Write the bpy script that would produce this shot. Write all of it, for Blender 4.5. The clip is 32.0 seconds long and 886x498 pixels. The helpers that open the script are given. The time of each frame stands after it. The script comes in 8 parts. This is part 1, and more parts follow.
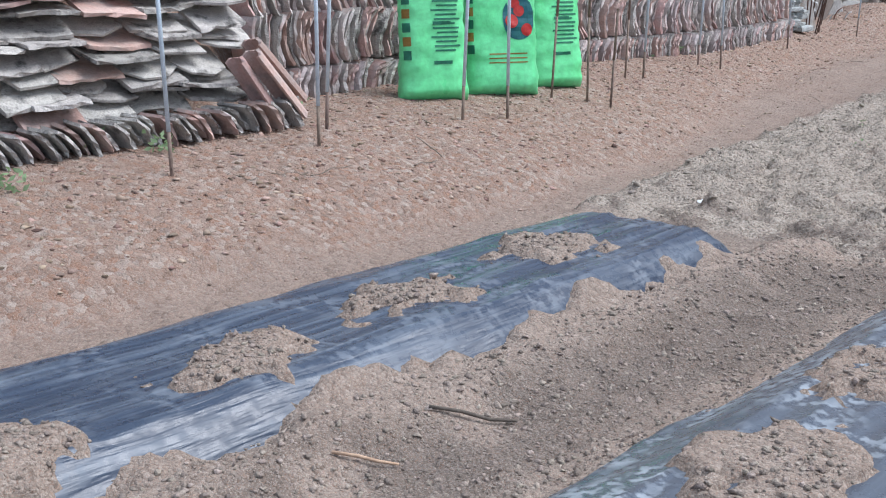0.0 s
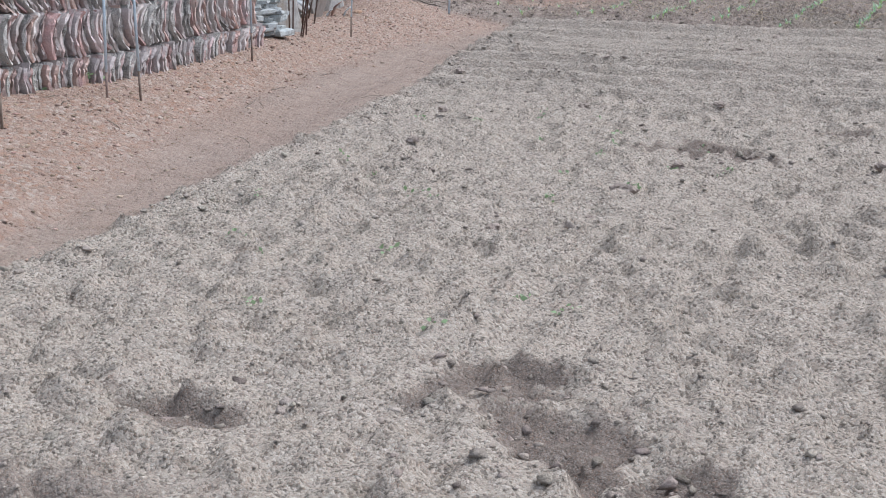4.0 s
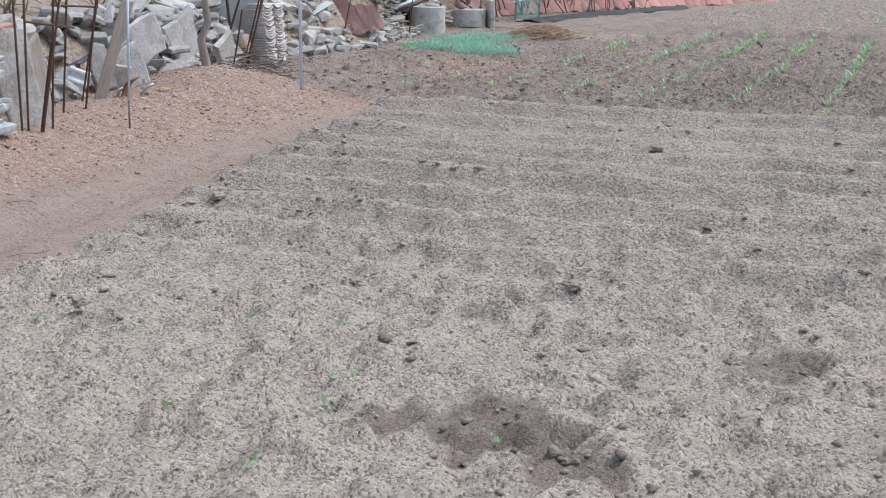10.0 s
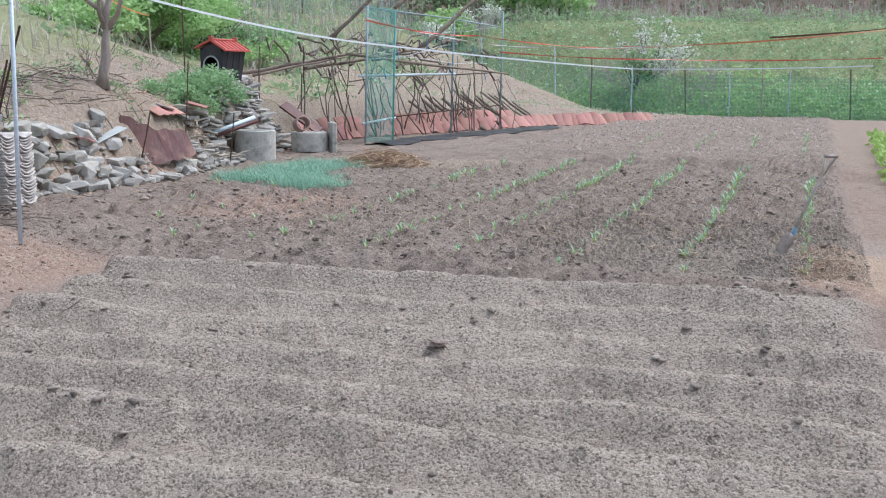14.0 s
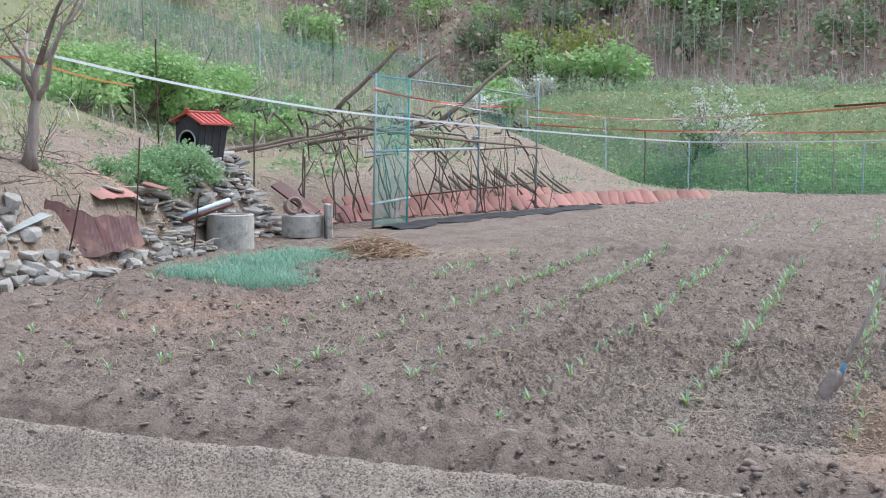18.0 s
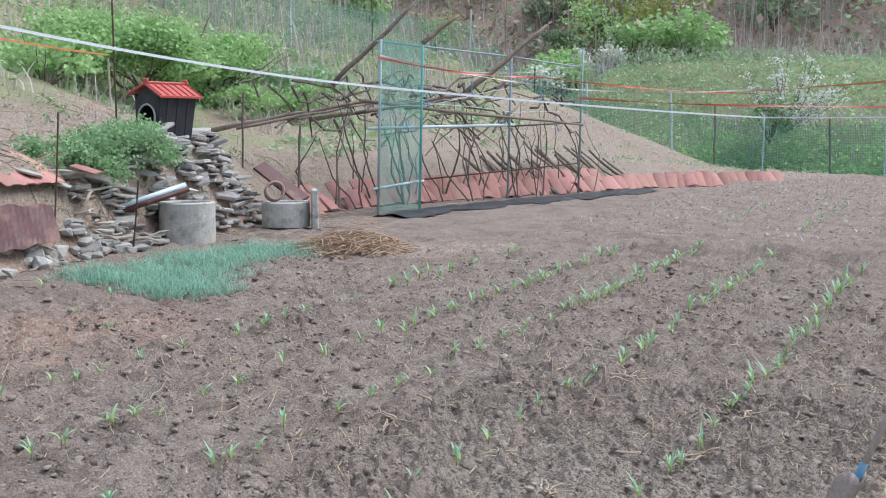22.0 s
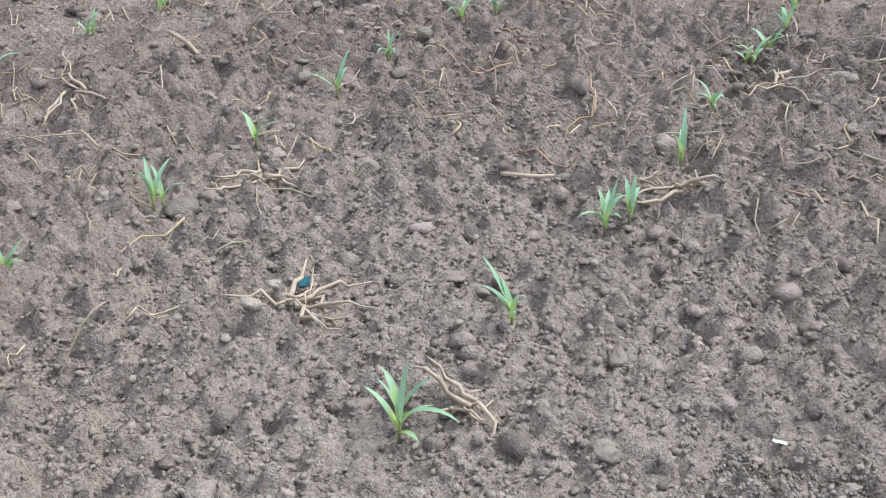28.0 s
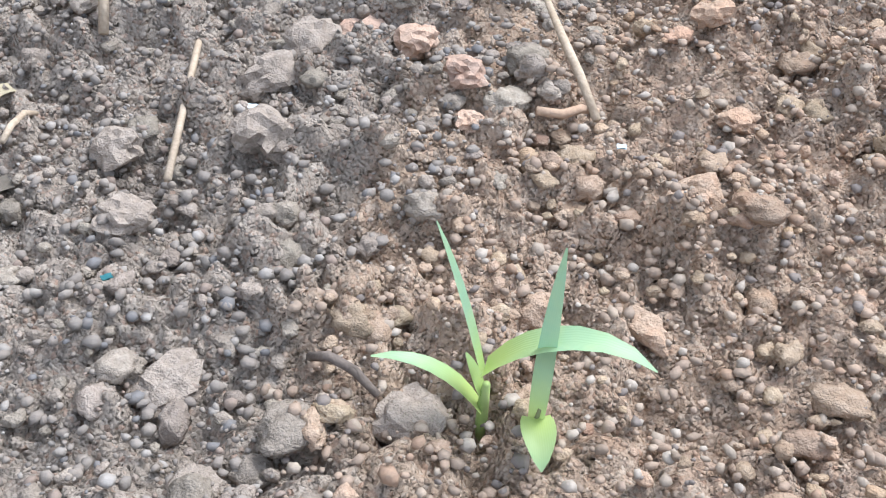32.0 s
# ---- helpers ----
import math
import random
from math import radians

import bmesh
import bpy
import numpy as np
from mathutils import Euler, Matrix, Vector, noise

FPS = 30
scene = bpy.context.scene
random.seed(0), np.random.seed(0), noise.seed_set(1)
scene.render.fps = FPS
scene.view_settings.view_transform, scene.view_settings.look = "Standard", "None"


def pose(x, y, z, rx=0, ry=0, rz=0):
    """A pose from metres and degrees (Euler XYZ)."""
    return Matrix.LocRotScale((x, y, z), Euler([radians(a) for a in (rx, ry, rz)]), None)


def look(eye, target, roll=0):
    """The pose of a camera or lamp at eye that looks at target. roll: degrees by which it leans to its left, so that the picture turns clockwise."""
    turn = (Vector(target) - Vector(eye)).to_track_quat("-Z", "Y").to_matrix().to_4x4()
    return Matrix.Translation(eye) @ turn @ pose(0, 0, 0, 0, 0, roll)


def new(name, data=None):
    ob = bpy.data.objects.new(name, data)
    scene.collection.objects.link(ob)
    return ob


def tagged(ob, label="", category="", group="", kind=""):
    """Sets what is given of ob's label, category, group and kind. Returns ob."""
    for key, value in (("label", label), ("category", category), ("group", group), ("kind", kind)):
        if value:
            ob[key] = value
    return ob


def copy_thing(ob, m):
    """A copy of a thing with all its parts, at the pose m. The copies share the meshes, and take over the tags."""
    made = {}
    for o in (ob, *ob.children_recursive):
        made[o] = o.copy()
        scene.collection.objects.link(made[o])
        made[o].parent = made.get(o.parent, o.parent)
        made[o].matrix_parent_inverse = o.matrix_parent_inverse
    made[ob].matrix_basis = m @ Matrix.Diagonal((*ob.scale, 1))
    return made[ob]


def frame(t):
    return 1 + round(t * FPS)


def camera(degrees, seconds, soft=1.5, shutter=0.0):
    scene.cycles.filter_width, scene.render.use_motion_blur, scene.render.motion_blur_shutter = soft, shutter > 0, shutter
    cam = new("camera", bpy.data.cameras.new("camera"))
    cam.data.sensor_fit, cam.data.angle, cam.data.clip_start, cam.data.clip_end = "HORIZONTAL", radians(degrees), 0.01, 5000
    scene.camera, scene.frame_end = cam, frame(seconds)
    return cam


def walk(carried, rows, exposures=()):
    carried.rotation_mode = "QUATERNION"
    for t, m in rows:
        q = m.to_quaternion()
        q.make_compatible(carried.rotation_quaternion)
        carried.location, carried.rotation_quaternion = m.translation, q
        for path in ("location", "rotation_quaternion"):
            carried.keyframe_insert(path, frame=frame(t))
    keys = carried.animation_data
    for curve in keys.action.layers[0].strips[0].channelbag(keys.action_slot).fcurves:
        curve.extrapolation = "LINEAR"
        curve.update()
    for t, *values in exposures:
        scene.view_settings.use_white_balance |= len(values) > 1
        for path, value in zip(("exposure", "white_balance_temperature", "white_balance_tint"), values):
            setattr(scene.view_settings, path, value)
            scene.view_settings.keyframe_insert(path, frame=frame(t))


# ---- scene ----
cam = camera(41.7, 32.0, 1.1)
EXPOSURE, KELVIN = 1.05, 5870.0
METRES, EYE, TILT, LEAN, TURN = 25.0, 1.52, -14.5, 0.3, 43.0
ROWS = [
    (0.0, 0.0, 0.0, 0.0, 0.0, 0.0, -0.0),
    (0.5, 0.0132, 0.0092, 0.0055, -2.09, -1.49, 0.58),
    (1.0, 0.0229, 0.0221, 0.0104, -4.5, -2.32, 1.18),
    (1.5, 0.0307, 0.0365, 0.0154, -7.29, -2.85, 1.8),
    (2.0, 0.0431, 0.047, 0.0199, -9.83, -3.05, 2.42),
    (2.5, 0.0553, 0.0584, 0.0244, -12.24, -2.95, 2.94),
    (3.0, 0.065, 0.0738, 0.0294, -14.9, -2.63, 3.54),
    (3.5, 0.0761, 0.0854, 0.0321, -17.36, -2.31, 4.11),
    (4.0, 0.0878, 0.0958, 0.0349, -19.08, -2.08, 4.52),
    (4.5, 0.0973, 0.1102, 0.0387, -20.51, -1.94, 4.84),
    (6.5, 0.1374, 0.161, 0.0513, -22.39, -1.7, 5.29),
    (7.0, 0.1502, 0.172, 0.0549, -21.35, -1.68, 5.03),
    (7.5, 0.1605, 0.1854, 0.058, -20.24, -1.6, 4.76),
    (8.0, 0.1706, 0.1974, 0.0619, -19.63, -1.23, 4.62),
    (8.5, 0.1844, 0.2083, 0.0655, -19.46, -0.78, 4.58),
    (9.0, 0.1955, 0.2228, 0.0685, -19.49, -0.42, 4.55),
    (9.5, 0.2048, 0.2364, 0.0722, -19.67, -0.12, 4.6),
    (10.0, 0.2187, 0.2447, 0.0744, -19.84, 0.09, 4.67),
    (10.5, 0.2307, 0.2549, 0.0764, -19.97, 0.39, 4.68),
    (11.0, 0.2404, 0.2679, 0.0805, -20.3, 1.16, 4.75),
    (11.5, 0.2543, 0.2777, 0.0836, -20.78, 2.15, 4.87),
    (12.0, 0.2677, 0.29, 0.0867, -21.38, 3.1, 4.99),
    (12.5, 0.2784, 0.3058, 0.0921, -22.25, 3.69, 5.21),
    (13.0, 0.2916, 0.3176, 0.0953, -23.21, 4.17, 5.45),
    (13.5, 0.3079, 0.33, 0.0999, -23.9, 4.64, 5.6),
    (14.0, 0.3202, 0.3461, 0.1046, -24.59, 5.13, 5.76),
    (14.5, 0.334, 0.3587, 0.108, -25.11, 5.66, 5.94),
    (16.5, 0.389, 0.4088, 0.1234, -23.31, 7.49, 5.61),
    (17.0, 0.4007, 0.4218, 0.1274, -22.42, 8.25, 5.39),
    (17.5, 0.4147, 0.4328, 0.1299, -21.69, 8.77, 5.27),
    (18.0, 0.4282, 0.4444, 0.1341, -20.81, 9.0, 5.02),
    (18.5, 0.4401, 0.46, 0.1387, -20.16, 9.12, 4.83),
    (19.0, 0.4556, 0.47, 0.1417, -19.76, 9.23, 4.76),
    (19.5, 0.4707, 0.4814, 0.1453, -19.32, 9.18, 4.65),
    (20.0, 0.4806, 0.4969, 0.1488, -18.86, 9.01, 4.53),
    (20.5, 0.4958, 0.5076, 0.1517, -18.18, 8.77, 4.37),
    (21.0, 0.5121, 0.5188, 0.1548, -17.37, 8.4, 4.17),
    (21.5, 0.5235, 0.5327, 0.1587, -16.83, 8.15, 4.01),
    (22.0, 0.5369, 0.5422, 0.161, -16.19, 8.19, 3.86),
    (22.5, 0.5498, 0.5522, 0.1639, -15.16, 8.29, 3.6),
    (23.0, 0.5569, 0.5673, 0.1669, -13.96, 8.46, 3.24),
    (23.5, 0.5669, 0.5791, 0.1692, -12.47, 8.53, 2.89),
    (24.0, 0.5807, 0.5919, 0.1712, -10.92, 7.85, 2.51),
    (24.5, 0.5876, 0.6089, 0.1724, -9.86, 6.29, 2.32),
    (26.5, 0.6166, 0.6517, 0.1753, -11.09, -2.53, 2.21),
    (27.0, 0.6201, 0.6607, 0.1734, -12.79, -5.86, 2.56),
    (27.5, 0.6184, 0.6709, 0.1726, -13.93, -9.37, 2.82),
    (28.0, 0.6171, 0.6793, 0.1714, -15.21, -12.48, 3.26),
    (28.5, 0.623, 0.6803, 0.1694, -17.52, -15.2, 3.57),
    (29.0, 0.6297, 0.6813, 0.1611, -20.22, -17.61, 4.14),
    (29.5, 0.6346, 0.6852, 0.153, -22.89, -19.76, 4.7),
    (30.0, 0.6377, 0.6895, 0.1482, -25.25, -21.48, 5.14),
    (30.5, 0.6395, 0.6923, 0.1452, -27.24, -23.22, 5.45),
    (31.0, 0.6409, 0.6933, 0.1427, -29.23, -25.31, 5.8),
    (31.5, 0.6414, 0.6934, 0.1415, -31.48, -27.47, 6.23),
    (32.0, 0.6408, 0.6938, 0.1413, -33.86, -29.42, 6.59),
]
walk(cam, [(t, pose(0, 0, EYE, TILT, LEAN, TURN) @ pose(METRES * x, METRES * y, METRES * z, 90 + pitch, roll, yaw)) for t, x, y, z, yaw, pitch, roll in ROWS], [(0.0, EXPOSURE, KELVIN, 10.0), (20.0, EXPOSURE, KELVIN, 10.0), (26.0, EXPOSURE + 0.05, KELVIN, 10.0), (28.0, EXPOSURE + 0.15, KELVIN, 10.0), (30.0, EXPOSURE + 0.42, KELVIN + 40, 10.0), (32.0, EXPOSURE + 0.42, KELVIN + 40, 10.0)])

# ---- light ----
world = bpy.data.worlds.new("overcast_sky")
scene.world = world
world.use_nodes = True
wn = world.node_tree.nodes
sky = wn.new("ShaderNodeTexSky")
sky.sky_type = "NISHITA"
sky.sun_disc = False
sky.sun_elevation, sky.sun_rotation = radians(56), radians(45)
sky.air_density, sky.dust_density, sky.ozone_density = 1.0, 4.0, 1.0
veil = wn.new("ShaderNodeMixRGB")
veil.inputs[0].default_value = 0.62
veil.inputs[2].default_value = (8.0, 8.7, 9.8, 1)
world.node_tree.links.new(sky.outputs[0], veil.inputs[1])
world.node_tree.links.new(veil.outputs[0], wn["Background"].inputs[0])
wn["Background"].inputs[1].default_value = 0.066
sun = new("sun", bpy.data.lights.new("sun", "SUN"))
sun.data.energy, sun.data.angle, sun.data.color = 1.75, radians(35), (1.0, 0.97, 0.93)
sun.matrix_world = look((9.5, 9.5, 19), (0, 0, 0))


# ---- small tools ----
def part(name, geo, material, parent=None, label="", m=None, smooth=False):
    """One mesh object out of (verts, faces), under a thing or a part."""
    mesh = shape(name, geo, material, smooth)
    return piece(name, mesh, parent, m, label)


def shape(name, geo, material, smooth=False):
    mesh = bpy.data.meshes.new(name)
    v, f = geo
    mesh.from_pydata(np.asarray(v, float).tolist(), [], [tuple(int(i) for i in q) for q in f])
    mesh.materials.append(material)
    if smooth:
        mesh.polygons.foreach_set("use_smooth", [True] * len(mesh.polygons))
    mesh.update()
    return mesh


def piece(name, mesh, parent=None, m=None, label=""):
    ob = new(name, mesh)
    ob.parent = parent
    if m is not None:
        ob.matrix_basis = m
    if label:
        ob["label"] = label
    return ob


def thing(name, loc, label, category, group="", kind="", turn=0.0):
    ob = new(name)
    ob.matrix_basis = pose(*loc, 0, 0, turn)
    return tagged(ob, label, category, group, kind)


def bulk(name, v, f, material, smooth=False):
    """A large mesh of equal-sized faces, quickly."""
    mesh = bpy.data.meshes.new(name)
    v, f = np.asarray(v, np.float32), np.asarray(f, np.int32)
    k = f.shape[1]
    mesh.vertices.add(len(v))
    mesh.vertices.foreach_set("co", v.ravel())
    mesh.loops.add(f.size)
    mesh.loops.foreach_set("vertex_index", f.ravel())
    mesh.polygons.add(len(f))
    mesh.polygons.foreach_set("loop_start", np.arange(0, f.size, k, dtype=np.int32))
    mesh.polygons.foreach_set("loop_total", np.full(len(f), k, np.int32))
    if smooth:
        mesh.polygons.foreach_set("use_smooth", np.ones(len(f), bool))
    mesh.materials.append(material)
    mesh.update(calc_edges=True)
    return mesh


def join(geos):
    vs, fs, n = [], [], 0
    for v, f in geos:
        vs.extend([tuple(p) for p in v])
        fs.extend([tuple(i + n for i in q) for q in f])
        n += len(v)
    return vs, fs


def moved(geo, m):
    return [tuple(m @ Vector(p)) for p in geo[0]], geo[1]


def box(sx, sy, sz, b=0.01, z0=0.0):
    """A box with chamfered edges, standing on z0."""
    v, ix = [], {}
    h = (sx / 2, sy / 2, sz / 2)
    b = min(b, *(0.45 * q * 2 for q in h))
    for s in np.ndindex(2, 2, 2):
        sg = [2 * q - 1 for q in s]
        for a in range(3):
            ix[s, a] = len(v)
            p = [sg[k] * (h[k] - (0 if k == a else b)) for k in range(3)]
            v.append((p[0], p[1], p[2] + h[2] + z0))
    f = []
    for a in range(3):
        o = [k for k in range(3) if k != a]
        for e in (0, 1):
            ring = []
            for q in ((0, 0), (1, 0), (1, 1), (0, 1)):
                s = [0, 0, 0]
                s[a], s[o[0]], s[o[1]] = e, *q
                ring.append(ix[tuple(s), a])
            f.append(ring if e ^ (a == 1) else ring[::-1])
        for q in ((0, 0), (1, 0), (1, 1), (0, 1)):
            s0, s1 = [0, 0, 0], [0, 0, 0]
            s0[a], s1[a] = 0, 1
            for k in (0, 1):
                s0[o[k]] = s1[o[k]] = q[k]
            s0, s1 = tuple(s0), tuple(s1)
            f.append([ix[s0, o[0]], ix[s0, o[1]], ix[s1, o[1]], ix[s1, o[0]]])
    for s in np.ndindex(2, 2, 2):
        f.append([ix[s, 0], ix[s, 1], ix[s, 2]])
    return v, f


def tube(points, radii, n=6):
    """A round bar along points, with its own radius at each."""
    pts = [Vector(p) for p in points]
    if not hasattr(radii, "__len__"):
        radii = [radii] * len(pts)
    v, f = [], []
    for i, p in enumerate(pts):
        d = (pts[min(i + 1, len(pts) - 1)] - pts[max(i - 1, 0)]).normalized()
        a = d.orthogonal().normalized() if i == 0 else (a - d * a.dot(d)).normalized()
        c = d.cross(a)
        for k in range(n):
            w = 2 * math.pi * k / n
            v.append(tuple(p + radii[i] * (a * math.cos(w) + c * math.sin(w))))
    for i in range(len(pts) - 1):
        for k in range(n):
            k2 = (k + 1) % n
            f.append((i * n + k, i * n + k2, (i + 1) * n + k2, (i + 1) * n + k))
    f.append(tuple(range(n))[::-1])
    f.append(tuple((len(pts) - 1) * n + k for k in range(n)))
    return v, f


def wander(a, b, n, r, rng, sag=0.0):
    """A crooked line from a to b."""
    a, b = Vector(a), Vector(b)
    out = []
    for i in range(n + 1):
        u = i / n
        p = a.lerp(b, u)
        w = math.sin(math.pi * u) ** 0.5 if 0 < i < n else 0
        p += Vector((rng.uniform(-r, r), rng.uniform(-r, r), rng.uniform(-r, r) - sag * 4 * u * (1 - u) * 1.0)) * w
        out.append(tuple(p))
    return out


def arc_tile(width, length, deg, thick, seg=6, rough=0.0, rng=None):
    """A curved clay tile: an arc across x, bulging to +z, length along y."""
    v, f = [], []
    r = width / (2 * math.sin(radians(deg) / 2))
    for e in (0, 1):
        for i in range(seg + 1):
            w = radians(deg) * (i / seg - 0.5)
            for k in (0, 1):
                rr = r + (k - 0.5) * thick
                j = rng.uniform(-rough, rough) if rng else 0
                v.append((rr * math.sin(w), (e - 0.5) * length + j, rr * math.cos(w) - r * math.cos(radians(deg) / 2)))
    n = (seg + 1) * 2
    for i in range(seg):
        a = 2 * i
        f += [(a + 1, a + 3, n + a + 3, n + a + 1), (a, n + a, n + a + 2, a + 2), (a, a + 2, a + 3, a + 1), (n + a, n + a + 1, n + a + 3, n + a + 2)]
    f += [(0, 1, n + 1, n), (2 * seg, n + 2 * seg, n + 2 * seg + 1, 2 * seg + 1)]
    return v, f


def ico(sub):
    bm = bmesh.new()
    bmesh.ops.create_icosphere(bm, subdivisions=sub, radius=1)
    v = np.array([p.co[:] for p in bm.verts])
    f = np.array([[p.index for p in q.verts] for q in bm.faces])
    bm.free()
    return v, f


ICO1, ICO2, ICO3 = ico(1), ico(2), ico(3)


def rock(rng, sx, sy, sz, base=None, amp=0.28, square=0.72):
    v, f = base or ICO2
    o = Vector((rng.uniform(0, 90), rng.uniform(0, 90), rng.uniform(0, 90)))
    out = []
    for p in v:
        p = Vector(p)
        k = 1 + amp * noise.noise(p * 1.1 + o) + 0.6 * amp * noise.noise(p * 2.7 + o) + 0.4 * amp * noise.noise(p * 5.5 + o)
        q = p * k
        if square != 1:
            q = Vector([math.copysign(abs(c) ** square, c) for c in q])
        out.append((q.x * sx, q.y * sy, q.z * sz))
    return out, [tuple(q) for q in f]


def flat_stone(rng, sx, sy, sz, n=9):
    """A broken flat slab: an uneven outline, rough edge, slightly bevelled."""
    v = []
    rad = [rng.uniform(0.72, 1.05) for _ in range(n)]
    for z, k in ((-0.5, 0.93), (-0.3, 1.0), (0.32, 1.0), (0.5, 0.92)):
        for i in range(n):
            w = 2 * math.pi * (i + rng.uniform(-0.1, 0.1)) / n
            c, s = math.cos(w), math.sin(w)
            q = rad[i] * k / max(abs(c), abs(s)) ** 0.8
            v.append((c * q * sx / 2, s * q * sy / 2, (z + rng.uniform(-0.06, 0.06)) * sz))
    f = [tuple(range(n))[::-1], tuple(range(3 * n, 4 * n))]
    for j in range(3):
        for i in range(n):
            i2 = (i + 1) % n
            f.append((j * n + i, j * n + i2, j * n + n + i2, j * n + n + i))
    return v, f


def block(rng, sx, sy, sz, n=18):
    """An angular broken stone: the hull of scattered points."""
    bm = bmesh.new()
    for _ in range(n):
        p = Vector((rng.uniform(-1, 1), rng.uniform(-1, 1), rng.uniform(-1, 1)))
        k = max(abs(c) for c in p)
        p = p / k * rng.uniform(.86, 1)
        bm.verts.new((p.x * sx, p.y * sy, p.z * sz))
    res = bmesh.ops.convex_hull(bm, input=bm.verts)
    bmesh.ops.delete(bm, geom=[g for g in res["geom_interior"] if isinstance(g, bmesh.types.BMVert)], context="VERTS")
    bmesh.ops.bevel(bm, geom=list(bm.edges), offset=.06 * min(sx, sy, sz), segments=1, affect="EDGES")
    bm.verts.index_update()
    out = [p.co[:] for p in bm.verts], [tuple(q.index for q in f.verts) for f in bm.faces]
    bm.free()
    return out


# smooth lattice noise on arrays
_rs = np.random.RandomState(7)
LAT = _rs.rand(256, 256)


def vn(x, y):
    x, y = np.asarray(x, float), np.asarray(y, float)
    i, j = np.floor(x).astype(int), np.floor(y).astype(int)
    u, w = x - i, y - j
    u, w = u * u * (3 - 2 * u), w * w * (3 - 2 * w)
    g = lambda a, b: LAT[a & 255, b & 255]
    return (g(i, j) * (1 - u) + g(i + 1, j) * u) * (1 - w) + (g(i, j + 1) * (1 - u) + g(i + 1, j + 1) * u) * w


def fbm(x, y, n=4, o=0.0):
    s, a, t = 0.0, 0.5, 0.0
    for k in range(n):
        s = s + a * vn(x * 2 ** k + 17.3 * k + o, y * 2 ** k + 9.1 * k + 2 * o)
        t, a = t + a, a * 0.55
    return s / t


# ---- materials ----
def nodes(name):
    m = bpy.data.materials.new(name)
    m.use_nodes = True
    nt = m.node_tree
    return m, nt, nt.nodes["Principled BSDF"]


def nd(nt, kind, **sets):
    n = nt.nodes.new("ShaderNode" + kind)
    for k, v in sets.items():
        if k.startswith("i_"):
            n.inputs[k[2:].replace("_", " ")].default_value = v
    return n


def mixc(nt, fac, a, b):
    n = nt.nodes.new("ShaderNodeMixRGB")
    for i, s in enumerate((fac, a, b)):
        if isinstance(s, (tuple, list)):
            n.inputs[i].default_value = (*s, 1) if len(s) == 3 else s
        elif isinstance(s, (int, float)):
            n.inputs[i].default_value = s
        else:
            nt.links.new(s, n.inputs[i])
    return n.outputs[0]


def calc(nt, op, a, b=0.0, clamp=False):
    n = nt.nodes.new("ShaderNodeMath")
    n.operation, n.use_clamp = op, clamp
    for i, s in enumerate((a, b)):
        if isinstance(s, (int, float)):
            n.inputs[i].default_value = s
        else:
            nt.links.new(s, n.inputs[i])
    return n.outputs[0]


def span(nt, s, lo, hi, a=0.0, b=1.0):
    n = nt.nodes.new("ShaderNodeMapRange")
    n.inputs[1].default_value, n.inputs[2].default_value, n.inputs[3].default_value, n.inputs[4].default_value = lo, hi, a, b
    nt.links.new(s, n.inputs[0])
    return n.outputs[0]


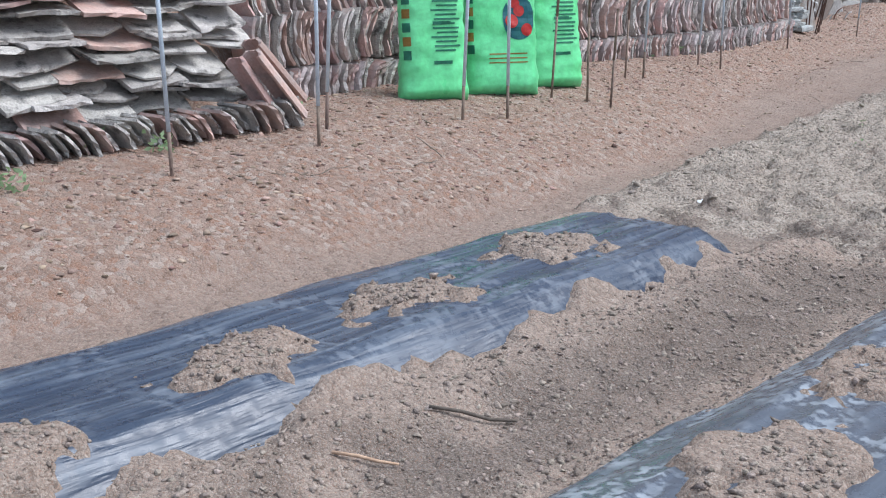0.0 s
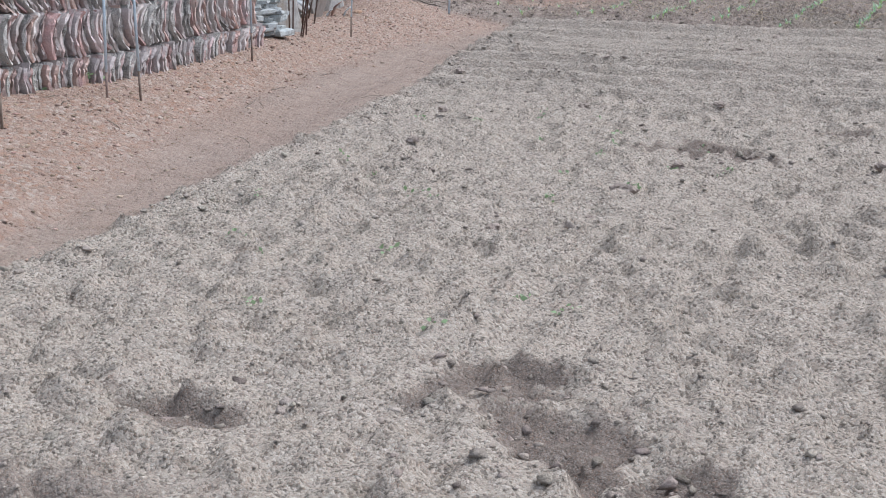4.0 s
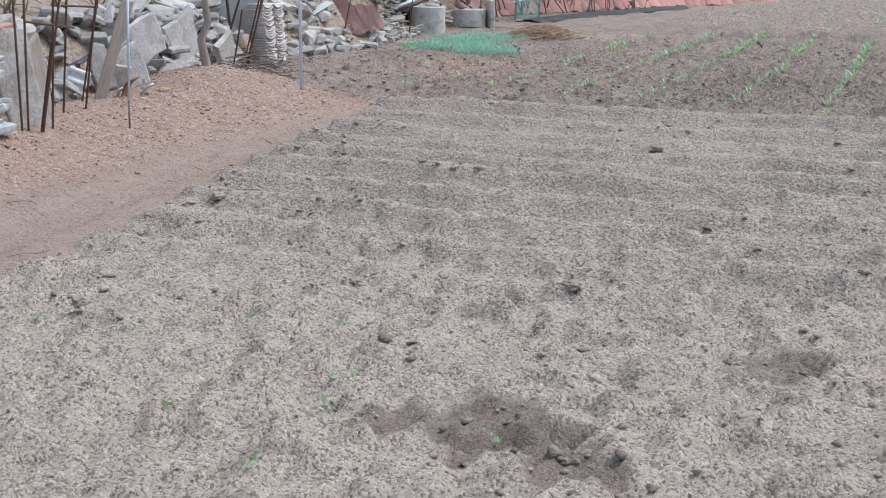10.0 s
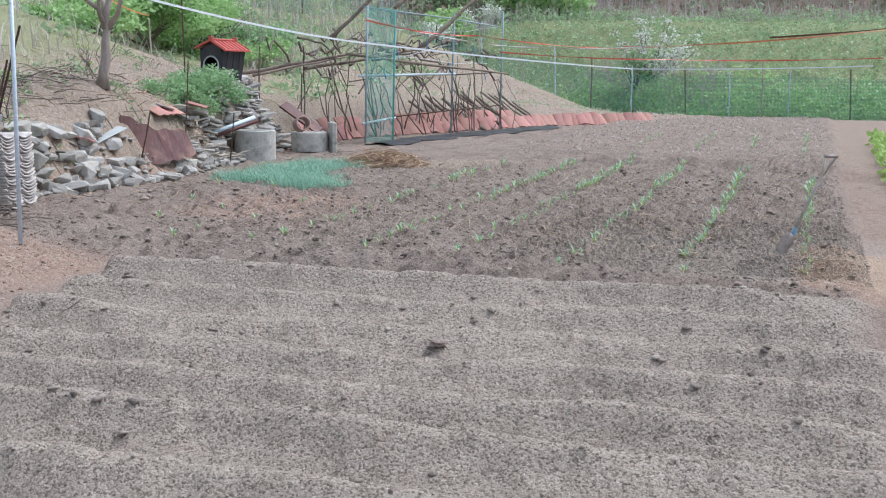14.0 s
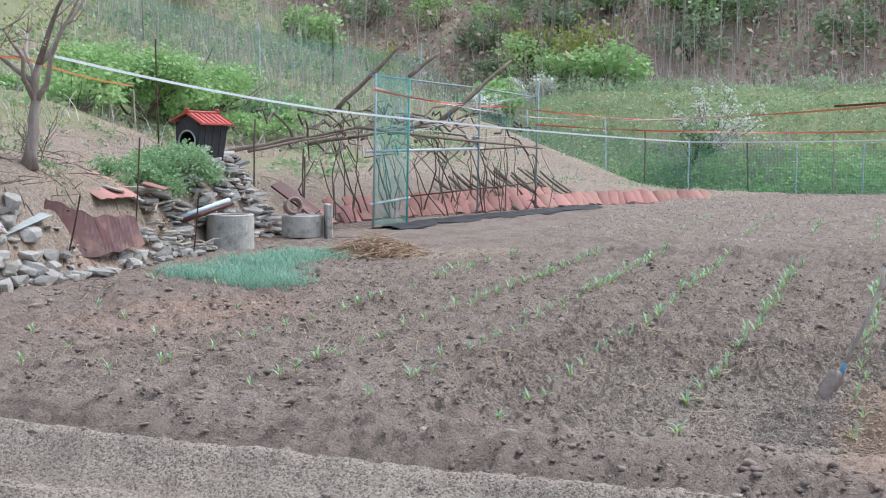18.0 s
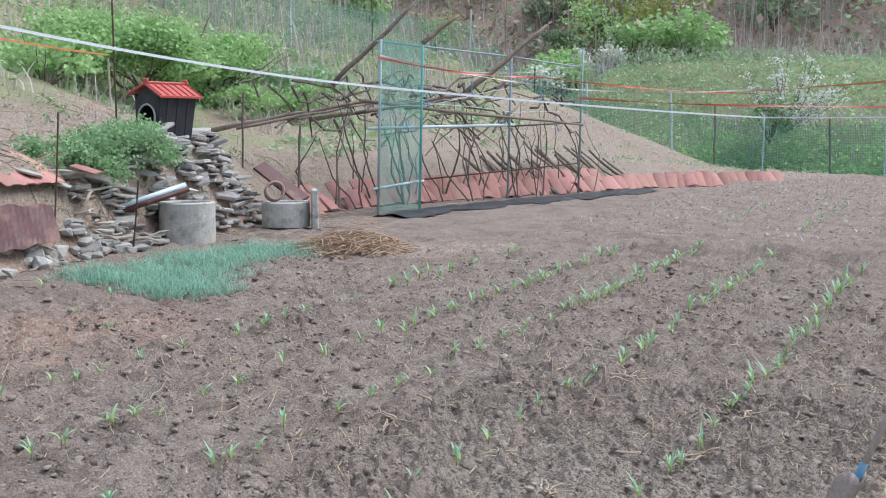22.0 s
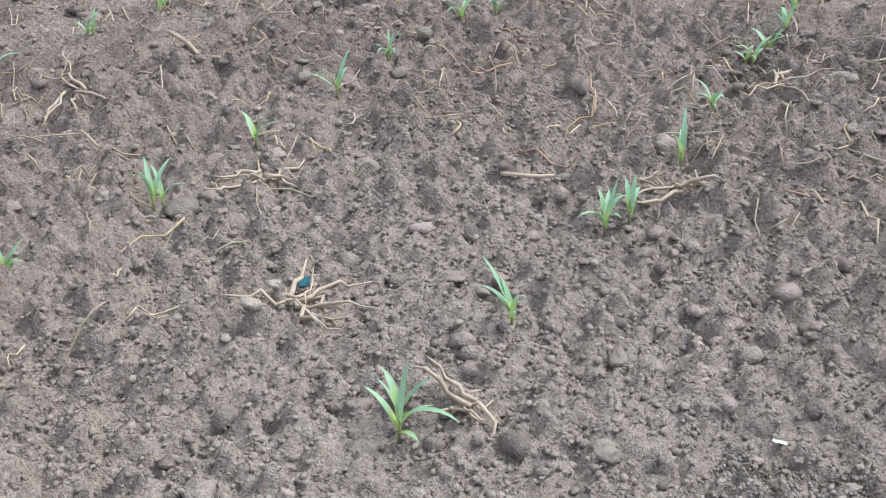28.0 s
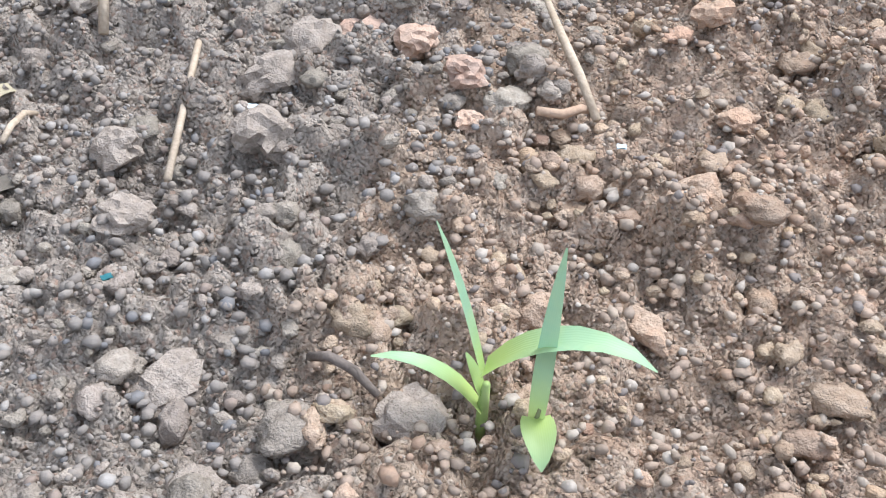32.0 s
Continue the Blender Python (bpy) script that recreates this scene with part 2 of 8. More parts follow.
def surf(name, c1, c2, scale=8.0, rough=0.8, bump=0.3, metal=0.0, stain=None, stain_amount=0.5, stain_scale=2.0, vary=0.25, grain=6.0,
         stretch=(1, 1, 1), island=False, spec=0.3, world_space=False, depth=0.02):
    """A surface with grain, stains and a tint of its own for each piece."""
    m, nt, b = nodes(name)
    L = nt.links
    tc = nt.nodes.new("ShaderNodeTexCoord")
    info = nt.nodes.new("ShaderNodeObjectInfo")
    mp = nt.nodes.new("ShaderNodeMapping")
    mp.inputs["Scale"].default_value = stretch
    if world_space:
        geo = nt.nodes.new("ShaderNodeNewGeometry")
        L.new(geo.outputs["Position"], mp.inputs[0])
    else:
        L.new(tc.outputs["Object"], mp.inputs[0])
        off = calc(nt, "MULTIPLY", info.outputs["Random"], 37.0)
        L.new(off, mp.inputs["Location"])
    n1, n2, n3 = nd(nt, "TexNoise", i_Scale=scale, i_Detail=5.0), nd(nt, "TexNoise", i_Scale=scale * grain, i_Detail=3.0), nd(nt, "TexNoise", i_Scale=stain_scale, i_Detail=6.0, i_Roughness=0.65)
    for n in (n1, n2, n3):
        L.new(mp.outputs[0], n.inputs["Vector"])
    col = mixc(nt, span(nt, n1.outputs[0], 0.3, 0.7), c1, c2)
    col = mixc(nt, span(nt, n2.outputs[0], 0.35, 0.65, 0.0, 0.35), col, tuple(0.55 * q for q in c1))
    if stain:
        col = mixc(nt, span(nt, n3.outputs[0], 0.52, 0.68, 0.0, stain_amount), col, stain)
    if island:
        g = nt.nodes.new("ShaderNodeNewGeometry")
        rnd = g.outputs["Random Per Island"]
    else:
        rnd = info.outputs["Random"]
    hsv = nt.nodes.new("ShaderNodeHueSaturation")
    L.new(span(nt, rnd, 0, 1, 1 - vary, 1 + vary), hsv.inputs["Value"])
    L.new(span(nt, calc(nt, "FRACT", calc(nt, "MULTIPLY", rnd, 7.3)), 0, 1, 0.5 - 0.06 * vary, 0.5 + 0.06 * vary), hsv.inputs["Hue"])
    L.new(col, hsv.inputs["Color"])
    L.new(hsv.outputs[0], b.inputs["Base Color"])
    L.new(span(nt, n1.outputs[0], 0.2, 0.8, max(rough - 0.12, 0.02), min(rough + 0.12, 1)), b.inputs["Roughness"])
    b.inputs["Metallic"].default_value = metal
    b.inputs["Specular IOR Level"].default_value = spec
    if bump:
        bp = nd(nt, "Bump", i_Strength=bump, i_Distance=depth)
        L.new(calc(nt, "ADD", n1.outputs[0], calc(nt, "MULTIPLY", n2.outputs[0], 0.5)), bp.inputs["Height"])
        L.new(bp.outputs[0], b.inputs["Normal"])
    return m


def leafy(name, c1, c2, rough=0.55, through_light=0.35, scale=1.3):
    """Thin leaves: a tint for each leaf, light shining through."""
    m, nt, b = nodes(name)
    L = nt.links
    g = nt.nodes.new("ShaderNodeNewGeometry")
    n1 = nd(nt, "TexNoise", i_Scale=scale, i_Detail=3.0)
    L.new(g.outputs["Position"], n1.inputs["Vector"])
    f = calc(nt, "ADD", calc(nt, "MULTIPLY", g.outputs["Random Per Island"], 0.6), calc(nt, "MULTIPLY", span(nt, n1.outputs[0], 0.3, 0.7), 0.4))
    col = mixc(nt, f, c1, c2)
    L.new(col, b.inputs["Base Color"])
    b.inputs["Roughness"].default_value = rough
    b.inputs["Specular IOR Level"].default_value = 0.3
    tr = nt.nodes.new("ShaderNodeBsdfTranslucent")
    L.new(col, tr.inputs[0])
    mx = nt.nodes.new("ShaderNodeMixShader")
    mx.inputs[0].default_value = through_light
    L.new(b.outputs[0], mx.inputs[1])
    L.new(tr.outputs[0], mx.inputs[2])
    L.new(mx.outputs[0], nt.nodes["Material Output"].inputs[0])
    return m


def ground_material():
    m, nt, b = nodes("soil")
    L = nt.links
    g = nt.nodes.new("ShaderNodeNewGeometry")
    pos = g.outputs["Position"]
    za, zb = nt.nodes.new("ShaderNodeAttribute"), nt.nodes.new("ShaderNodeAttribute")
    za.attribute_name, zb.attribute_name = "zone_a", "zone_b"
    sa, sb = nt.nodes.new("ShaderNodeSeparateColor"), nt.nodes.new("ShaderNodeSeparateColor")
    L.new(za.outputs["Color"], sa.inputs[0]), L.new(zb.outputs["Color"], sb.inputs[0])
    tex = {}
    for key, sc in (("big", 0.7), ("mid", 5.0), ("small", 28.0), ("fine", 130.0)):
        tex[key] = nd(nt, "TexNoise", i_Scale=sc, i_Detail=5.0, i_Roughness=0.62)
        L.new(pos, tex[key].inputs["Vector"])
    cells, chips, grains = nd(nt, "TexVoronoi", i_Scale=85.0), nd(nt, "TexVoronoi", i_Scale=30.0), nd(nt, "TexVoronoi", i_Scale=260.0)
    for c in (cells, chips, grains):
        L.new(pos, c.inputs["Vector"])
    t = {k: span(nt, v.outputs[0], 0.32, 0.68) for k, v in tex.items()}
    cv = nt.nodes.new("ShaderNodeSeparateColor")
    L.new(cells.outputs["Color"], cv.inputs[0])
    hv = nt.nodes.new("ShaderNodeSeparateColor")
    L.new(chips.outputs["Color"], hv.inputs[0])

    def two(a, c, k):
        return mixc(nt, t[k], a, c)
    path = mixc(nt, calc(nt, "MULTIPLY", t["big"], 0.6), two((0.235, 0.18, 0.15), (0.30, 0.235, 0.195), "mid"), (0.26, 0.18, 0.14))
    path = mixc(nt, span(nt, cv.outputs[0], 0.7, 1.0, 0, 0.5), path, (0.42, 0.35, 0.30))
    path = mixc(nt, span(nt, hv.outputs[1], 0.72, 1.0, 0, 0.5), path, (0.12, 0.09, 0.075))
    red = two((0.29, 0.195, 0.15), (0.38, 0.275, 0.22), "mid")
    red = mixc(nt, span(nt, hv.outputs[0], 0.55, 0.95, 0, 0.75), red, (0.50, 0.43, 0.37))
    red = mixc(nt, span(nt, hv.outputs[1], 0.6, 0.95, 0, 0.7), red, (0.35, 0.19, 0.125))
    red = mixc(nt, span(nt, hv.outputs[2], 0.75, 1.0, 0, 0.5), red, (0.17, 0.13, 0.11))
    pale = two((0.365, 0.312, 0.255), (0.49, 0.428, 0.362), "mid")
    pale = mixc(nt, span(nt, cv.outputs[0], 0.5, 1.0, 0, 0.65), pale, (0.62, 0.555, 0.48))
    pale = mixc(nt, span(nt, cv.outputs[1], 0.6, 0.9, 0, 0.85), pale, (0.14, 0.12, 0.10))
    pale = mixc(nt, calc(nt, "MULTIPLY", span(nt, tex["mid"].outputs[0], 0.56, 0.7), 0.35), pale, (0.30, 0.22, 0.165))
    blot = nd(nt, "TexNoise", i_Scale=6.5, i_Detail=4.0, i_Roughness=0.7)
    L.new(pos, blot.inputs["Vector"])
    pale = mixc(nt, span(nt, blot.outputs[0], 0.585, 0.665, 0, 0.42), pale, (0.20, 0.165, 0.14))
    dark = two((0.215, 0.172, 0.146), (0.335, 0.28, 0.24), "mid")
    dark = mixc(nt, span(nt, cv.outputs[0], 0.55, 1.0, 0, 0.6), dark, (0.50, 0.45, 0.40))
    dark = mixc(nt, span(nt, cv.outputs[1], 0.65, 0.95, 0, 0.8), dark, (0.13, 0.11, 0.095))
    dark = mixc(nt, calc(nt, "MULTIPLY", t["big"], 0.3), dark, (0.31, 0.24, 0.195))
    moist = nd(nt, "TexNoise", i_Scale=1.7, i_Detail=6.0, i_Roughness=0.68)
    L.new(pos, moist.inputs["Vector"])
    dark = mixc(nt, span(nt, moist.outputs[0], 0.47, 0.61, 0, 0.62), dark, (0.135, 0.105, 0.088))
    dirt = two((0.35, 0.285, 0.225), (0.45, 0.375, 0.305), "mid")
    dirt = mixc(nt, calc(nt, "MULTIPLY", t["small"], 0.5), dirt, (0.25, 0.18, 0.13))
    dirt = mixc(nt, span(nt, hv.outputs[0], 0.6, 0.95, 0, 0.6), dirt, (0.55, 0.48, 0.41))
    dirt = mixc(nt, span(nt, hv.outputs[1], 0.65, 0.95, 0, 0.6), dirt, (0.16, 0.12, 0.09))
    green = two((0.23, 0.31, 0.13), (0.33, 0.41, 0.20), "mid")
    green = mixc(nt, calc(nt, "MULTIPLY", t["small"], 0.5), green, (0.22, 0.20, 0.11))
    litter = two((0.34, 0.255, 0.205), (0.44, 0.35, 0.29), "mid")
    litter = mixc(nt, calc(nt, "MULTIPLY", t["small"], 0.45), litter, (0.12, 0.11, 0.07))
    col = mixc(nt, sa.outputs[0], path, red)
    col = mixc(nt, sa.outputs[1], col, pale)
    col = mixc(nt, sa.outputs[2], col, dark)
    # damp soil, and the painted shadow of the front furrow
    col = mixc(nt, za.outputs["Alpha"], col, two((0.115, 0.093, 0.08), (0.20, 0.165, 0.142), "small"))
    col = mixc(nt, sb.outputs[0], col, dirt)
    col = mixc(nt, sb.outputs[1], col, green)
    col = mixc(nt, sb.outputs[2], col, litter)
    crumbled = mixc(nt, sa.outputs[0], two((0.30, 0.255, 0.212), (0.43, 0.375, 0.318), "small"), two((0.43, 0.31, 0.215), (0.54, 0.42, 0.315), "small"))
    col = mixc(nt, zb.outputs["Alpha"], col, crumbled)
    col = mixc(nt, span(nt, tex["fine"].outputs[0], 0.35, 0.65, 0.0, 0.3), col, (0.10, 0.08, 0.065))
    gv = nt.nodes.new("ShaderNodeSeparateColor")
    L.new(grains.outputs["Color"], gv.inputs[0])
    col = mixc(nt, span(nt, gv.outputs[0], 0.6, 1.0, 0, 0.35), col, (0.56, 0.50, 0.43))
    col = mixc(nt, span(nt, gv.outputs[1], 0.75, 1.0, 0, 0.4), col, (0.36, 0.20, 0.13))
    L.new(col, b.inputs["Base Color"])
    b.inputs["Roughness"].default_value = 0.95
    b.inputs["Specular IOR Level"].default_value = 0.15
    rougher = calc(nt, "ADD", calc(nt, "MULTIPLY", calc(nt, "ADD", sa.outputs[0], calc(nt, "ADD", sa.outputs[1], sa.outputs[2]), True), 0.3), 0.7)
    below = None
    for src, dist in ((calc(nt, "ADD", calc(nt, "MULTIPLY", chips.outputs["Distance"], -1.0), tex["small"].outputs[0]), 0.0135),
                      (calc(nt, "ADD", calc(nt, "MULTIPLY", cells.outputs["Distance"], -1.0), tex["fine"].outputs[0]), 0.0068),
                      (calc(nt, "MULTIPLY", grains.outputs["Distance"], -1.0), 0.0026)):
        bp = nd(nt, "Bump", i_Distance=dist)
        L.new(rougher, bp.inputs["Strength"])
        L.new(src, bp.inputs["Height"])
        if below is not None:
            L.new(below, bp.inputs["Normal"])
        below = bp.outputs[0]
    L.new(below, b.inputs["Normal"])
    return m


def film_material(name, base, sheen, dust_glare, patch_amount, pull=0.75):
    """Black mulch film: wet, wrinkled, with sheen and reflections coloured in, dusting in patches."""
    m, nt, b = nodes(name)
    L = nt.links
    g = nt.nodes.new("ShaderNodeNewGeometry")
    mp = nt.nodes.new("ShaderNodeMapping")
    mp.inputs["Scale"].default_value = (26, 1.6, 1)
    mp.inputs["Rotation"].default_value = (0, 0, radians(7))
    L.new(g.outputs["Position"], mp.inputs[0])
    w1, w2, d = nd(nt, "TexNoise", i_Scale=1.0, i_Detail=4.0), nd(nt, "TexNoise", i_Scale=4.0, i_Detail=3.0), nd(nt, "TexNoise", i_Scale=24.0, i_Detail=3.0, i_Roughness=0.55)
    L.new(mp.outputs[0], w1.inputs["Vector"])
    L.new(g.outputs["Position"], w2.inputs["Vector"]), L.new(g.outputs["Position"], d.inputs["Vector"])
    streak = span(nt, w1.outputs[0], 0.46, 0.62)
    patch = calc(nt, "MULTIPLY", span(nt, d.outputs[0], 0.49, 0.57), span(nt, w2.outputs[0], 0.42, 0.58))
    # pale streaks along the wrinkles: sheen put into the colour
    col = mixc(nt, calc(nt, "MULTIPLY", streak, 0.55 * pull), base, sheen)
    # pale patches: blotchy reflections and a dusting, put into the colour
    col = mixc(nt, calc(nt, "MULTIPLY", patch, patch_amount), col, dust_glare)
    L.new(col, b.inputs["Base Color"])
    L.new(span(nt, d.outputs[0], 0.4, 0.65, 0.24, 0.46), b.inputs["Roughness"])
    b.inputs["Specular IOR Level"].default_value = 0.42
    bp = nd(nt, "Bump", i_Strength=pull, i_Distance=0.02)
    L.new(calc(nt, "ADD", w1.outputs[0], calc(nt, "MULTIPLY", w2.outputs[0], 0.3)), bp.inputs["Height"])
    L.new(bp.outputs[0], b.inputs["Normal"])
    return m


def netting(name, color, cell, thread, cover_min=0.0):
    """Woven net: threads with holes between, by a square pattern."""
    m, nt, b = nodes(name)
    L = nt.links
    tc = nt.nodes.new("ShaderNodeUVMap")
    sep = nt.nodes.new("ShaderNodeSeparateXYZ")
    L.new(tc.outputs[0], sep.inputs[0])
    keep = None
    for k in (0, 1):
        fr = calc(nt, "FRACT", calc(nt, "DIVIDE", sep.outputs[k], cell))
        line = calc(nt, "LESS_THAN", fr, thread)
        keep = line if keep is None else calc(nt, "MAXIMUM", keep, line)
    keep = calc(nt, "MAXIMUM", keep, cover_min)
    b.inputs["Base Color"].default_value = (*color, 1)
    b.inputs["Roughness"].default_value = 0.6
    clear = nt.nodes.new("ShaderNodeBsdfTransparent")
    mx = nt.nodes.new("ShaderNodeMixShader")
    L.new(keep, mx.inputs[0])
    L.new(clear.outputs[0], mx.inputs[1])
    L.new(b.outputs[0], mx.inputs[2])
    L.new(mx.outputs[0], nt.nodes["Material Output"].inputs[0])
    return m


SOIL = ground_material()
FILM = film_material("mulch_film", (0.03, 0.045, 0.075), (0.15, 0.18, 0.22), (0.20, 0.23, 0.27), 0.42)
FILM_DUSTY_GLARE = film_material("dusty_glare_film", (0.07, 0.085, 0.11), (0.15, 0.18, 0.22), (0.33, 0.37, 0.41), 0.75, 0.2)
CLOD_DARK = surf("dark_clod", (0.22, 0.18, 0.152), (0.34, 0.29, 0.248), 30, 0.95, 0.8, vary=0.3, island=True, world_space=True, spec=0.1)
CLOD_MID = surf("plot_clod", (0.26, 0.215, 0.182), (0.40, 0.34, 0.29), 30, 0.95, 0.8, vary=0.3, island=True, world_space=True, spec=0.1)
CLOD_CRUMB = surf("crumb_clod", (0.295, 0.25, 0.205), (0.41, 0.355, 0.30), 150, 0.95, 0.9, vary=0.2, island=True, world_space=True, spec=0.05, grain=4.0, depth=0.004)
CLOD_PALE = surf("pale_clod", (0.27, 0.23, 0.195), (0.42, 0.37, 0.315), 30, 0.95, 0.8, vary=0.3, island=True, world_space=True, spec=0.1)
PALE_CRUMB = surf("pale_crumb", (0.375, 0.322, 0.265), (0.485, 0.425, 0.36), 50, 0.95, 0.4, vary=0.16, island=True, world_space=True, spec=0.1)
CLOD_ORANGE = surf("orange_clod", (0.50, 0.34, 0.25), (0.56, 0.43, 0.34), 90, 0.95, 0.9, vary=0.15, spec=0.1, depth=0.004)
CLOD_TAN = surf("tan_clod", (0.385, 0.28, 0.195), (0.49, 0.385, 0.29), 150, 0.95, 0.9, vary=0.2, island=True, world_space=True, spec=0.1, grain=4.0, depth=0.004, stain=(0.52, 0.32, 0.2), stain_scale=9, stain_amount=0.6)
GRAVEL_DARK = surf("brown_gravel", (0.20, 0.135, 0.105), (0.33, 0.235, 0.185), 30, 0.92, 0.4, vary=0.5, island=True, world_space=True, spec=0.1)
GRAVEL = surf("red_gravel", (0.32, 0.225, 0.175), (0.44, 0.345, 0.285), 30, 0.92, 0.4, vary=0.4, island=True, world_space=True, spec=0.1)
STRAW = surf("dry_straw", (0.40, 0.325, 0.225), (0.54, 0.46, 0.345), 40, 0.8, 0.2, vary=0.35, island=True, world_space=True)
STRAW_BROWN = surf("brown_straw", (0.39, 0.275, 0.175), (0.54, 0.41, 0.28), 30, 0.85, 0.2, vary=0.4, island=True, world_space=True)
TILE = surf("old_clay_tile", (0.40, 0.355, 0.34), (0.55, 0.49, 0.47), 9, 0.92, 0.7, stain=(0.46, 0.28, 0.25), stain_amount=0.75, stain_scale=3.2, vary=0.3)
TILE_GREY = surf("weathered_tile", (0.39, 0.37, 0.347), (0.55, 0.52, 0.485), 14, 0.93, 1.2, stain=(0.06, 0.058, 0.055), stain_amount=0.9, stain_scale=7.5, vary=0.28)
TILE_PINK = surf("pink_clay_tile", (0.50, 0.32, 0.28), (0.46, 0.375, 0.345), 8, 0.9, 0.7, stain=(0.24, 0.2, 0.19), stain_amount=0.6, stain_scale=4, vary=0.25)
TILE_RED = surf("red_roof_tile", (0.42, 0.19, 0.155), (0.47, 0.26, 0.22), 7, 0.75, 0.35, stain=(0.34, 0.22, 0.19), stain_amount=0.6, stain_scale=5, vary=0.18)
TILE_WHITE = surf("pale_tile", (0.50, 0.46, 0.43), (0.62, 0.58, 0.55), 12, 0.9, 0.5, stain=(0.2, 0.17, 0.15), stain_amount=0.6, stain_scale=6, vary=0.2)
STONE = surf("grey_stone", (0.344, 0.331, 0.305), (0.499, 0.482, 0.447), 6, 0.9, 1.0, stain=(0.30, 0.22, 0.15), stain_amount=0.55, stain_scale=3, vary=0.28)
SLATE = surf("slate_slab", (0.318, 0.310, 0.297), (0.490, 0.473, 0.447), 5, 0.88, 1.0, stain=(0.24, 0.18, 0.13), stain_amount=0.7, stain_scale=4, vary=0.25)
SLATE_BLUE = surf("blue_grey_slab", (0.353, 0.378, 0.382), (0.504, 0.521, 0.512), 6, 0.88, 1.0, stain=(0.22, 0.2, 0.17), stain_amount=0.6, stain_scale=4, vary=0.22)
CONCRETE = surf("cast_concrete", (0.43, 0.415, 0.38), (0.58, 0.56, 0.52), 7, 0.92, 0.5, stain=(0.19, 0.2, 0.15), stain_amount=0.85, stain_scale=3.6, vary=0.08)
STEEL = surf("galvanised_steel", (0.48, 0.58, 0.66), (0.62, 0.71, 0.78), 30, 0.4, 0.1, metal=0.0, vary=0.12, spec=0.5)
STEEL_DULL = surf("dull_steel", (0.24, 0.34, 0.36), (0.36, 0.45, 0.47), 30, 0.5, 0.1, vary=0.12)
RUST = surf("rusty_steel", (0.075, 0.05, 0.04), (0.15, 0.085, 0.06), 40, 0.85, 0.5, metal=0.2, vary=0.25)
RUST_POST = surf("rusty_post", (0.17, 0.125, 0.10), (0.30, 0.23, 0.19), 30, 0.8, 0.4, metal=0.2, vary=0.25)
SHEET_BROWN = surf("brown_sheet_steel", (0.075, 0.03, 0.03), (0.11, 0.05, 0.047), 5, 0.55, 0.15, metal=0.1, stain=(0.25, 0.14, 0.1), stain_amount=0.5, stain_scale=3, vary=0.1)
SHEET_GREY = surf("grey_sheet", (0.40, 0.43, 0.43), (0.50, 0.53, 0.53), 3, 0.6, 0.1, stain=(0.3, 0.28, 0.24), stain_amount=0.5, stain_scale=3, vary=0.06)
SHEET_WHITE = surf("white_sheet", (0.58, 0.60, 0.61), (0.68, 0.70, 0.71), 4, 0.6, 0.15, stain=(0.42, 0.38, 0.34), stain_amount=0.5, stain_scale=5, vary=0.06)
BARK = surf("bark", (0.28, 0.235, 0.20), (0.42, 0.37, 0.325), 14, 0.93, 0.9, stretch=(1, 1, 0.25), vary=0.2)
BRANCH = surf("dead_branch", (0.115, 0.095, 0.08), (0.22, 0.185, 0.155), 14, 0.92, 0.6, stretch=(1, 1, 0.3), vary=0.3)
LOG = surf("weathered_log", (0.17, 0.135, 0.105), (0.30, 0.25, 0.20), 10, 0.92, 0.8, stretch=(1, 0.25, 1), vary=0.25)
PLANK = surf("grey_plank", (0.30, 0.26, 0.225), (0.43, 0.385, 0.34), 12, 0.9, 0.4, stretch=(1, 1, 0.12), vary=0.12)
POLE_WOOD = surf("pale_stick", (0.36, 0.31, 0.25), (0.48, 0.43, 0.36), 14, 0.88, 0.4, stretch=(1, 1, 0.2), vary=0.2)
BAG = surf("green_bag_plastic", (0.15, 0.70, 0.28), (0.20, 0.77, 0.36), 3, 0.34, 0.4, vary=0.03, spec=0.45)
PRINT_DARK = surf("dark_print", (0.02, 0.13, 0.085), (0.03, 0.19, 0.11), 9, 0.45, 0.0, vary=0.03)
PRINT_BROWN = surf("brown_print", (0.22, 0.13, 0.03), (0.28, 0.17, 0.04), 9, 0.45, 0.0, vary=0.03)
PRINT_RED = surf("red_print", (0.45, 0.03, 0.03), (0.55, 0.06, 0.05), 9, 0.45, 0.0, vary=0.03)
PRINT_BLUE = surf("blue_print", (0.015, 0.09, 0.13), (0.03, 0.16, 0.16), 9, 0.45, 0.0, vary=0.03)
HOUSE_GREY = surf("charcoal_plastic", (0.035, 0.037, 0.045), (0.05, 0.052, 0.06), 5, 0.55, 0.1, vary=0.05, stain=(0.09, 0.085, 0.08), stain_scale=4)
HOUSE_RED = surf("red_plastic", (0.43, 0.075, 0.065), (0.52, 0.12, 0.10), 5, 0.5, 0.1, vary=0.05)
TRIM_GREY = surf("light_grey_plastic", (0.40, 0.41, 0.42), (0.48, 0.49, 0.50), 6, 0.5, 0.1, vary=0.05)
SHADE_BLACK = surf("doorway_shade_black", (0.012, 0.012, 0.012), (0.02, 0.02, 0.02), 5, 0.95, 0.0, vary=0.0)
ROPE_WHITE = surf("white_band", (0.66, 0.71, 0.75), (0.78, 0.82, 0.86), 20, 0.4, 0.1, vary=0.03)
TAPE_RED = surf("red_tape", (0.62, 0.10, 0.07), (0.70, 0.20, 0.12), 2, 0.3, 0.0, vary=0.05, spec=0.6)
TAPE_ORANGE = surf("orange_tape", (0.72, 0.26, 0.10), (0.66, 0.20, 0.09), 3, 0.35, 0.0, vary=0.05, spec=0.6)
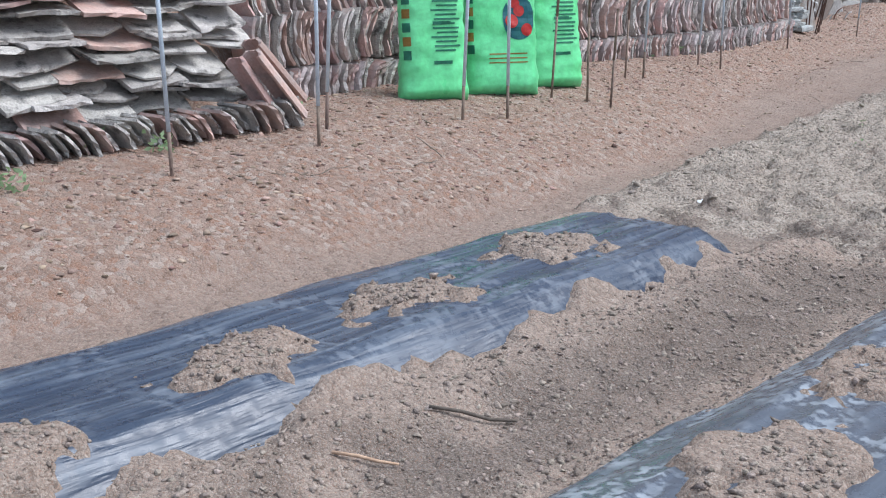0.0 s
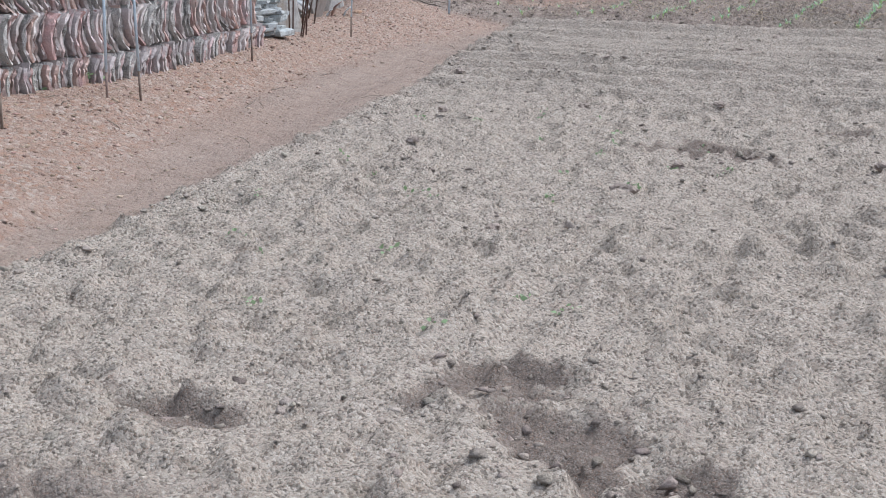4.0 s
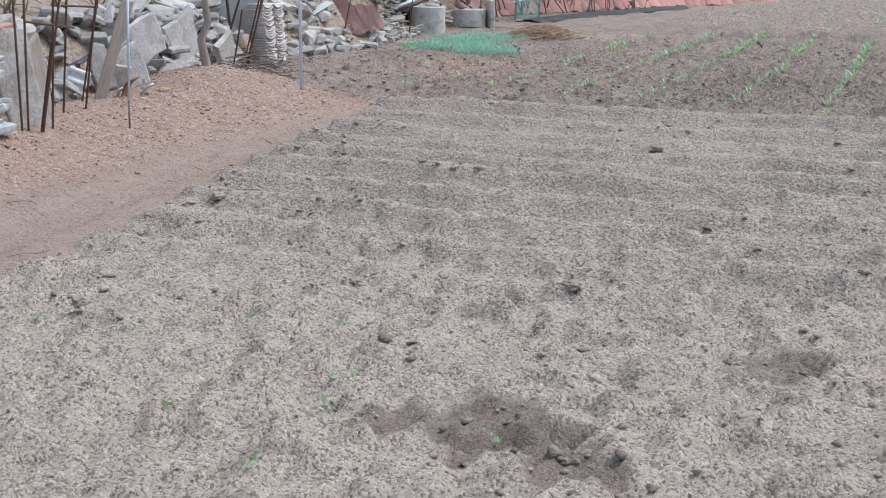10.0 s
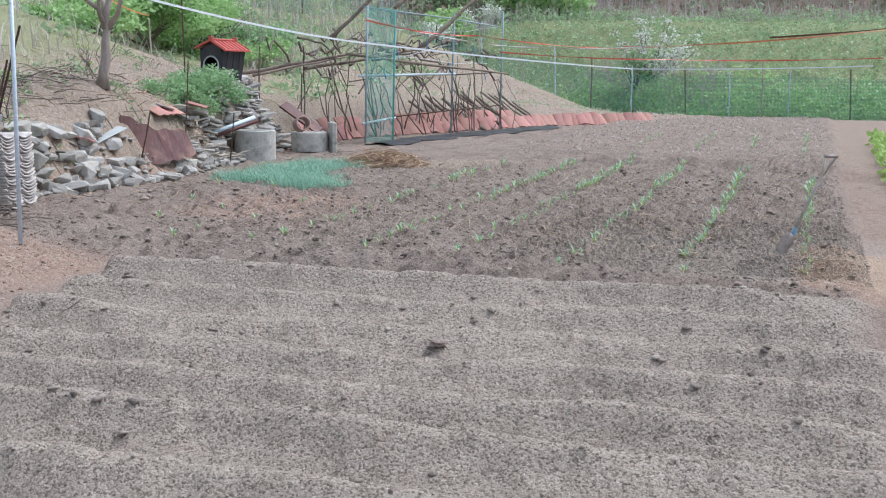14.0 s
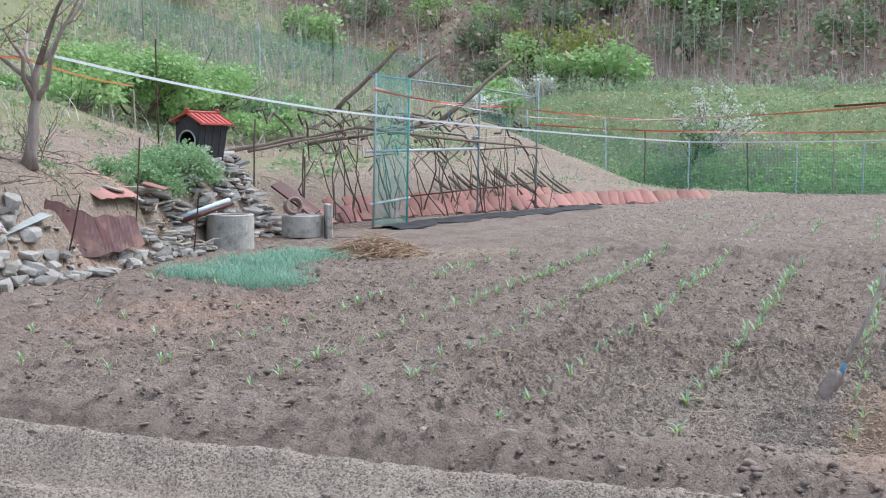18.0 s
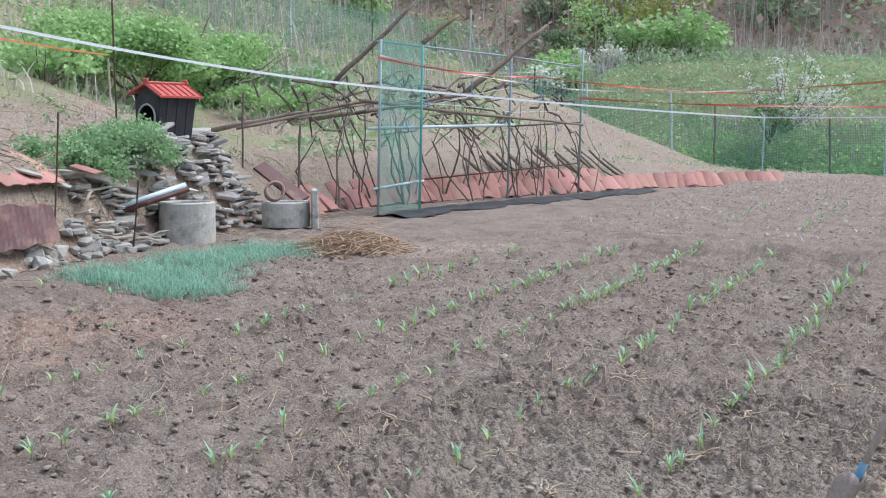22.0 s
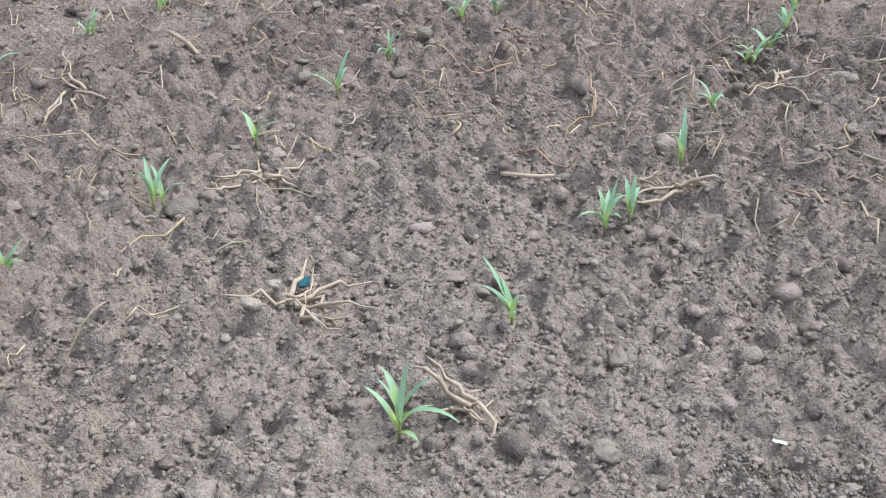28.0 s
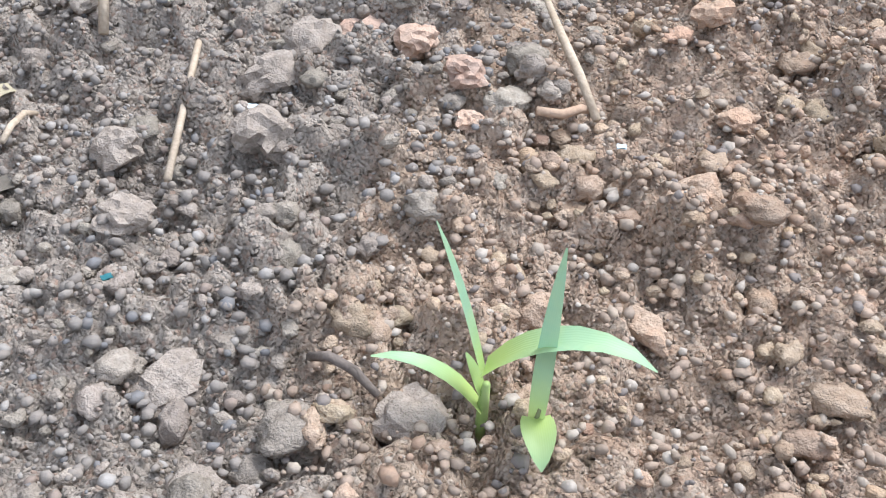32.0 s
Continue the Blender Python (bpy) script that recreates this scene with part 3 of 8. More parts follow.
TAPE_SILVER = surf("silver_tape", (0.66, 0.60, 0.58), (0.78, 0.76, 0.76), 3, 0.3, 0.0, metal=0.3, vary=0.05)
TAPE_BROWN = surf("brown_tape", (0.10, 0.04, 0.03), (0.18, 0.08, 0.05), 3, 0.35, 0.0, vary=0.05)
CORD_BLUE = surf("blue_cord", (0.10, 0.27, 0.45), (0.20, 0.40, 0.58), 20, 0.6, 0.1, vary=0.1)
PVC = surf("pale_blue_pipe", (0.52, 0.62, 0.66), (0.60, 0.70, 0.74), 8, 0.45, 0.05, vary=0.05)
TEAL = surf("teal_pole", (0.10, 0.34, 0.33), (0.17, 0.45, 0.43), 10, 0.5, 0.1, vary=0.1)
NET = netting("green_shade_net", (0.10, 0.36, 0.31), 0.014, 0.2)
FENCE_NET = netting("green_fence_net", (0.09, 0.27, 0.23), 0.05, 0.16)
MULCH_NET = surf("black_sheet", (0.018, 0.02, 0.024), (0.05, 0.055, 0.065), 4, 0.4, 0.5, vary=0.1, spec=0.6)
def corn_material():
    """Seedling leaf: yellow-green at the stem, blue-green to the tip, faint ribs along it."""
    m, nt, b = nodes("corn_leaf")
    L = nt.links
    tc = nt.nodes.new("ShaderNodeTexCoord")
    info = nt.nodes.new("ShaderNodeObjectInfo")
    far = nt.nodes.new("ShaderNodeVectorMath")
    far.operation = "LENGTH"
    L.new(tc.outputs["Object"], far.inputs[0])
    n1 = nd(nt, "TexNoise", i_Scale=60.0, i_Detail=3.0)
    L.new(tc.outputs["Object"], n1.inputs["Vector"])
    along = calc(nt, "ADD", span(nt, far.outputs["Value"], 0.010, 0.058), calc(nt, "MULTIPLY", calc(nt, "SUBTRACT", info.outputs["Random"], 0.5), 0.5), True)
    col = mixc(nt, along, (0.46, 0.60, 0.18), (0.32, 0.53, 0.35))
    rib = nt.nodes.new("ShaderNodeTexWave")
    rib.bands_direction = "Y"
    rib.inputs["Scale"].default_value = 220.0
    L.new(tc.outputs["Object"], rib.inputs["Vector"])
    col = mixc(nt, calc(nt, "MULTIPLY", rib.outputs["Fac"], 0.07), col, (0.50, 0.70, 0.48))
    col = mixc(nt, span(nt, n1.outputs[0], 0.4, 0.7, 0.0, 0.25), col, (0.55, 0.66, 0.30))
    L.new(col, b.inputs["Base Color"])
    b.inputs["Roughness"].default_value = 0.42
    b.inputs["Specular IOR Level"].default_value = 0.35
    bp = nd(nt, "Bump", i_Strength=0.12, i_Distance=0.001)
    L.new(rib.outputs["Fac"], bp.inputs["Height"])
    L.new(bp.outputs[0], b.inputs["Normal"])
    tr = nt.nodes.new("ShaderNodeBsdfTranslucent")
    L.new(col, tr.inputs[0])
    mx = nt.nodes.new("ShaderNodeMixShader")
    mx.inputs[0].default_value = 0.3
    L.new(b.outputs[0], mx.inputs[1])
    L.new(tr.outputs[0], mx.inputs[2])
    L.new(mx.outputs[0], nt.nodes["Material Output"].inputs[0])
    return m


def pebble_material(name, tints):
    """Small mixed pebbles, each with a colour of its own."""
    m, nt, b = nodes(name)
    L = nt.links
    g = nt.nodes.new("ShaderNodeNewGeometry")
    ramp = nt.nodes.new("ShaderNodeValToRGB")
    ramp.color_ramp.interpolation = "CONSTANT"
    el = ramp.color_ramp.elements
    for i, c in enumerate(tints):
        e = el[i] if i < 2 else el.new(i / len(tints))
        e.position, e.color = i / len(tints), (*c, 1)
    L.new(g.outputs["Random Per Island"], ramp.inputs[0])
    n1 = nd(nt, "TexNoise", i_Scale=180.0, i_Detail=3.0)
    L.new(g.outputs["Position"], n1.inputs["Vector"])
    L.new(mixc(nt, span(nt, n1.outputs[0], 0.4, 0.7, 0, 0.4), ramp.outputs[0], (0.19, 0.155, 0.125)), b.inputs["Base Color"])
    b.inputs["Roughness"].default_value = 0.9
    b.inputs["Specular IOR Level"].default_value = 0.2
    bp = nd(nt, "Bump", i_Strength=0.5, i_Distance=0.003)
    L.new(n1.outputs[0], bp.inputs["Height"])
    L.new(bp.outputs[0], b.inputs["Normal"])
    return m


CORN = corn_material()
PEBBLE = pebble_material("mixed_pebble", ((0.254, 0.226, 0.199), (0.293, 0.261, 0.230), (0.226, 0.202, 0.180), (0.268, 0.237, 0.209), (0.278, 0.220, 0.183), (0.264, 0.233, 0.204), (0.307, 0.281, 0.252), (0.249, 0.220, 0.194), (0.187, 0.183, 0.183), (0.283, 0.252, 0.220), (0.239, 0.216, 0.193), (0.355, 0.330, 0.302)))
PEBBLE_RED = pebble_material("orange_pebble", ((0.342, 0.263, 0.204), (0.385, 0.290, 0.219), (0.297, 0.231, 0.178), (0.356, 0.246, 0.174), (0.371, 0.312, 0.252), (0.326, 0.257, 0.201), (0.400, 0.326, 0.257), (0.231, 0.201, 0.182), (0.356, 0.274, 0.211), (0.431, 0.379, 0.323)))
CORN_STEM = surf("corn_stem", (0.30, 0.42, 0.12), (0.27, 0.22, 0.16), 25, 0.6, 0.0, vary=0.2)
CHIVE = leafy("chive_blade", (0.21, 0.42, 0.30), (0.36, 0.56, 0.43), 0.5, 0.3, 2.0)
LEAF_BUSH = leafy("bush_leaf", (0.27, 0.46, 0.17), (0.47, 0.64, 0.31), 0.5, 0.4, 1.0)
LEAF_SHRUB = leafy("shrub_leaf", (0.21, 0.38, 0.17), (0.40, 0.56, 0.32), 0.5, 0.35, 3.0)
LEAF_FRESH = leafy("fresh_leaf", (0.26, 0.44, 0.102), (0.42, 0.58, 0.192), 0.5, 0.45, 1.0)
LEAF_WOOD = leafy("wood_leaf", (0.19, 0.27, 0.154), (0.34, 0.43, 0.269), 0.6, 0.3, 0.5)
LEAF_YELLOW = leafy("young_leaf", (0.27, 0.34, 0.077), (0.40, 0.44, 0.128), 0.5, 0.4, 1.0)
LEAF_LITTER = leafy("fallen_leaf", (0.34, 0.25, 0.20), (0.54, 0.41, 0.34), 0.85, 0.05, 0.8)
GRASS = leafy("meadow_grass", (0.22, 0.36, 0.166), (0.52, 0.64, 0.422), 0.6, 0.35, 0.6)
WEED = leafy("weed_leaf", (0.20, 0.31, 0.15), (0.36, 0.46, 0.27), 0.55, 0.35, 4.0)
DRY = leafy("dry_grass", (0.40, 0.35, 0.314), (0.57, 0.52, 0.493), 0.8, 0.15, 1.5)
BLOSSOM = leafy("white_blossom", (0.62, 0.66, 0.58), (0.80, 0.82, 0.78), 0.6, 0.3, 1.0)
SHOVEL_STEEL = surf("worn_steel", (0.27, 0.235, 0.21), (0.40, 0.355, 0.32), 9, 0.5, 0.2, metal=0.35, stain=(0.2, 0.12, 0.08), stain_scale=8)
SHOVEL_WOOD = surf("worn_handle", (0.42, 0.38, 0.34), (0.52, 0.48, 0.43), 12, 0.8, 0.3, stretch=(1, 1, 0.1))
SHOVEL_BLUE = surf("blue_paint", (0.06, 0.25, 0.40), (0.22, 0.19, 0.17), 22, 0.6, 0.2, stain=(0.2, 0.17, 0.15), stain_amount=1.0, stain_scale=60)
CLAY_POT = surf("brown_glaze", (0.15, 0.07, 0.05), (0.22, 0.12, 0.09), 8, 0.45, 0.2, vary=0.1)
RUBBLE_ORANGE = surf("orange_clay", (0.34, 0.2, 0.12), (0.40, 0.28, 0.2), 10, 0.9, 0.8)


# ---- the lie of the land ----
def sstep(a, b, v):
    u = np.clip((v - a) / (b - a), 0, 1)
    return u * u * (3 - 2 * u)


EDGE = ((-10, 4, 5.9, 7.6, 9.8, 12.3, 15.1, 17.8, 20.3, 22, 60), (-3.95, -3.95, -4.16, -4.44, -4.72, -5.05, -5.5, -6.12, -6.55, -6.9, -6.9))
PATHL = ((-10, 5.5, 8, 10, 12.5, 14.1, 18, 20.5, 22, 60), (-4.45, -4.5, -4.9, -5.6, -6.3, -6.73, -7.25, -7.3, -7.2, -7.2))
WALL = ((-20, 2, 4.9, 5.4, 8.3, 12.6, 15.5, 17, 18.4, 22.2, 24.2, 25.9, 29.3, 32.6, 36, 39.4, 44, 49.8, 52.6, 54.5, 57, 60),
        (-6.2, -6.3, -6.5, -7.0, -7.25, -7.5, -8.0, -8.7, -9.2, -9.7, -10.1, -10.7, -10.8, -11.4, -11.9, -12.5, -11.0, -8.7, -6.6, -5.0, -3.0, -2.0))
BASE = ((-20, 22, 30, 36, 41, 50, 56, 200), (0, 0, .08, .2, .36, .42, .5, .5))
BANK = ((-20, 8, 12, 20, 24, 30, 36, 60), (.43, .43, .34, .3, .25, .12, .05, .05))
RISE = ((-20, 15, 17, 24, 30, 33, 35, 37, 39, 44, 50, 52.6, 54.5, 57, 60), (.9, .9, .8, .8, .95, 1.3, 1.6, 1.4, 1.1, 1.0, .85, .5, .2, 0, 0))
WIDE = ((-20, 24, 30, 33, 36, 39, 44, 60), (.7, .7, .9, .9, .9, 2.0, 2.6, 2.6))


def land(x, y):
    """The bare shape of the ground."""
    x, y = np.asarray(x, float), np.asarray(y, float)
    xl, xw = np.interp(y, *PATHL), np.interp(y, *WALL)
    u = np.clip((xl - x) / np.maximum(xl - xw, .3), 0, 1)
    early = sstep(13, 8, y)
    z = np.interp(y, *BASE) + np.interp(y, *BANK) * (sstep(0, 1, u) * (1 - early) + (1 - (1 - u) ** 2) * early)
    z = z - .10 * sstep(-3.8, -1.2, x) * sstep(21.5, 24.5, y) * sstep(36, 29, y)
    wide = np.interp(y, *WIDE)
    z = z + np.interp(y, *RISE) * sstep(0, 1, (xw - x) / wide)
    back = np.maximum(xw - wide - x, 0)
    back = back * (1 - .85 * sstep(55.5, 61, y))
    low = sstep(42, 48, y)
    z = z + back * (np.interp(y, (-20, 24, 30, 60), (.2, .2, .3, .34)) * (1 - low) + .1 * low) + low * .32 * np.maximum(back - 2.5, 0)
    far = np.maximum(y - 57.5, 0)
    z = z + 4.1 * sstep(0, 9.5, far) * sstep(-24, -13, x) + np.clip(far - 12, 0, 90) * .75
    z = z + .62 * np.exp(-((x + 12.3) / 1.1) ** 2 - ((y - 29.2) / 2.0) ** 2) * sstep(-11.0, -12.0, x)
    return z + np.clip(-22 - x, 0, 60) * .5


def crumbs(x, y, s, o=0):
    """Rounded crumbs: the height of a dome round the nearest of scattered seeds."""
    x, y = x * s, y * s
    i, j = np.floor(x).astype(int), np.floor(y).astype(int)
    best = np.full(x.shape, 9.0)
    top = np.zeros(x.shape)
    for a in (-1, 0, 1):
        for b in (-1, 0, 1):
            ci, cj = i + a, j + b
            px, py = ci + LAT[(ci + o) & 255, cj & 255], cj + LAT[(cj + 91 + o) & 255, ci & 255]
            d = (px - x) ** 2 + (py - y) ** 2
            near = d < best
            best = np.where(near, d, best)
            top = np.where(near, LAT[(ci + 40) & 255, (cj + 17 + o) & 255], top)
    return np.maximum(0, 1 - np.sqrt(best) * 1.15) ** .8 * (.35 + .65 * top)


def plates(x, y, s, o=0):
    """Broken clods with cracks between them, each of its own height."""
    w = .55 / s
    x, y = (x + (vn(x * s * .9 + o, y * s * .9) - .5) * w + (vn(x * s * 2.3, y * s * 2.3 + o) - .5) * w * .7) * s, (y + (vn(x * s * .9, y * s * .9 + o + 31) - .5) * w + (vn(x * s * 2.3 + 7, y * s * 2.3) - .5) * w * .7) * s
    i, j = np.floor(x).astype(int), np.floor(y).astype(int)
    one, two, top = np.full(x.shape, 9.0), np.full(x.shape, 9.0), np.zeros(x.shape)
    for a in (-1, 0, 1):
        for b in (-1, 0, 1):
            ci, cj = i + a, j + b
            d = np.hypot(ci + LAT[(ci + o) & 255, cj & 255] - x, cj + LAT[(cj + 91 + o) & 255, ci & 255] - y)
            near = d < one
            two = np.where(near, one, np.minimum(two, d))
            top = np.where(near, LAT[(ci + 40) & 255, (cj + 17 + o) & 255], top)
            one = np.where(near, d, one)
    return sstep(-.05, .5, two - one) * (.12 + .88 * top ** 1.3)


PATCHES = ((-1.67, 7.3, .42, .3), (-1.2, 6.95, .3, .22), (-.8, 6.72, .35, .16), (-1.83, 12.4, .45, .38), (-1.45, 12.2, .3, .22), (-.87, 13.57, .26, .3), (-2.6, 6.6, .3, .14))
CRESTS = (12.0, 12.8, 13.6, 14.35, 15.1, 15.85, 16.65, 17.45, 18.15, 18.9, 19.85, 20.8, 21.8, 23.0)
HILLS_ONE = ((-2.90, 1.28), (-3.02, 2.22), (-3.12, 3.08), (-3.16, 4.1), (-2.75, .45))
HILLS_TWO = ((-1.26, 2.62), (-1.32, 3.55), (-1.32, 4.45), (-1.3, 1.6))


def bed_height(x, y):
    """The raised beds under the mulch film."""
    one = .15 * sstep(-3.95, -3.45, x) * sstep(-2.6, -2.85, x) * sstep(5.1, 4.86, y)
    two = .15 * sstep(-1.9, -1.52, x) * sstep(-.5, -.8, x) * sstep(5.6, 5.28, y + .5 * np.abs(x + 1.2))
    return one + two


def relief(x, y):
    """Furrows, heaps, footmarks and clods on the ground, and its zones."""
    xe, xl, xw = np.interp(y, *EDGE), np.interp(y, *PATHL), np.interp(y, *WALL)
    n = lambda s, o=0.0: fbm(x * s + o, y * s - o, 3) - .5
    jit = .22 * n(1.7, 3)
    field = sstep(-.06, .06, x - xe + .6 * jit) * (y < 58)
    tilled = field * sstep(.95, .55, x + .3 * jit)
    right = sstep(-.1, .25, x - .08 + .35 * n(1.2, 8)) * sstep(13, 16, y)
    dark = field * sstep(22.0, 22.15, y + .25 * n(1.5, 5))
    left_dark = sstep(22.2, 23.0, y + .5 * n(1.1, 1)) * (1 - field) * sstep(.0, .25, x - xw)
    dark = np.maximum(dark, left_dark) * sstep(57.3, 56.5, y)
    pale = field * (1 - dark) * sstep(5.35, 5.6, y + jit)
    bed_zone = (y < 5.7) * (x > -3.95)
    pale = np.maximum(pale, bed_zone * .28)
    damp = np.zeros_like(x)
    for px, py, rx, ry in PATCHES:
        d = ((x - px) / rx) ** 2 * 1.4 + ((y - py) / ry) ** 2 * 1.3 + 3.6 * n(4.5, px) + 1.6 * n(13, py)
        damp = np.maximum(damp, sstep(1.15, .55, d))
    edge_damp = sstep(.55, .1, np.abs(y - 5.75 - .3 * n(1.3, 2))) * (x > -3.9) * sstep(.4, .6, fbm(x * 2.2, y * 2.2, 3) + .1)
    damp = np.maximum(damp, .75 * edge_damp * sstep(.5, .62, fbm(x * 5 + 3, y * 5, 3) + .06))
    damp = np.maximum(damp, bed_zone * .85 * sstep(.36, .14, np.abs(x + 2.2 + .2 * n(2, 5))) * sstep(.36, .55, fbm(x * 3, y * 3, 3) + .1))
    z = np.zeros_like(x)
    lumps = 0.05 * n(2.3, 11) + 0.045 * n(6.5, 4) + .02 * n(17, 6)
    clods = np.maximum(fbm(x * 9, y * 9, 3) - .52, 0) * .14 + np.maximum(fbm(x * 21 + 5, y * 21, 2) - .5, 0) * .07
    clods = clods + .012 * (vn(x * 47, y * 47) - .5) + np.maximum(vn(x * 33 + 9, y * 33) - .55, 0) * .03
    rough_pale = .06 * np.maximum(fbm(x * 7 + 2, y * 7, 3) - .54, 0) * 3 + .03 * crumbs(x + jit * .2, y + jit * .2, 9, 3) * sstep(.42, .62, fbm(x * 1.9 + 4, y * 1.9, 3))
    on_bed = sstep(0, .02, bed_height(x, y)) * (y < 6)
    calm = 1 - .62 * sstep(13.6, 16.5, y) * sstep(22.2, 21.8, y)
    pits = sstep(.53, .64, fbm(x * 3.1 + 8, y * 3.1, 3)) * sstep(.44, .6, fbm(x * 9 + 1, y * 9, 2))
    z += pale * (1 - .9 * on_bed) * sstep(1.2, .6, x) * (lumps * 1.35 * calm + clods * .6 * calm + rough_pale * 1.2 * calm + .03 * calm * plates(x, y, 8.5, 2) * sstep(.4, .62, fbm(x * 1.5 + 6, y * 1.5, 3)) - .05 * pits * calm)
    z += dark * (1 - right) * sstep(1.6, .8, x) * (lumps * 1.3 + clods * 1.5 * sstep(37, 36, y) - .03) * (1 - .6 * sstep(23.5, 24, y) * sstep(26, 25.3, y) * sstep(-2.2, -1.3, x))
    plot = (dark > .3) & (x > -10) & (x < .9) & (y > 22.8) & (y < 37)
    if plot.any():
        px, py = x[plot], y[plot]
        z[plot] += .045 * plates(px, py, 6.5, 6) * sstep(.36, .6, fbm(px * 1.4, py * 1.4, 2)) + .024 * plates(px, py, 13, 1) - .02
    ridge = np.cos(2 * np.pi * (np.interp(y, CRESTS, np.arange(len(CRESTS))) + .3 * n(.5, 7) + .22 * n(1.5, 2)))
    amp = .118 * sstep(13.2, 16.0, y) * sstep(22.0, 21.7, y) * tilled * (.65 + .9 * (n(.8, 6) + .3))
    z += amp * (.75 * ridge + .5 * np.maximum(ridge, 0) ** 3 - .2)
    z += field * (.06 * sstep(20.8, 21.85, y) * sstep(22.3, 21.95, y) - .15 * sstep(21.95, 22.2, y) * sstep(23.4, 22.7, y))
    z += (1 - field) * (x > xw) * (y < 23) * (.045 * n(2.1, 9) + .03 * n(9, 2) + .02 * n(24, 5) - .05 * sstep(.3, 0, np.abs(x - .5 * (xe + xl)) - .15))
    z += .27 * np.exp(-((x + 8.9) / .8) ** 2 - ((y - 21.3) / 1.2) ** 2) + .012 * n(14, 3) * (x < xl)
    z -= .035 * damp * (y > 6.2)
    z -= right * .11
    z += .12 * sstep(36.2, 36.9, y + .25 * (x + 6.5)) * field * (y < 57)
    up = sstep(.1, .5, xw - x)
    z += up * (.12 * n(.9, 2) + .07 * n(3.1, 5))
    z += bed_height(x, y) * (y < 6)
    cover = sstep(-.1, .03, x + 2.64 + .3 * n(2.6, 1) + .16 * n(9, 4)) * sstep(-2.3, -2.52, x) * (y < 5.5)
    z += .085 * cover
    skirt = sstep(.14, 0, np.abs(x + 1.82 + .12 * n(4, 2))) + sstep(.12, 0, np.abs(x + 3.93)) * .5
    z += .035 * skirt * (y < 5.6)
    for hx, hy in HILLS_ONE + HILLS_TWO:
        d = ((x - hx) / .23) ** 2 + ((y - hy) / .36) ** 2 + 2.4 * n(6.5, hx + hy) + 1.2 * n(15, hx)
        z += .07 * sstep(1.1, .25, d)
    # shade between the ridges, put into the soil colour of the troughs
    trough_shade = sstep(.2, -.8, ridge) * sstep(13.6, 16.5, y) * pale * (1 - dark) * np.clip(.1 + .7 * (n(1.1, 4) + .2), 0, .3)
    # shadow of the furrow beyond the lip, painted as a dark strip
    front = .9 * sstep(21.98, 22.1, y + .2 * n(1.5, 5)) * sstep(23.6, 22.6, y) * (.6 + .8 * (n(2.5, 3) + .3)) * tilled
    damp_dark_or_shade = np.maximum(dark, np.maximum(damp, trough_shade) * (1 - dark))
    zone_a = np.stack([(1 - field) * sstep(-.25, .3, xl - x + jit * 2) * (1 - left_dark), pale * (1 - right), damp_dark_or_shade * (1 - right) * np.where(left_dark > .5, .9, 1), np.maximum(damp * (1 - dark) * np.where(bed_zone > 0, .75, .8), front)], -1)
    rust = np.exp(-((x + 7.7) / 1.0) ** 2 - ((y - 27.3) / 1.6) ** 2) * (n(1.5, 3) + .5)
    zone_a[..., 2] *= 1 - np.clip(rust * 3.2, 0, .95)
    zone_a[..., 0] = np.maximum(zone_a[..., 0], np.clip(rust * 3.2, 0, 1))
    near_end = sstep(23.4, 24.2, y) * sstep(28.4, 25.4, y) * sstep(-4.0, -1.6, x) * tilled
    zone_a[..., 1] = np.maximum(zone_a[..., 1], near_end * .8)
    zone_a[..., 2] *= 1 - near_end * np.clip(.86 + .5 * n(3, 8), 0, .97)
    end_red = sstep(-.55, -.3, x + .3 * n(4, 1)) * sstep(23, 23.6, y) * (y < 26.5) * .9
    zone_a[..., 2] *= 1 - end_red
    zone_a[..., 0] = np.maximum(zone_a[..., 0], sstep(0, .3, end_red))
    zone_a[..., 1] *= 1 - end_red * 1.2
    zone_a[..., 1] = np.clip(zone_a[..., 1], 0, 1)
    far_dirt = sstep(36.6, 38, y + .3 * (x + 4)) * field * .22
    bare = np.exp(-((x + 7.6) / 1.3) ** 2 - ((y - 35.2 - .55 * (x + 7.6)) / .9) ** 2)
    dirt = np.maximum(np.maximum(up * sstep(6, 17, y), far_dirt), np.clip(bare * 1.4, 0, .9))
    grass = sstep(.42, .6, fbm(x * .55, y * .55, 3) + .25 * sstep(-13, -19, x)) * sstep(-12.8, -16.0, x) * .8
    far_green = sstep(57.2, 58.6, y) * sstep(69.5, 66.5, y) * sstep(-25, -17, x)
    litter = np.maximum(sstep(66.5, 69.5, y), sstep(-24, -28, x) * .7)
    zone_b = np.stack([dirt * (1 - far_green), np.maximum(grass * (y > 12), far_green), litter, near_end * np.clip(.8 + .8 * n(2.2, 8), .3, .95)], -1)
    return z, zone_a, zone_b


def in_patch(p):
    """Which of the places lie on damp, trodden patches."""
    inside = np.zeros(len(p), bool)
    for px, py, rx, ry in PATCHES:
        inside |= ((p[:, 0] - px) / rx) ** 2 + ((p[:, 1] - py) / ry) ** 2 < .95
    return inside


def gz(x, y):
    """The height of the ground at a place."""
    x, y = np.atleast_1d(np.asarray(x, float)), np.atleast_1d(np.asarray(y, float))
    z = land(x, y) + relief(x, y)[0]
    return float(z[0]) if len(z) == 1 else z


def steps(*spans):
    out = []
    for a, b, s in spans:
        out.append(np.arange(a, b - s * .5, s))
    out.append(np.array([spans[-1][1]]))
    return np.concatenate(out)


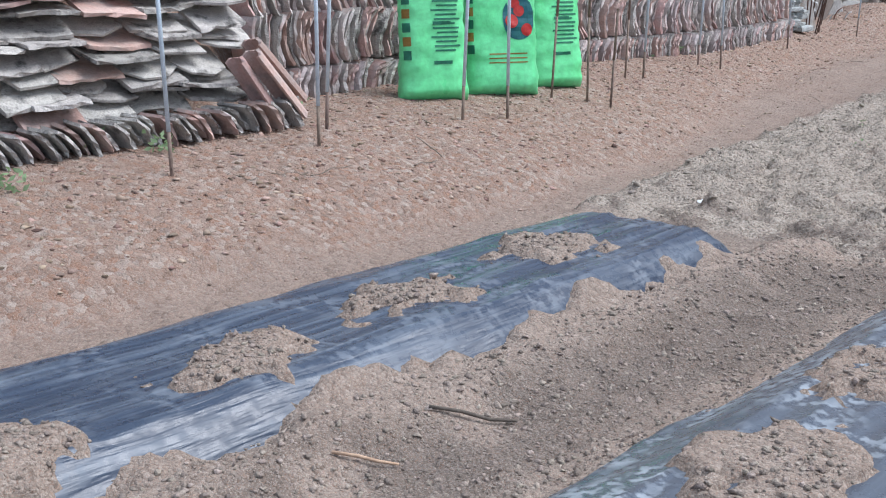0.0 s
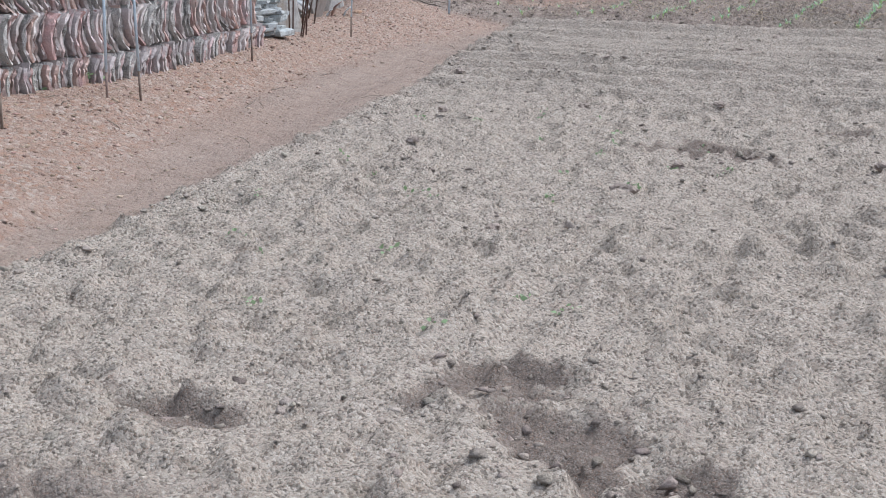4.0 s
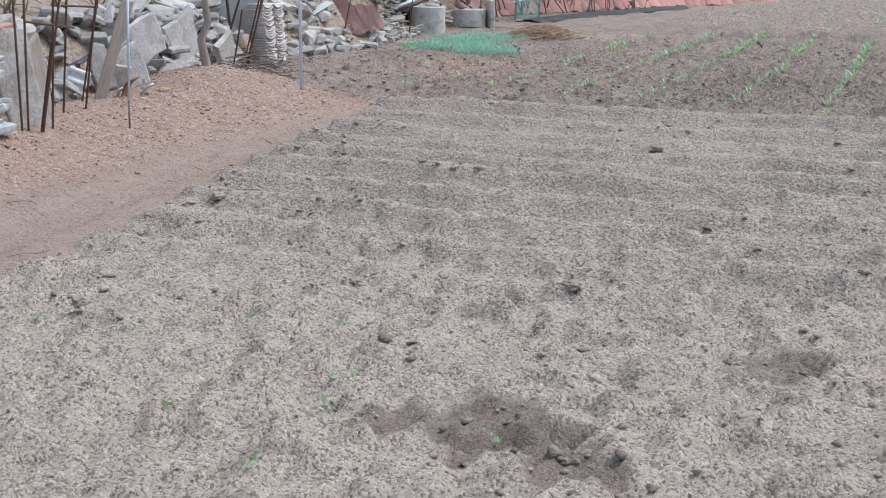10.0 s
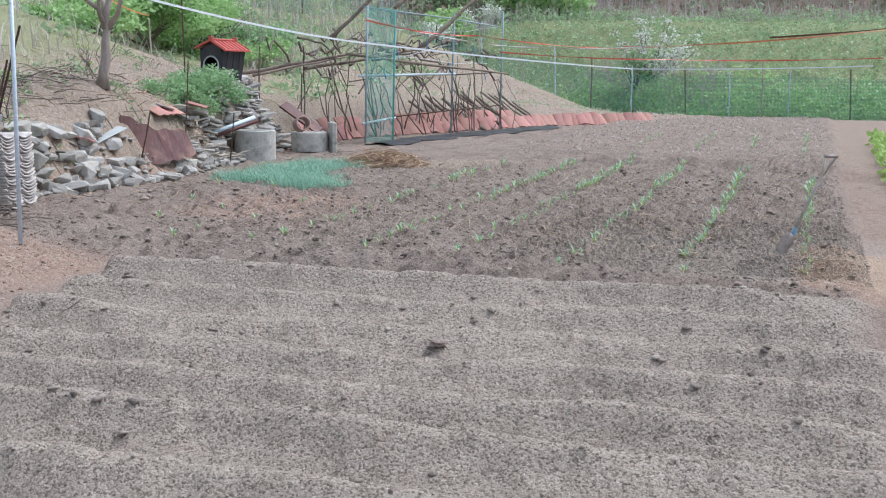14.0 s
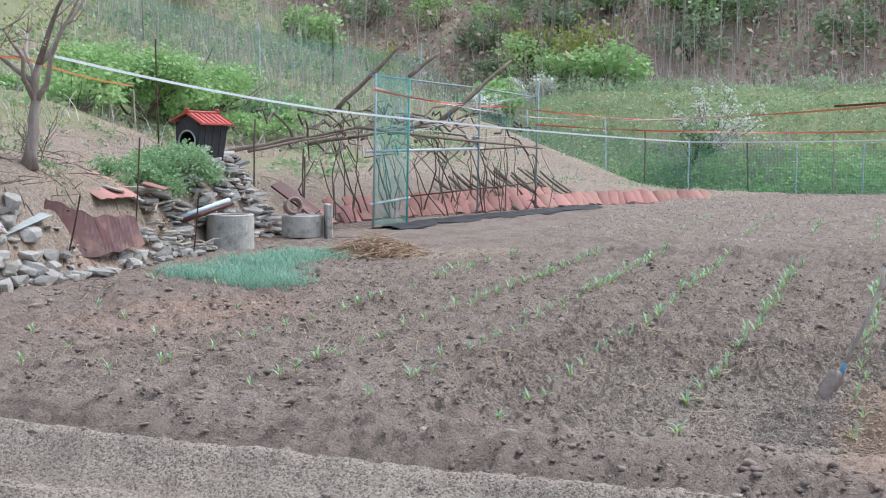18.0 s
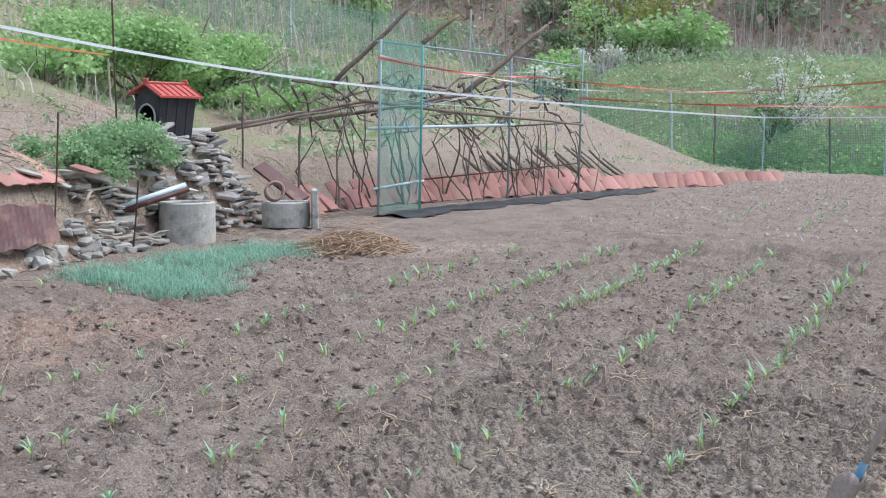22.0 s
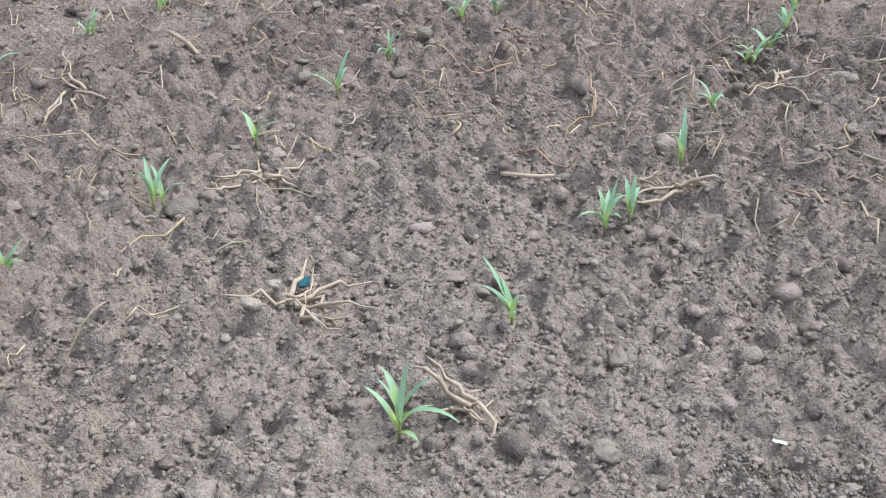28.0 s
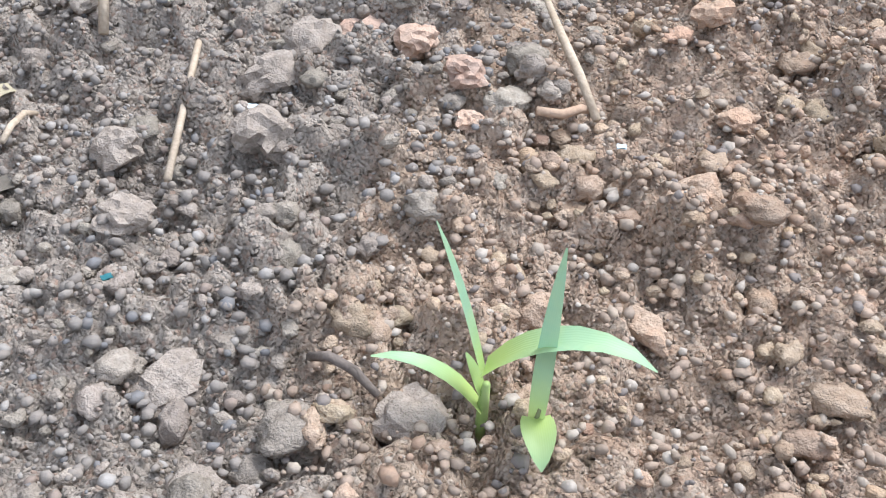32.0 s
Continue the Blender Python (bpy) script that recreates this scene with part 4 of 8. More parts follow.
# stretches of the plot in finer steps: their bounds, the step, and how fine the crumbs are
TILTH = ((-1.06, .12, 24.1, 25.34, .0034, 2), (-3.5, .3, 23.9, 28.4, .0128, 1))


def inside(k, x, y, m=.1):
    x0, x1, y0, y1 = TILTH[k][:4]
    return sstep(x0, x0 + m, x) * sstep(x1, x1 - m, x) * sstep(y0, y0 + m, y) * sstep(y1, y1 - m, y)


def tilth(k):
    """Crumbly soil round the seedlings, in finer steps than the rest."""
    x0, x1, y0, y1, step, fine = TILTH[k]
    gx, gy = np.meshgrid(np.arange(x0, x1, step), np.arange(y0, y1, step))
    dz, za, zb = relief(gx, gy)
    loose = sstep(.36, .58, fbm(gx * 3.3, gy * 3.3, 3))
    z = land(gx, gy) + dz + .021 * plates(gx, gy, 22, 5) * loose + .015 * plates(gx, gy, 45, 3) * (1 if fine < 2 else .8) - .012
    if fine > 1:
        z += .005 * plates(gx, gy, 84, 7) * (.4 + .6 * loose) + .0025 * plates(gx, gy, 145, 2) + .003 * (fbm(gx * 120, gy * 120, 2) - .5) - .004
    else:
        z -= .05 * inside(0, gx, gy, .06)
    edge = np.minimum(np.minimum(gx - x0, x1 - gx), np.minimum(gy - y0, y1 - gy))
    z -= .03 * sstep(.05, 0, edge)
    ny, nx = gx.shape
    idx = np.arange(nx * ny).reshape(ny, nx)
    f = np.stack([idx[:-1, :-1], idx[:-1, 1:], idx[1:, 1:], idx[1:, :-1]], -1).reshape(-1, 4)
    mesh = bulk("soil_bed", np.stack([gx, gy, z], -1).reshape(-1, 3), f, SOIL, True)
    for key, val in (("zone_a", za), ("zone_b", zb)):
        at = mesh.attributes.new(key, "FLOAT_COLOR", "POINT")
        at.data.foreach_set("color", val.reshape(-1).astype(np.float32))
    return tagged(new("soil_bed", mesh), "crumbly grey-brown tilled soil round the corn seedlings", "soil", kind="structure")


def build_ground():
    xs = steps((-260, -60, 20), (-60, -26, 3.5), (-26, -14, .5), (-14, -9.6, .12), (-9.6, -4.1, .058), (-4.1, .4, .03), (.4, 2, .08), (2, 8, .6), (8, 60, 4), (60, 260, 20))
    ys = steps((-160, -20, 20), (-20, -.5, 1.5), (-.5, 6.4, .03), (6.4, 22.4, .048), (22.4, 31, .045), (31, 40, .08), (40, 58, .2), (58, 72, .6), (72, 170, 7), (170, 400, 23))
    gx, gy = np.meshgrid(xs, ys)
    z0 = land(gx, gy)
    dz, za, zb = relief(gx, gy)
    bed = inside(1, gx, gy)
    v = np.stack([gx, gy, z0 + dz - .05 * bed], -1).reshape(-1, 3)
    ny, nx = gx.shape
    idx = np.arange(nx * ny).reshape(ny, nx)
    f = np.stack([idx[:-1, :-1], idx[:-1, 1:], idx[1:, 1:], idx[1:, :-1]], -1).reshape(-1, 4)
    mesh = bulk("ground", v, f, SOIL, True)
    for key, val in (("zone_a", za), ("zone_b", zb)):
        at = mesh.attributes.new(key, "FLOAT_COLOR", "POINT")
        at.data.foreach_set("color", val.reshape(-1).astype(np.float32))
    for k in range(len(TILTH)):
        tilth(k)
    return tagged(new("ground", mesh), "vegetable plot of tilled soil with a trodden path and earth banks", "ground", kind="structure")


build_ground()


# ---- mulch film ----
def film(name, x0, x1, y0, y1, label, material):
    xs, ys = np.arange(x0, x1 + .001, .02), np.arange(y0, y1 + .001, .04)
    gx, gy = np.meshgrid(xs, ys)
    e = (fbm(gy * 1.3 + x0, gx * 0 + 3, 3) - .5) * .22
    gx2 = np.where(gx > x1 - .3, gx + e * (gx - x1 + .3) / .3, gx)
    pull = gx2 * 11 + .9 * gy + 1.2 * fbm(gx2 * 2, gy * .6, 2)
    fold = (1 - np.abs(2 * vn(pull, gy * .55 + x0) - 1)) ** 5 * sstep(.42, .58, fbm(gx2 * 1.7 + 5, gy * .9, 2))
    wr = (fbm(gx2 * 9 + .8 * gy, gy * 1.1, 3) - .5) * .026 + .014 * fold
    z = bed_height(gx2, gy) + .03 + wr + .02 * (fbm(gx2 * 2.3, gy * 2.3, 2) - .5)
    z -= .05 * sstep(.07, 0, gx - x0) + .035 * sstep(.12, 0, x1 - gx) + .06 * sstep(.1, 0, y1 - gy)
    v = np.stack([gx2, gy, z], -1).reshape(-1, 3)
    ny, nx = gx.shape
    idx = np.arange(nx * ny).reshape(ny, nx)
    f = np.stack([idx[:-1, :-1], idx[:-1, 1:], idx[1:, 1:], idx[1:, :-1]], -1).reshape(-1, 4)
    ob = new(name, bulk(name, v, f, material, True))
    return tagged(ob, label, "mulch film", "mulched beds")


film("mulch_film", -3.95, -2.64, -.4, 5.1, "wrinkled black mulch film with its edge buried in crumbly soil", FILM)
film("mulch_film", -1.87, -.5, -.4, 5.6, "black mulch film, pale from coloured-in reflections and a light dusting, with soil heaps on it", FILM_DUSTY_GLARE)


# ---- loose soil ----
def crag(r, base):
    """A crumb of soil: lumpy, broken flat on some sides."""
    o = Vector((r.uniform(0, 90), r.uniform(0, 90), r.uniform(0, 90)))
    cuts = [(Vector((r.gauss(0, 1), r.gauss(0, 1), r.gauss(0, 1))).normalized(), r.uniform(.5, .85)) for _ in range(6)]
    out = []
    for p in base[0]:
        p = Vector(p)
        q = p * (1 + .5 * noise.noise(p * 1.3 + o) + .35 * noise.noise(p * 3.1 + o) + .3 * noise.noise(p * 7 + o) + r.uniform(-.05, .05))
        for n, d in cuts:
            if q.dot(n) > d:
                q = q - n * (q.dot(n) - d) * .5
        out.append(q[:])
    return np.array(out)


def scatter_rocks(name, pts, sizes, material, rng, base, label, category, flat=.7, sink=.3, broken=False):
    """Many loose clods or stones in one mesh."""
    bv, bf = base
    n, k = len(pts), len(bv)
    var = []
    for i in range(24):
        r = random.Random(i)
        var.append(crag(r, base) if broken else np.array(rock(r, 1, 1, 1, base, .8, 1)[0]) * np.array([[r.uniform(.62, 1.2) if k < 20 else r.uniform(.9, 1.1)] for _ in range(k)]))
    var = np.array(var)
    pick = rng.randint(0, 24, n)
    v = var[pick] * sizes[:, None, None]
    v = v * np.stack([rng.uniform(.7, 1.2, n), rng.uniform(.6, 1.1, n), rng.uniform(flat - .25, flat + .1, n)], -1)[:, None, :]
    a = rng.uniform(0, 2 * np.pi, n)
    c, s = np.cos(a)[:, None], np.sin(a)[:, None]
    v = np.stack([v[..., 0] * c - v[..., 1] * s, v[..., 0] * s + v[..., 1] * c, v[..., 2]], -1)
    z = gz(pts[:, 0], pts[:, 1]) + sizes * (flat - sink * 2) * .5
    v += np.stack([pts[:, 0], pts[:, 1], z], -1)[:, None, :]
    f = (np.asarray(bf)[None] + (np.arange(n) * k)[:, None, None]).reshape(-1, 3)
    ob = new(name, bulk(name, v.reshape(-1, 3), f, material, False))
    return tagged(ob, label, category, kind="stuff")


def spread(rng, n, x0, x1, y0, y1):
    return np.stack([rng.uniform(x0, x1, n), rng.uniform(y0, y1, n)], -1)


def sizes_of(rng, n, lo, hi, p=2.5):
    return lo + (hi - lo) * rng.uniform(0, 1, n) ** p


OCT = (np.array([(1, 0, 0), (-1, 0, 0), (0, 1, 0), (0, -1, 0), (0, 0, 1), (0, 0, -1)], float),
       np.array([(0, 2, 4), (2, 1, 4), (1, 3, 4), (3, 0, 4), (2, 0, 5), (1, 2, 5), (3, 1, 5), (0, 3, 5)]))


def loose_soil():
    rng = np.random.RandomState(21)
    def off_beds(p, k):
        x0, x1, y0, y1 = TILTH[k][:4]
        return p[(p[:, 0] > np.interp(p[:, 1], *WALL) + .3) & ~((p[:, 0] > x0 + .05) & (p[:, 0] < x1) & (p[:, 1] < y1 - .05) & (p[:, 1] > y0 + .05))]
    p = off_beds(spread(rng, 1300, -10, .1, 23.1, 34), 0)
    scatter_rocks("clods", p, sizes_of(rng, len(p), .016, .055), CLOD_MID, rng, ICO2, "dark grey-brown clods on the tilled corn plot", "clods", .6, .35, True)
    p = off_beds(spread(rng, 7500, -10, .1, 22.8, 35), 0)
    p = p[fbm(p[:, 0] * 1.3 + 4, p[:, 1] * 1.3, 3) > .44]
    scatter_rocks("clods", p, sizes_of(rng, len(p), .014, .05, 1.8), CLOD_DARK, rng, ICO1, "flat dark clods strewn over the corn plot", "clods", .5, .35, True)
    p = off_beds(spread(rng, 15000, -8.5, .1, 23.0, 33), 1)
    scatter_rocks("crumbs", p, sizes_of(rng, len(p), .006, .024, 2), CLOD_MID, rng, OCT, "crumbled grey-brown soil of the corn plot", "crumbs")
    p = off_beds(spread(rng, 9000, -3.5, .3, 24.0, 28.4), 0)
    scatter_rocks("crumbs", p, sizes_of(rng, len(p), .005, .015, 2.2), CLOD_CRUMB, rng, ICO1, "crumbly grey soil between the seedlings", "crumbs", .7, .4, True)
    p = off_beds(spread(rng, 17000, -2.6, .3, 24.1, 27.2), 0)
    scatter_rocks("crumbs", p, sizes_of(rng, len(p), .004, .0115, 1.8), CLOD_CRUMB, rng, OCT, "fine grey soil crumbs between the seedlings", "crumbs", .75)
    p = off_beds(spread(rng, 230, -3.5, .3, 24.0, 28.4), 0)
    scatter_rocks("clods", p, sizes_of(rng, len(p), .014, .036, 2), CLOD_CRUMB, rng, ICO3, "lumpy grey clods between the seedlings", "clods", .6, .45, True)
    p = spread(rng, 12500, -1.05, .12, 24.1, 25.33)
    red_side = p[:, 0] + .25 * (vn(p[:, 0] * 5, p[:, 1] * 5) - .5) > -.42
    for q, mt, lb in ((p[~red_side], PEBBLE, "crumbs and small stones in tan and grey"), (p[red_side], PEBBLE_RED, "crumbs and small stones in orange and tan")):
        scatter_rocks("grit", q, sizes_of(rng, len(q), .0018, .0072, 1.8), mt, rng, ICO1, lb, "grit", .75, .3, True)
    for m, lo, hi, base in ((1500, .004, .009, ICO2), (520, .008, .021, ICO3)):
        p = spread(rng, m, -1.05, .12, 24.1, 25.33)
        red_side = p[:, 0] + .3 * (vn(p[:, 0] * 5, p[:, 1] * 5) - .5) > -.38
        for q, mt, lb in ((p[~red_side], CLOD_CRUMB, "rough grey soil clods round the seedlings"), (p[red_side], CLOD_TAN, "rough tan soil clods round the seedlings")):
            scatter_rocks("clods", q, sizes_of(rng, len(q), lo, hi, 2), mt, rng, base, lb, "clods", .65, .45, True)
    p = spread(rng, 1100, -7, 0, 5.6, 21.9)
    p = p[(p[:, 0] > np.interp(p[:, 1], *EDGE) - .05) & (fbm(p[:, 0] * 1.6, p[:, 1] * 1.6, 3) > .47)]
    scatter_rocks("clods", p, sizes_of(rng, len(p), .01, .036, 2.5), CLOD_PALE, rng, ICO2, "small dark clods on the pale crumbly field", "clods", .6, .35)
    c = np.concatenate([spread(rng, 110, -7, 0, 6, 21.8), np.array([q[:2] for q in PATCHES] * 3)])
    p = np.concatenate([q + rng.normal(0, rng.uniform(.08, .3), (rng.randint(6, 22), 2)) for q in c])
    p = p[(p[:, 0] > np.interp(p[:, 1], *EDGE) + .05)]
    scatter_rocks("clods", p, sizes_of(rng, len(p), .01, .036, 2), CLOD_DARK, rng, ICO1, "clusters of darker clods on the pale crumbly field", "clods", .45, .35)
    p = spread(rng, 31000, -7, .05, 5.5, 22.0)
    p = p[(p[:, 0] > np.interp(p[:, 1], *EDGE) - .04) & ~in_patch(p)]
    half = len(p) // 3
    scatter_rocks("crumbs", p[half:], sizes_of(rng, len(p) - half, .005, .014, 2), PALE_CRUMB, rng, OCT, "pale crumbs of the dry field", "crumbs")
    scatter_rocks("crumbs", p[:half], sizes_of(rng, half, .004, .015, 2), CLOD_PALE, rng, OCT, "dark crumbs of the dry field", "crumbs")
    p = np.stack([np.interp(np.linspace(6, 22, 420), *EDGE) + rng.normal(.15, .14, 420), np.linspace(6, 22, 420)], -1)
    scatter_rocks("clods", p, sizes_of(rng, len(p), .008, .03, 2.5), CLOD_PALE, rng, ICO2, "clods along the edge of the trodden path", "clods", .6, .35)
    p = spread(rng, 14000, -10, -4.6, 1, 23)
    p = p[(p[:, 0] < np.interp(p[:, 1], *PATHL) - .1 + .3 * rng.normal(0, 1, len(p))) & (p[:, 0] > np.interp(p[:, 1], *WALL) - .2)]
    scatter_rocks("gravel", p, sizes_of(rng, len(p), .009, .034, 2.2), GRAVEL_DARK, rng, OCT, "dark brown chips among the gravel of the bank", "gravel", .5)
    p = spread(rng, 24000, -10, -4.6, 1, 23)
    p = p[(p[:, 0] < np.interp(p[:, 1], *PATHL) - .1 + .3 * rng.normal(0, 1, len(p))) & (p[:, 0] > np.interp(p[:, 1], *WALL) - .2)]
    scatter_rocks("gravel", p, sizes_of(rng, len(p), .008, .034, 2.4), GRAVEL, rng, OCT, "reddish broken gravel on the bank below the tile stacks", "gravel", .5)
    p = spread(rng, 9000, -7.2, -3.9, 3, 22.5)
    p = p[(p[:, 0] < np.interp(p[:, 1], *EDGE) + .05) & (p[:, 0] > np.interp(p[:, 1], *PATHL) - .1)]
    scatter_rocks("grit", p, sizes_of(rng, len(p), .004, .016, 2.5), GRAVEL, rng, OCT, "small grit trodden into the path", "grit", .5)
    p = np.concatenate([spread(rng, 5500, -2.65, -1.75, .6, 5.7)] + [np.array(h) + rng.normal(0, .1, (300, 2)) * (1, 1.5) for h in HILLS_ONE + HILLS_TWO])
    scatter_rocks("crumbs", p, sizes_of(rng, len(p), .004, .017, 2.5), CLOD_MID, rng, ICO1, "crumbly soil in the furrow and in heaps on the film", "crumbs")


loose_soil()


# ---- leaves and stems in bulk ----
def leaf_cloud(pts, size, rng, droop=.3, long=1.6, normal=None):
    """A small folded leaf at each point: two triangles pairs on a mid rib."""
    n = len(pts)
    d = rng.normal(0, 1, (n, 3))
    d[:, 2] = d[:, 2] * .6 - droop
    d /= np.linalg.norm(d, axis=1, keepdims=True)
    u = np.cross(d, rng.normal(0, 1, (n, 3)))
    u /= np.linalg.norm(u, axis=1, keepdims=True)
    w = np.cross(d, u)
    s = np.asarray(size).reshape(-1, 1) * np.ones((n, 1))
    a = pts
    b = pts + d * s * long * .5 + u * s * .5 + w * s * .12
    c = pts + d * s * long
    e = pts + d * s * long * .5 - u * s * .5 + w * s * .12
    v = np.stack([a, b, c, e], 1).reshape(-1, 3)
    f = np.arange(4 * n).reshape(n, 4)
    return v, f


def blades(pts, h, width, rng, lean=.5, seg=3):
    """Grass blades: tapered bent strips."""
    n = len(pts)
    a = rng.uniform(0, 2 * np.pi, n)
    d = np.stack([np.cos(a), np.sin(a), np.zeros(n)], -1)
    s = np.stack([-np.sin(a), np.cos(a), np.zeros(n)], -1)
    k = rng.uniform(.1, 1, n)[:, None] * lean
    h = np.asarray(h).reshape(-1, 1) * np.ones((n, 1))
    rows = []
    for i in range(seg + 1):
        u = i / seg
        c = pts + d * k * h * u ** 1.8 + np.array([0, 0, 1]) * h * u * (1 - .35 * k * u)
        wd = width * (1 - u) ** .7 + width * .05
        rows += [c - s * wd / 2, c + s * wd / 2]
    v = np.stack(rows, 1).reshape(-1, 3)
    q = np.array([[2 * i, 2 * i + 1, 2 * i + 3, 2 * i + 2] for i in range(seg)])
    f = (q[None] + (np.arange(n) * (2 * seg + 2))[:, None, None]).reshape(-1, 4)
    return v, f


def on_ground(p):
    return np.concatenate([p, gz(p[:, 0], p[:, 1])[:, None]], 1)


def ball_points(rng, n, cx, cy, cz, rx, ry, rz, shell=.55):
    """Points through an uneven clump, denser to its outside."""
    d = rng.normal(0, 1, (n, 3))
    d /= np.linalg.norm(d, axis=1, keepdims=True)
    bump = 1 + .55 * (fbm(d[:, 0] * 2.2 + cx, d[:, 1] * 2.2 + d[:, 2] * 2 + cy, 3) - .5) * 2
    r = (shell + (1 - shell) * rng.uniform(0, 1, n)) * bump
    p = d * r[:, None] * (rx, ry, rz)
    p[:, 2] = np.abs(p[:, 2]) if rz < 0 else p[:, 2]
    return p + (cx, cy, cz)


# ---- stacks of old roof tiles ----
def tile_stacks():
    rng = random.Random(5)
    # a stack laid flat, its broken ends to the path
    flat = thing("tile_stack", (-6.15, 3.6, gz(-6.15, 3.6)), "stack of weathered grey roof tiles laid flat, blotched with black lichen", "tile stack")
    meshes = []
    for i in range(6):
        for mt in (TILE_GREY, TILE_GREY, TILE_GREY, TILE_PINK):
            meshes.append(shape("tile", arc_tile(rng.uniform(.32, .5), rng.uniform(.34, .44), rng.uniform(4, 18), rng.uniform(.02, .032), 6, .018, rng), mt))
        rims = [shape("tile", arc_tile(.42, .4, 20, .055, 6, .02, rng), TILE_PINK) for _ in range(2)]
        for _ in range(3):
            meshes.append(shape("tile", flat_stone(rng, rng.uniform(.36, .5), rng.uniform(.32, .42), rng.uniform(.022, .034), 9), TILE_GREY))
    z = .2
    while z < 1.5:
        y = -2.3 + rng.uniform(0, .3)
        end = 1.15 - .14 * (z - .2) + rng.uniform(-.06, .06)
        low = z < .85
        slump = rng.uniform(10, 30) if low else rng.uniform(2, 14)
        while y < end:
            tip = slump + rng.uniform(-8, 8)
            m = pose(-.13 - .12 * z + rng.uniform(-.05, .06), y, z + rng.uniform(-.015, .015), rng.uniform(-4, 4), tip, 0) @ pose(0, 0, 0, 0, 0, 90 + rng.uniform(-10, 10))
            piece("tile", rng.choice(rims if not low and rng.random() < .22 else meshes), flat, m @ Matrix.Diagonal((1, 1, rng.choice((1, 1, -1)), 1)))
            y += rng.uniform(.3, .46)
        z += rng.uniform(.062, .1) if low else rng.uniform(.042, .062)
    # leaning tiles at its foot
    foot = thing("tile_row", (-5.95, 3.6, gz(-5.95, 3.6)), "row of leaning roof tiles at the foot of the flat stack", "tile row")
    lean = [shape("tile", arc_tile(rng.uniform(.18, .23), rng.uniform(.22, .28), 40, .02, 6, .02, rng), mt) for mt in (TILE_GREY, TILE_GREY, TILE_PINK, TILE_GREY, TILE_GREY)]
    y = -2.2
    while y < 1.3:
        m = pose(rng.uniform(-.07, .04), y, .08, 0, 0, rng.uniform(-12, 12)) @ pose(0, 0, 0, -52 + rng.uniform(-10, 10), 0, 0) @ pose(0, 0, 0, 0, 0, 90)
        piece("tile", rng.choice(lean), foot, m)
        y += rng.uniform(.055, .085)
    long = shape("tile", arc_tile(.17, .55, 150, .022, 7, .012, rng), TILE_PINK)
    for x, y, z, a in ((.04, 1.14, .25, -50), (-.08, 1.24, .32, -46), (.0, 1.02, .2, -54)):
        piece("tile", long, foot, pose(x, y, z, a, 0, rng.uniform(-6, 6)))
    # tiles set on edge in rows, one row upon another
    edge = [shape("tile", arc_tile(rng.uniform(.36, .42), rng.uniform(.26, .31), rng.uniform(62, 92), rng.uniform(.017, .025), 7, .02, rng), mt)
            for mt in (TILE, TILE, TILE, TILE_PINK, TILE_PINK, TILE_GREY, TILE, TILE_GREY)]
    low = [shape("tile", arc_tile(rng.uniform(.24, .28), rng.uniform(.26, .31), rng.uniform(40, 70), rng.uniform(.018, .025), 6, .014, rng), mt) for mt in (TILE, TILE_GREY, TILE_PINK, TILE)]

    def on_edge(y0, y1, z, h, kinds, back, group, tilt=0.0, gap=.041):
        ym = .5 * (y0 + y1)
        xm = float(np.interp(ym, *WALL))
        root = thing("tile_stack", (xm, ym, float(land(xm + .15, ym)) - .03 + z), "row of old grey and pink clay roof tiles stacked on edge", "tile stack", group)
        y, sway = y0, rng.uniform(0, 6)
        while y < y1:
            x = float(np.interp(y, *WALL)) - xm + .1 - back + rng.uniform(-.035, .04)
            zz = float(land(x + xm + .05, y)) - float(land(xm + .15, ym))
            a = tilt + 13 * math.sin(y * 1.9 + sway) + 6 * math.sin(y * 5.3) + rng.uniform(-8, 8)
            m = pose(x, y - ym, h / 2 + zz + rng.uniform(-.012, .015), a, rng.uniform(-3, 3), rng.uniform(-7, 7)) @ pose(0, 0, 0, 0, 90, 0) @ pose(0, 0, 0, 90, 0, 0)
            piece("tile", rng.choice(kinds), root, m)
            y += gap * rng.uniform(.8, 1.35)

    g = "tiles stacked on edge"
    for a, b in ((5.25, 9.0), (9.0, 12.6), (12.6, 15.5)):
        on_edge(a, b, -.02, .27, low, 0, g, -16)
        on_edge(a, b, .26, .40, edge, .05, g, 0)
        on_edge(a, b, .64, .40, edge, .10, g, 4)
        on_edge(a, min(b, 14.6), 1.02, .40, edge, .14, g, -5, .055)


tile_stacks()


